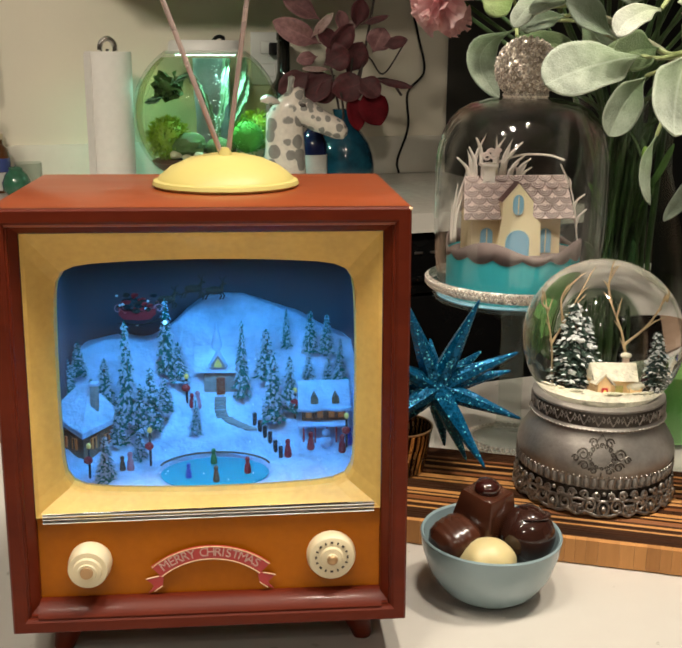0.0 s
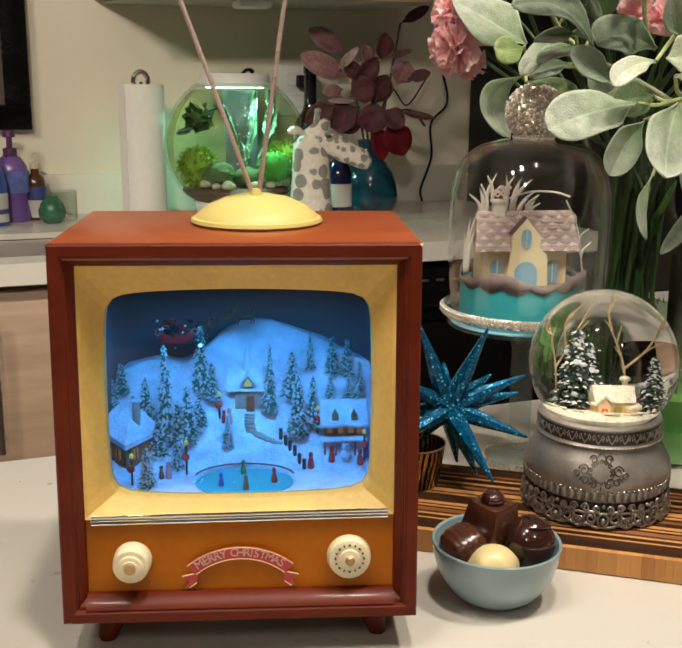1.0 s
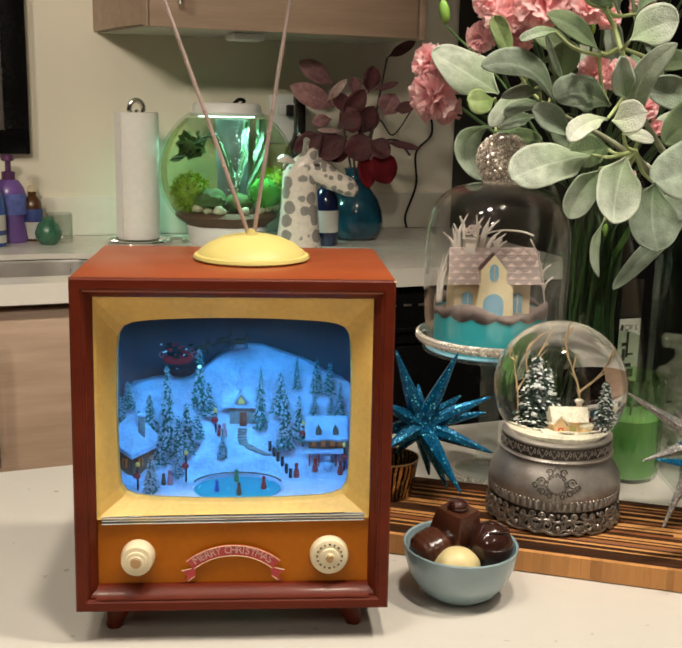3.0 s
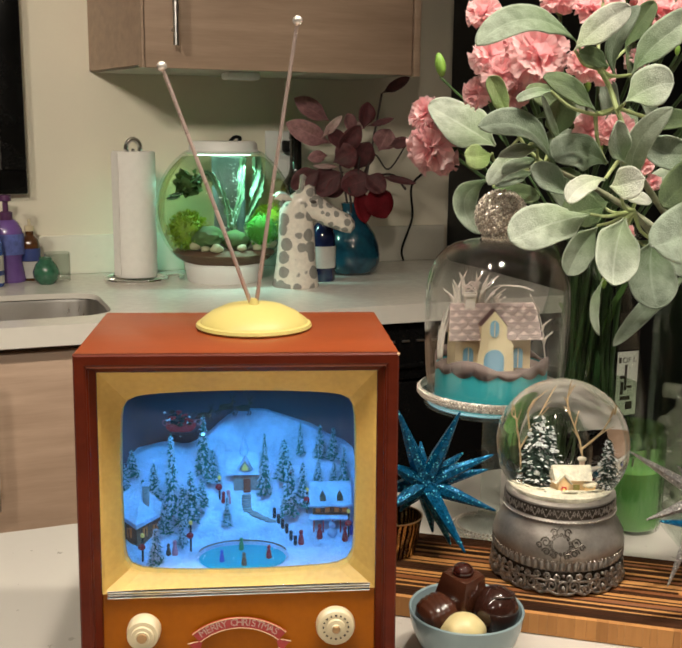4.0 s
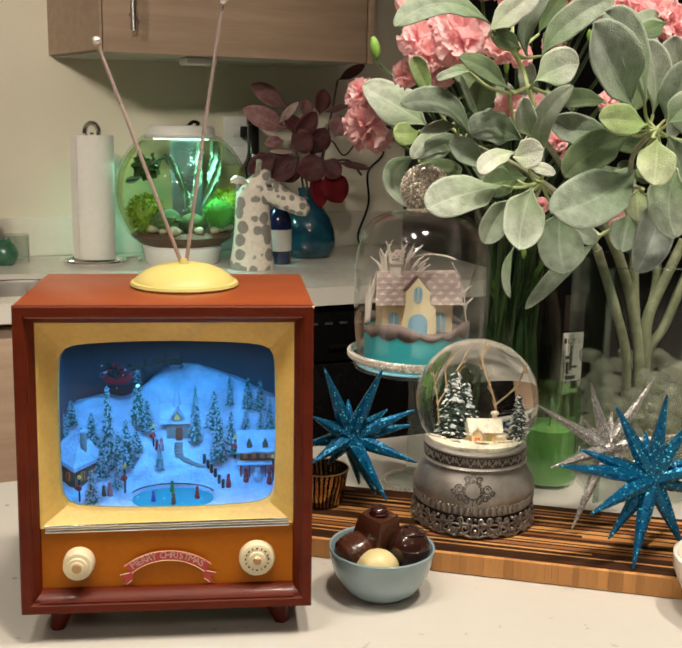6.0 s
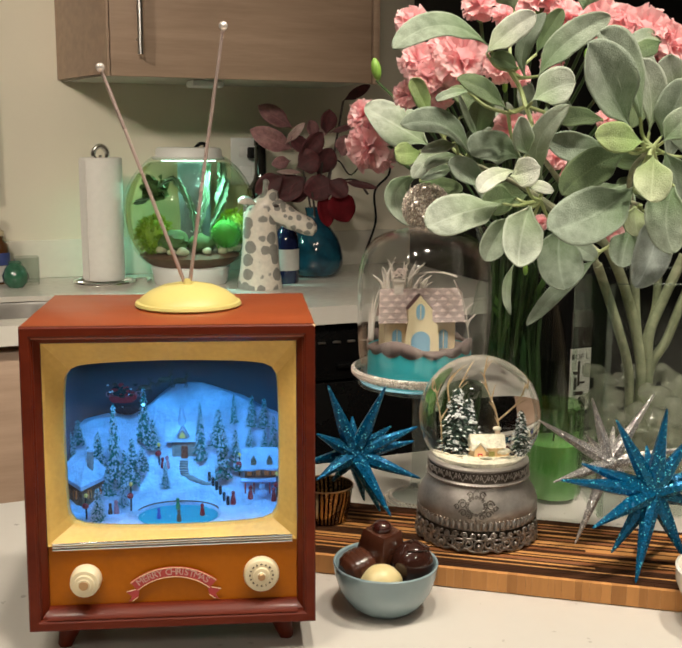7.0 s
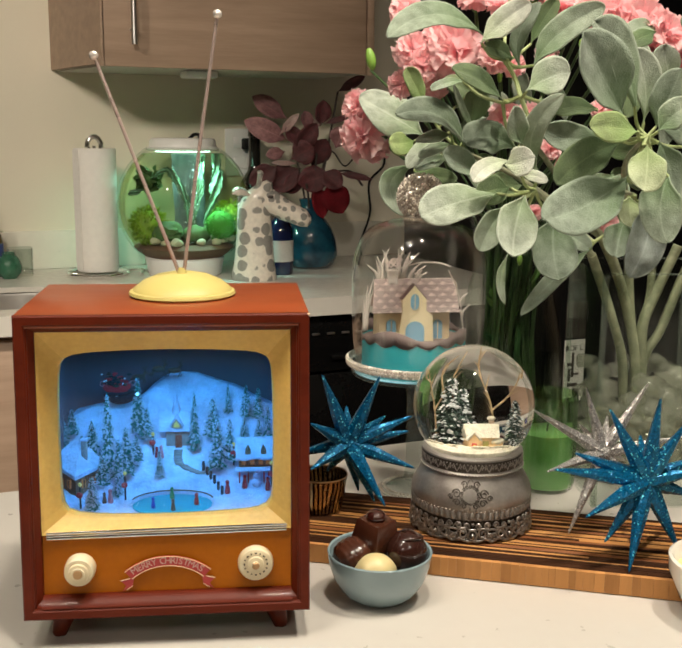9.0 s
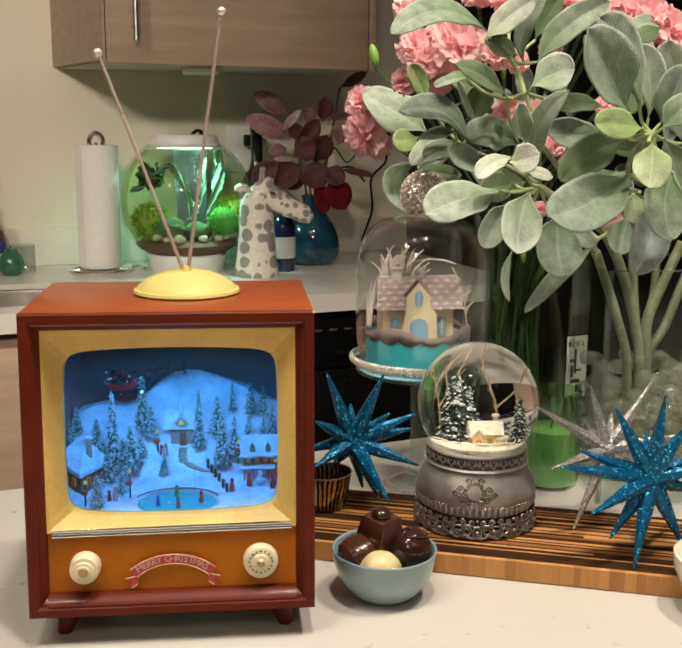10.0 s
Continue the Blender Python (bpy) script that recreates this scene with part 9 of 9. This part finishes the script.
HEADS = [petal_mesh(s) for s in (1, 2, 3)]
VASE_MOUTH = Vector((0.318, 0.372, COUNTER_Z + 0.2))
head_count = [0]


def carnation(place, r, out):
    """A flower head of radius r that looks along out, on its own stem."""
    i = head_count[0]
    head_count[0] += 1
    p, d = Vector(place), Vector(out).normalized()
    turn = d.to_track_quat("Z", "Y").to_matrix().to_4x4()
    part("carnation", HEADS[i % 3], None, posy, place=Matrix.Translation(p) @ turn @ Matrix.Rotation(i * 1.3, 4, "Z") @ Matrix.Scale(r * 1.08, 4))
    back = p - d * r * 0.30
    cup = tube([tuple(back - d * r * 1.0), tuple(back - d * r * 0.85), tuple(back - d * r * 0.4), tuple(back)], [r * 0.10, r * 0.22, r * 0.27, r * 0.33], 10)
    part("calyx", cup, M_SEPAL, posy)
    root = VASE_MOUTH + Vector((random.uniform(-0.02, 0.02), random.uniform(-0.02, 0.02), 0))
    foot = Vector((0.318 + random.uniform(-0.03, 0.03), 0.372 + random.uniform(-0.03, 0.03), COUNTER_Z + 0.012))
    end = back - d * r * 0.95
    part("stem", tube(curve_points([tuple(foot), tuple(root), tuple((root + end) / 2 + Vector((0, 0.02, 0.01))), tuple(end)], 5), 0.0017, 6), M_GREEN_STEM, posy)


def bud(place, h, lean):
    """A closed bud, 2h long, with a small split tip."""
    p = Vector(place)
    part("bud", lathe([(0, -1.0), (0.20, -0.9), (0.40, -0.45), (0.46, 0.0), (0.40, 0.45), (0.24, 0.85), (0.10, 1.0), (0, 1.02)], 12), M_BUD, posy, "closed green bud", place=Matrix.Translation(p) @ pose(0, 0, 0, random.uniform(-10, 10), lean, 0) @ Matrix.Scale(h, 4))
    part("stem", tube(curve_points([tuple(VASE_MOUTH), tuple((VASE_MOUTH + p) / 2 + Vector((0, 0.02, 0.02))), tuple(p - Vector((0, 0, h * 0.95)))], 5), 0.0012, 6), M_GREEN_STEM, posy)


M_BUD = surf("bud_green", (0.20, 0.38, 0.06), 0.5, var=0.2, scale=100)
carnation((0.1688, 0.4400, 1.2702), 0.0159, (-0.8, -0.5, 0.35))
carnation((0.1735, 0.4320, 1.2382), 0.0229, (-0.8, -0.6, -0.1))
carnation((0.1890, 0.4400, 1.2242), 0.0134, (-0.2, -0.7, -0.7))
carnation((0.2432, 0.3050, 1.3167), 0.0231, (0.1, -1, 0.15))
carnation((0.2060, 0.3300, 1.3172), 0.0157, (-0.3, -0.8, 0.3))
carnation((0.2137, 0.3200, 1.3007), 0.0148, (-0.2, -0.9, 0))
carnation((0.2263, 0.3300, 1.2861), 0.0135, (0, -0.8, 0.5))
carnation((0.1991, 0.3450, 1.2864), 0.0120, (-0.6, -0.7, 0))
carnation((0.2010, 0.3400, 1.3537), 0.0134, (-0.4, -0.6, 0.6))
carnation((0.2274, 0.3250, 1.3300), 0.0117, (0, -0.8, 0.5))
carnation((0.2636, 0.2550, 1.3062), 0.0124, (0.2, -0.8, 0.4))
carnation((0.2768, 0.2800, 1.3513), 0.0134, (0.1, -0.6, 0.8))
carnation((0.2845, 0.2700, 1.3003), 0.0097, (0, -1, 0.2))
carnation((0.3305, 0.2900, 1.3534), 0.0174, (0, -0.6, 0.8))
carnation((0.3579, 0.2850, 1.3498), 0.0212, (0.1, -0.8, 0.5))
carnation((0.3818, 0.2900, 1.3478), 0.0168, (0.3, -0.8, 0.4))
carnation((0.4040, 0.2850, 1.3411), 0.0213, (0.2, -0.8, 0.5))
carnation((0.4255, 0.2800, 1.3307), 0.0190, (0.3, -0.8, 0.4))
carnation((0.4163, 0.2850, 1.3118), 0.0161, (0, -1, 0.2))
carnation((0.4233, 0.2850, 1.2917), 0.0139, (0.1, -1, 0.1))
carnation((0.3017, 0.2750, 1.2566), 0.0121, (0, -1, 0.2))
carnation((0.2819, 0.2850, 1.2551), 0.0138, (0, -1, 0))
carnation((0.3177, 0.2600, 1.2301), 0.0090, (0.1, -1, 0))
carnation((0.3607, 0.2600, 1.2636), 0.0090, (0.1, -1, 0.1))
carnation((0.3032, 0.2500, 1.1763), 0.0068, (0, -1, 0))
carnation((0.3648, 0.2450, 1.1676), 0.0105, (0.1, -1, 0))
carnation((0.3277, 0.2600, 1.2153), 0.0060, (0, -1, 0))
carnation((0.3231, 0.3000, 1.3137), 0.0100, (0, -0.8, 0.5))
carnation((0.4482, 0.2900, 1.3118), 0.0178, (0.4, -0.8, 0.3))
carnation((0.3094, 0.3000, 1.3717), 0.0175, (0, -0.5, 0.8))
carnation((0.2577, 0.3100, 1.3661), 0.0168, (-0.2, -0.6, 0.7))
bud((0.1839, 0.4440, 1.3151), 0.0114, -12)
bud((0.2010, 0.3600, 1.3201), 0.0053, 5)
bud((0.2140, 0.3400, 1.3265), 0.0060, -10)
bud((0.2214, 0.3350, 1.3300), 0.0071, 5)
bud((0.2726, 0.2700, 1.2914), 0.0056, 0)
bud((0.3246, 0.2600, 1.3209), 0.0059, 10)
bud((0.3396, 0.2600, 1.3183), 0.0044, 0)
bud((0.2925, 0.2900, 1.2423), 0.0046, 0)
bud((0.3057, 0.3000, 1.1283), 0.0056, 0)

# a thicket of stems and narrow leaves down in the round vase
random.seed(61)
for i in range(18):
    a, r = random.uniform(0, 6.28), random.uniform(0.0, 0.036)
    top = Vector((0.318 + 0.8 * r * math.cos(a + 0.6), 0.372 + 0.8 * r * math.sin(a + 0.6), COUNTER_Z + random.uniform(0.19, 0.27)))
    foot = Vector((0.318 + r * math.cos(a), 0.372 + r * math.sin(a), COUNTER_Z + 0.01))
    part("stem", tube([tuple(foot), tuple((top + foot) / 2 + Vector((random.uniform(-0.008, 0.008), 0, 0))), tuple(top)], 0.0019, 6), M_GREEN_STEM, posy)
    if i % 2:
        q = foot.lerp(top, random.uniform(0.3, 0.9))
        soft_leaf("narrow_leaf", posy, M_SEPAL_DARK if i % 4 == 1 else M_SEPAL, 0.0006, tuple(q), tuple(q + Vector((random.uniform(-0.03, 0.03), random.uniform(-0.02, 0.01), random.uniform(0.02, 0.06)))), 0.006, bow=0.2, cup=0.3)
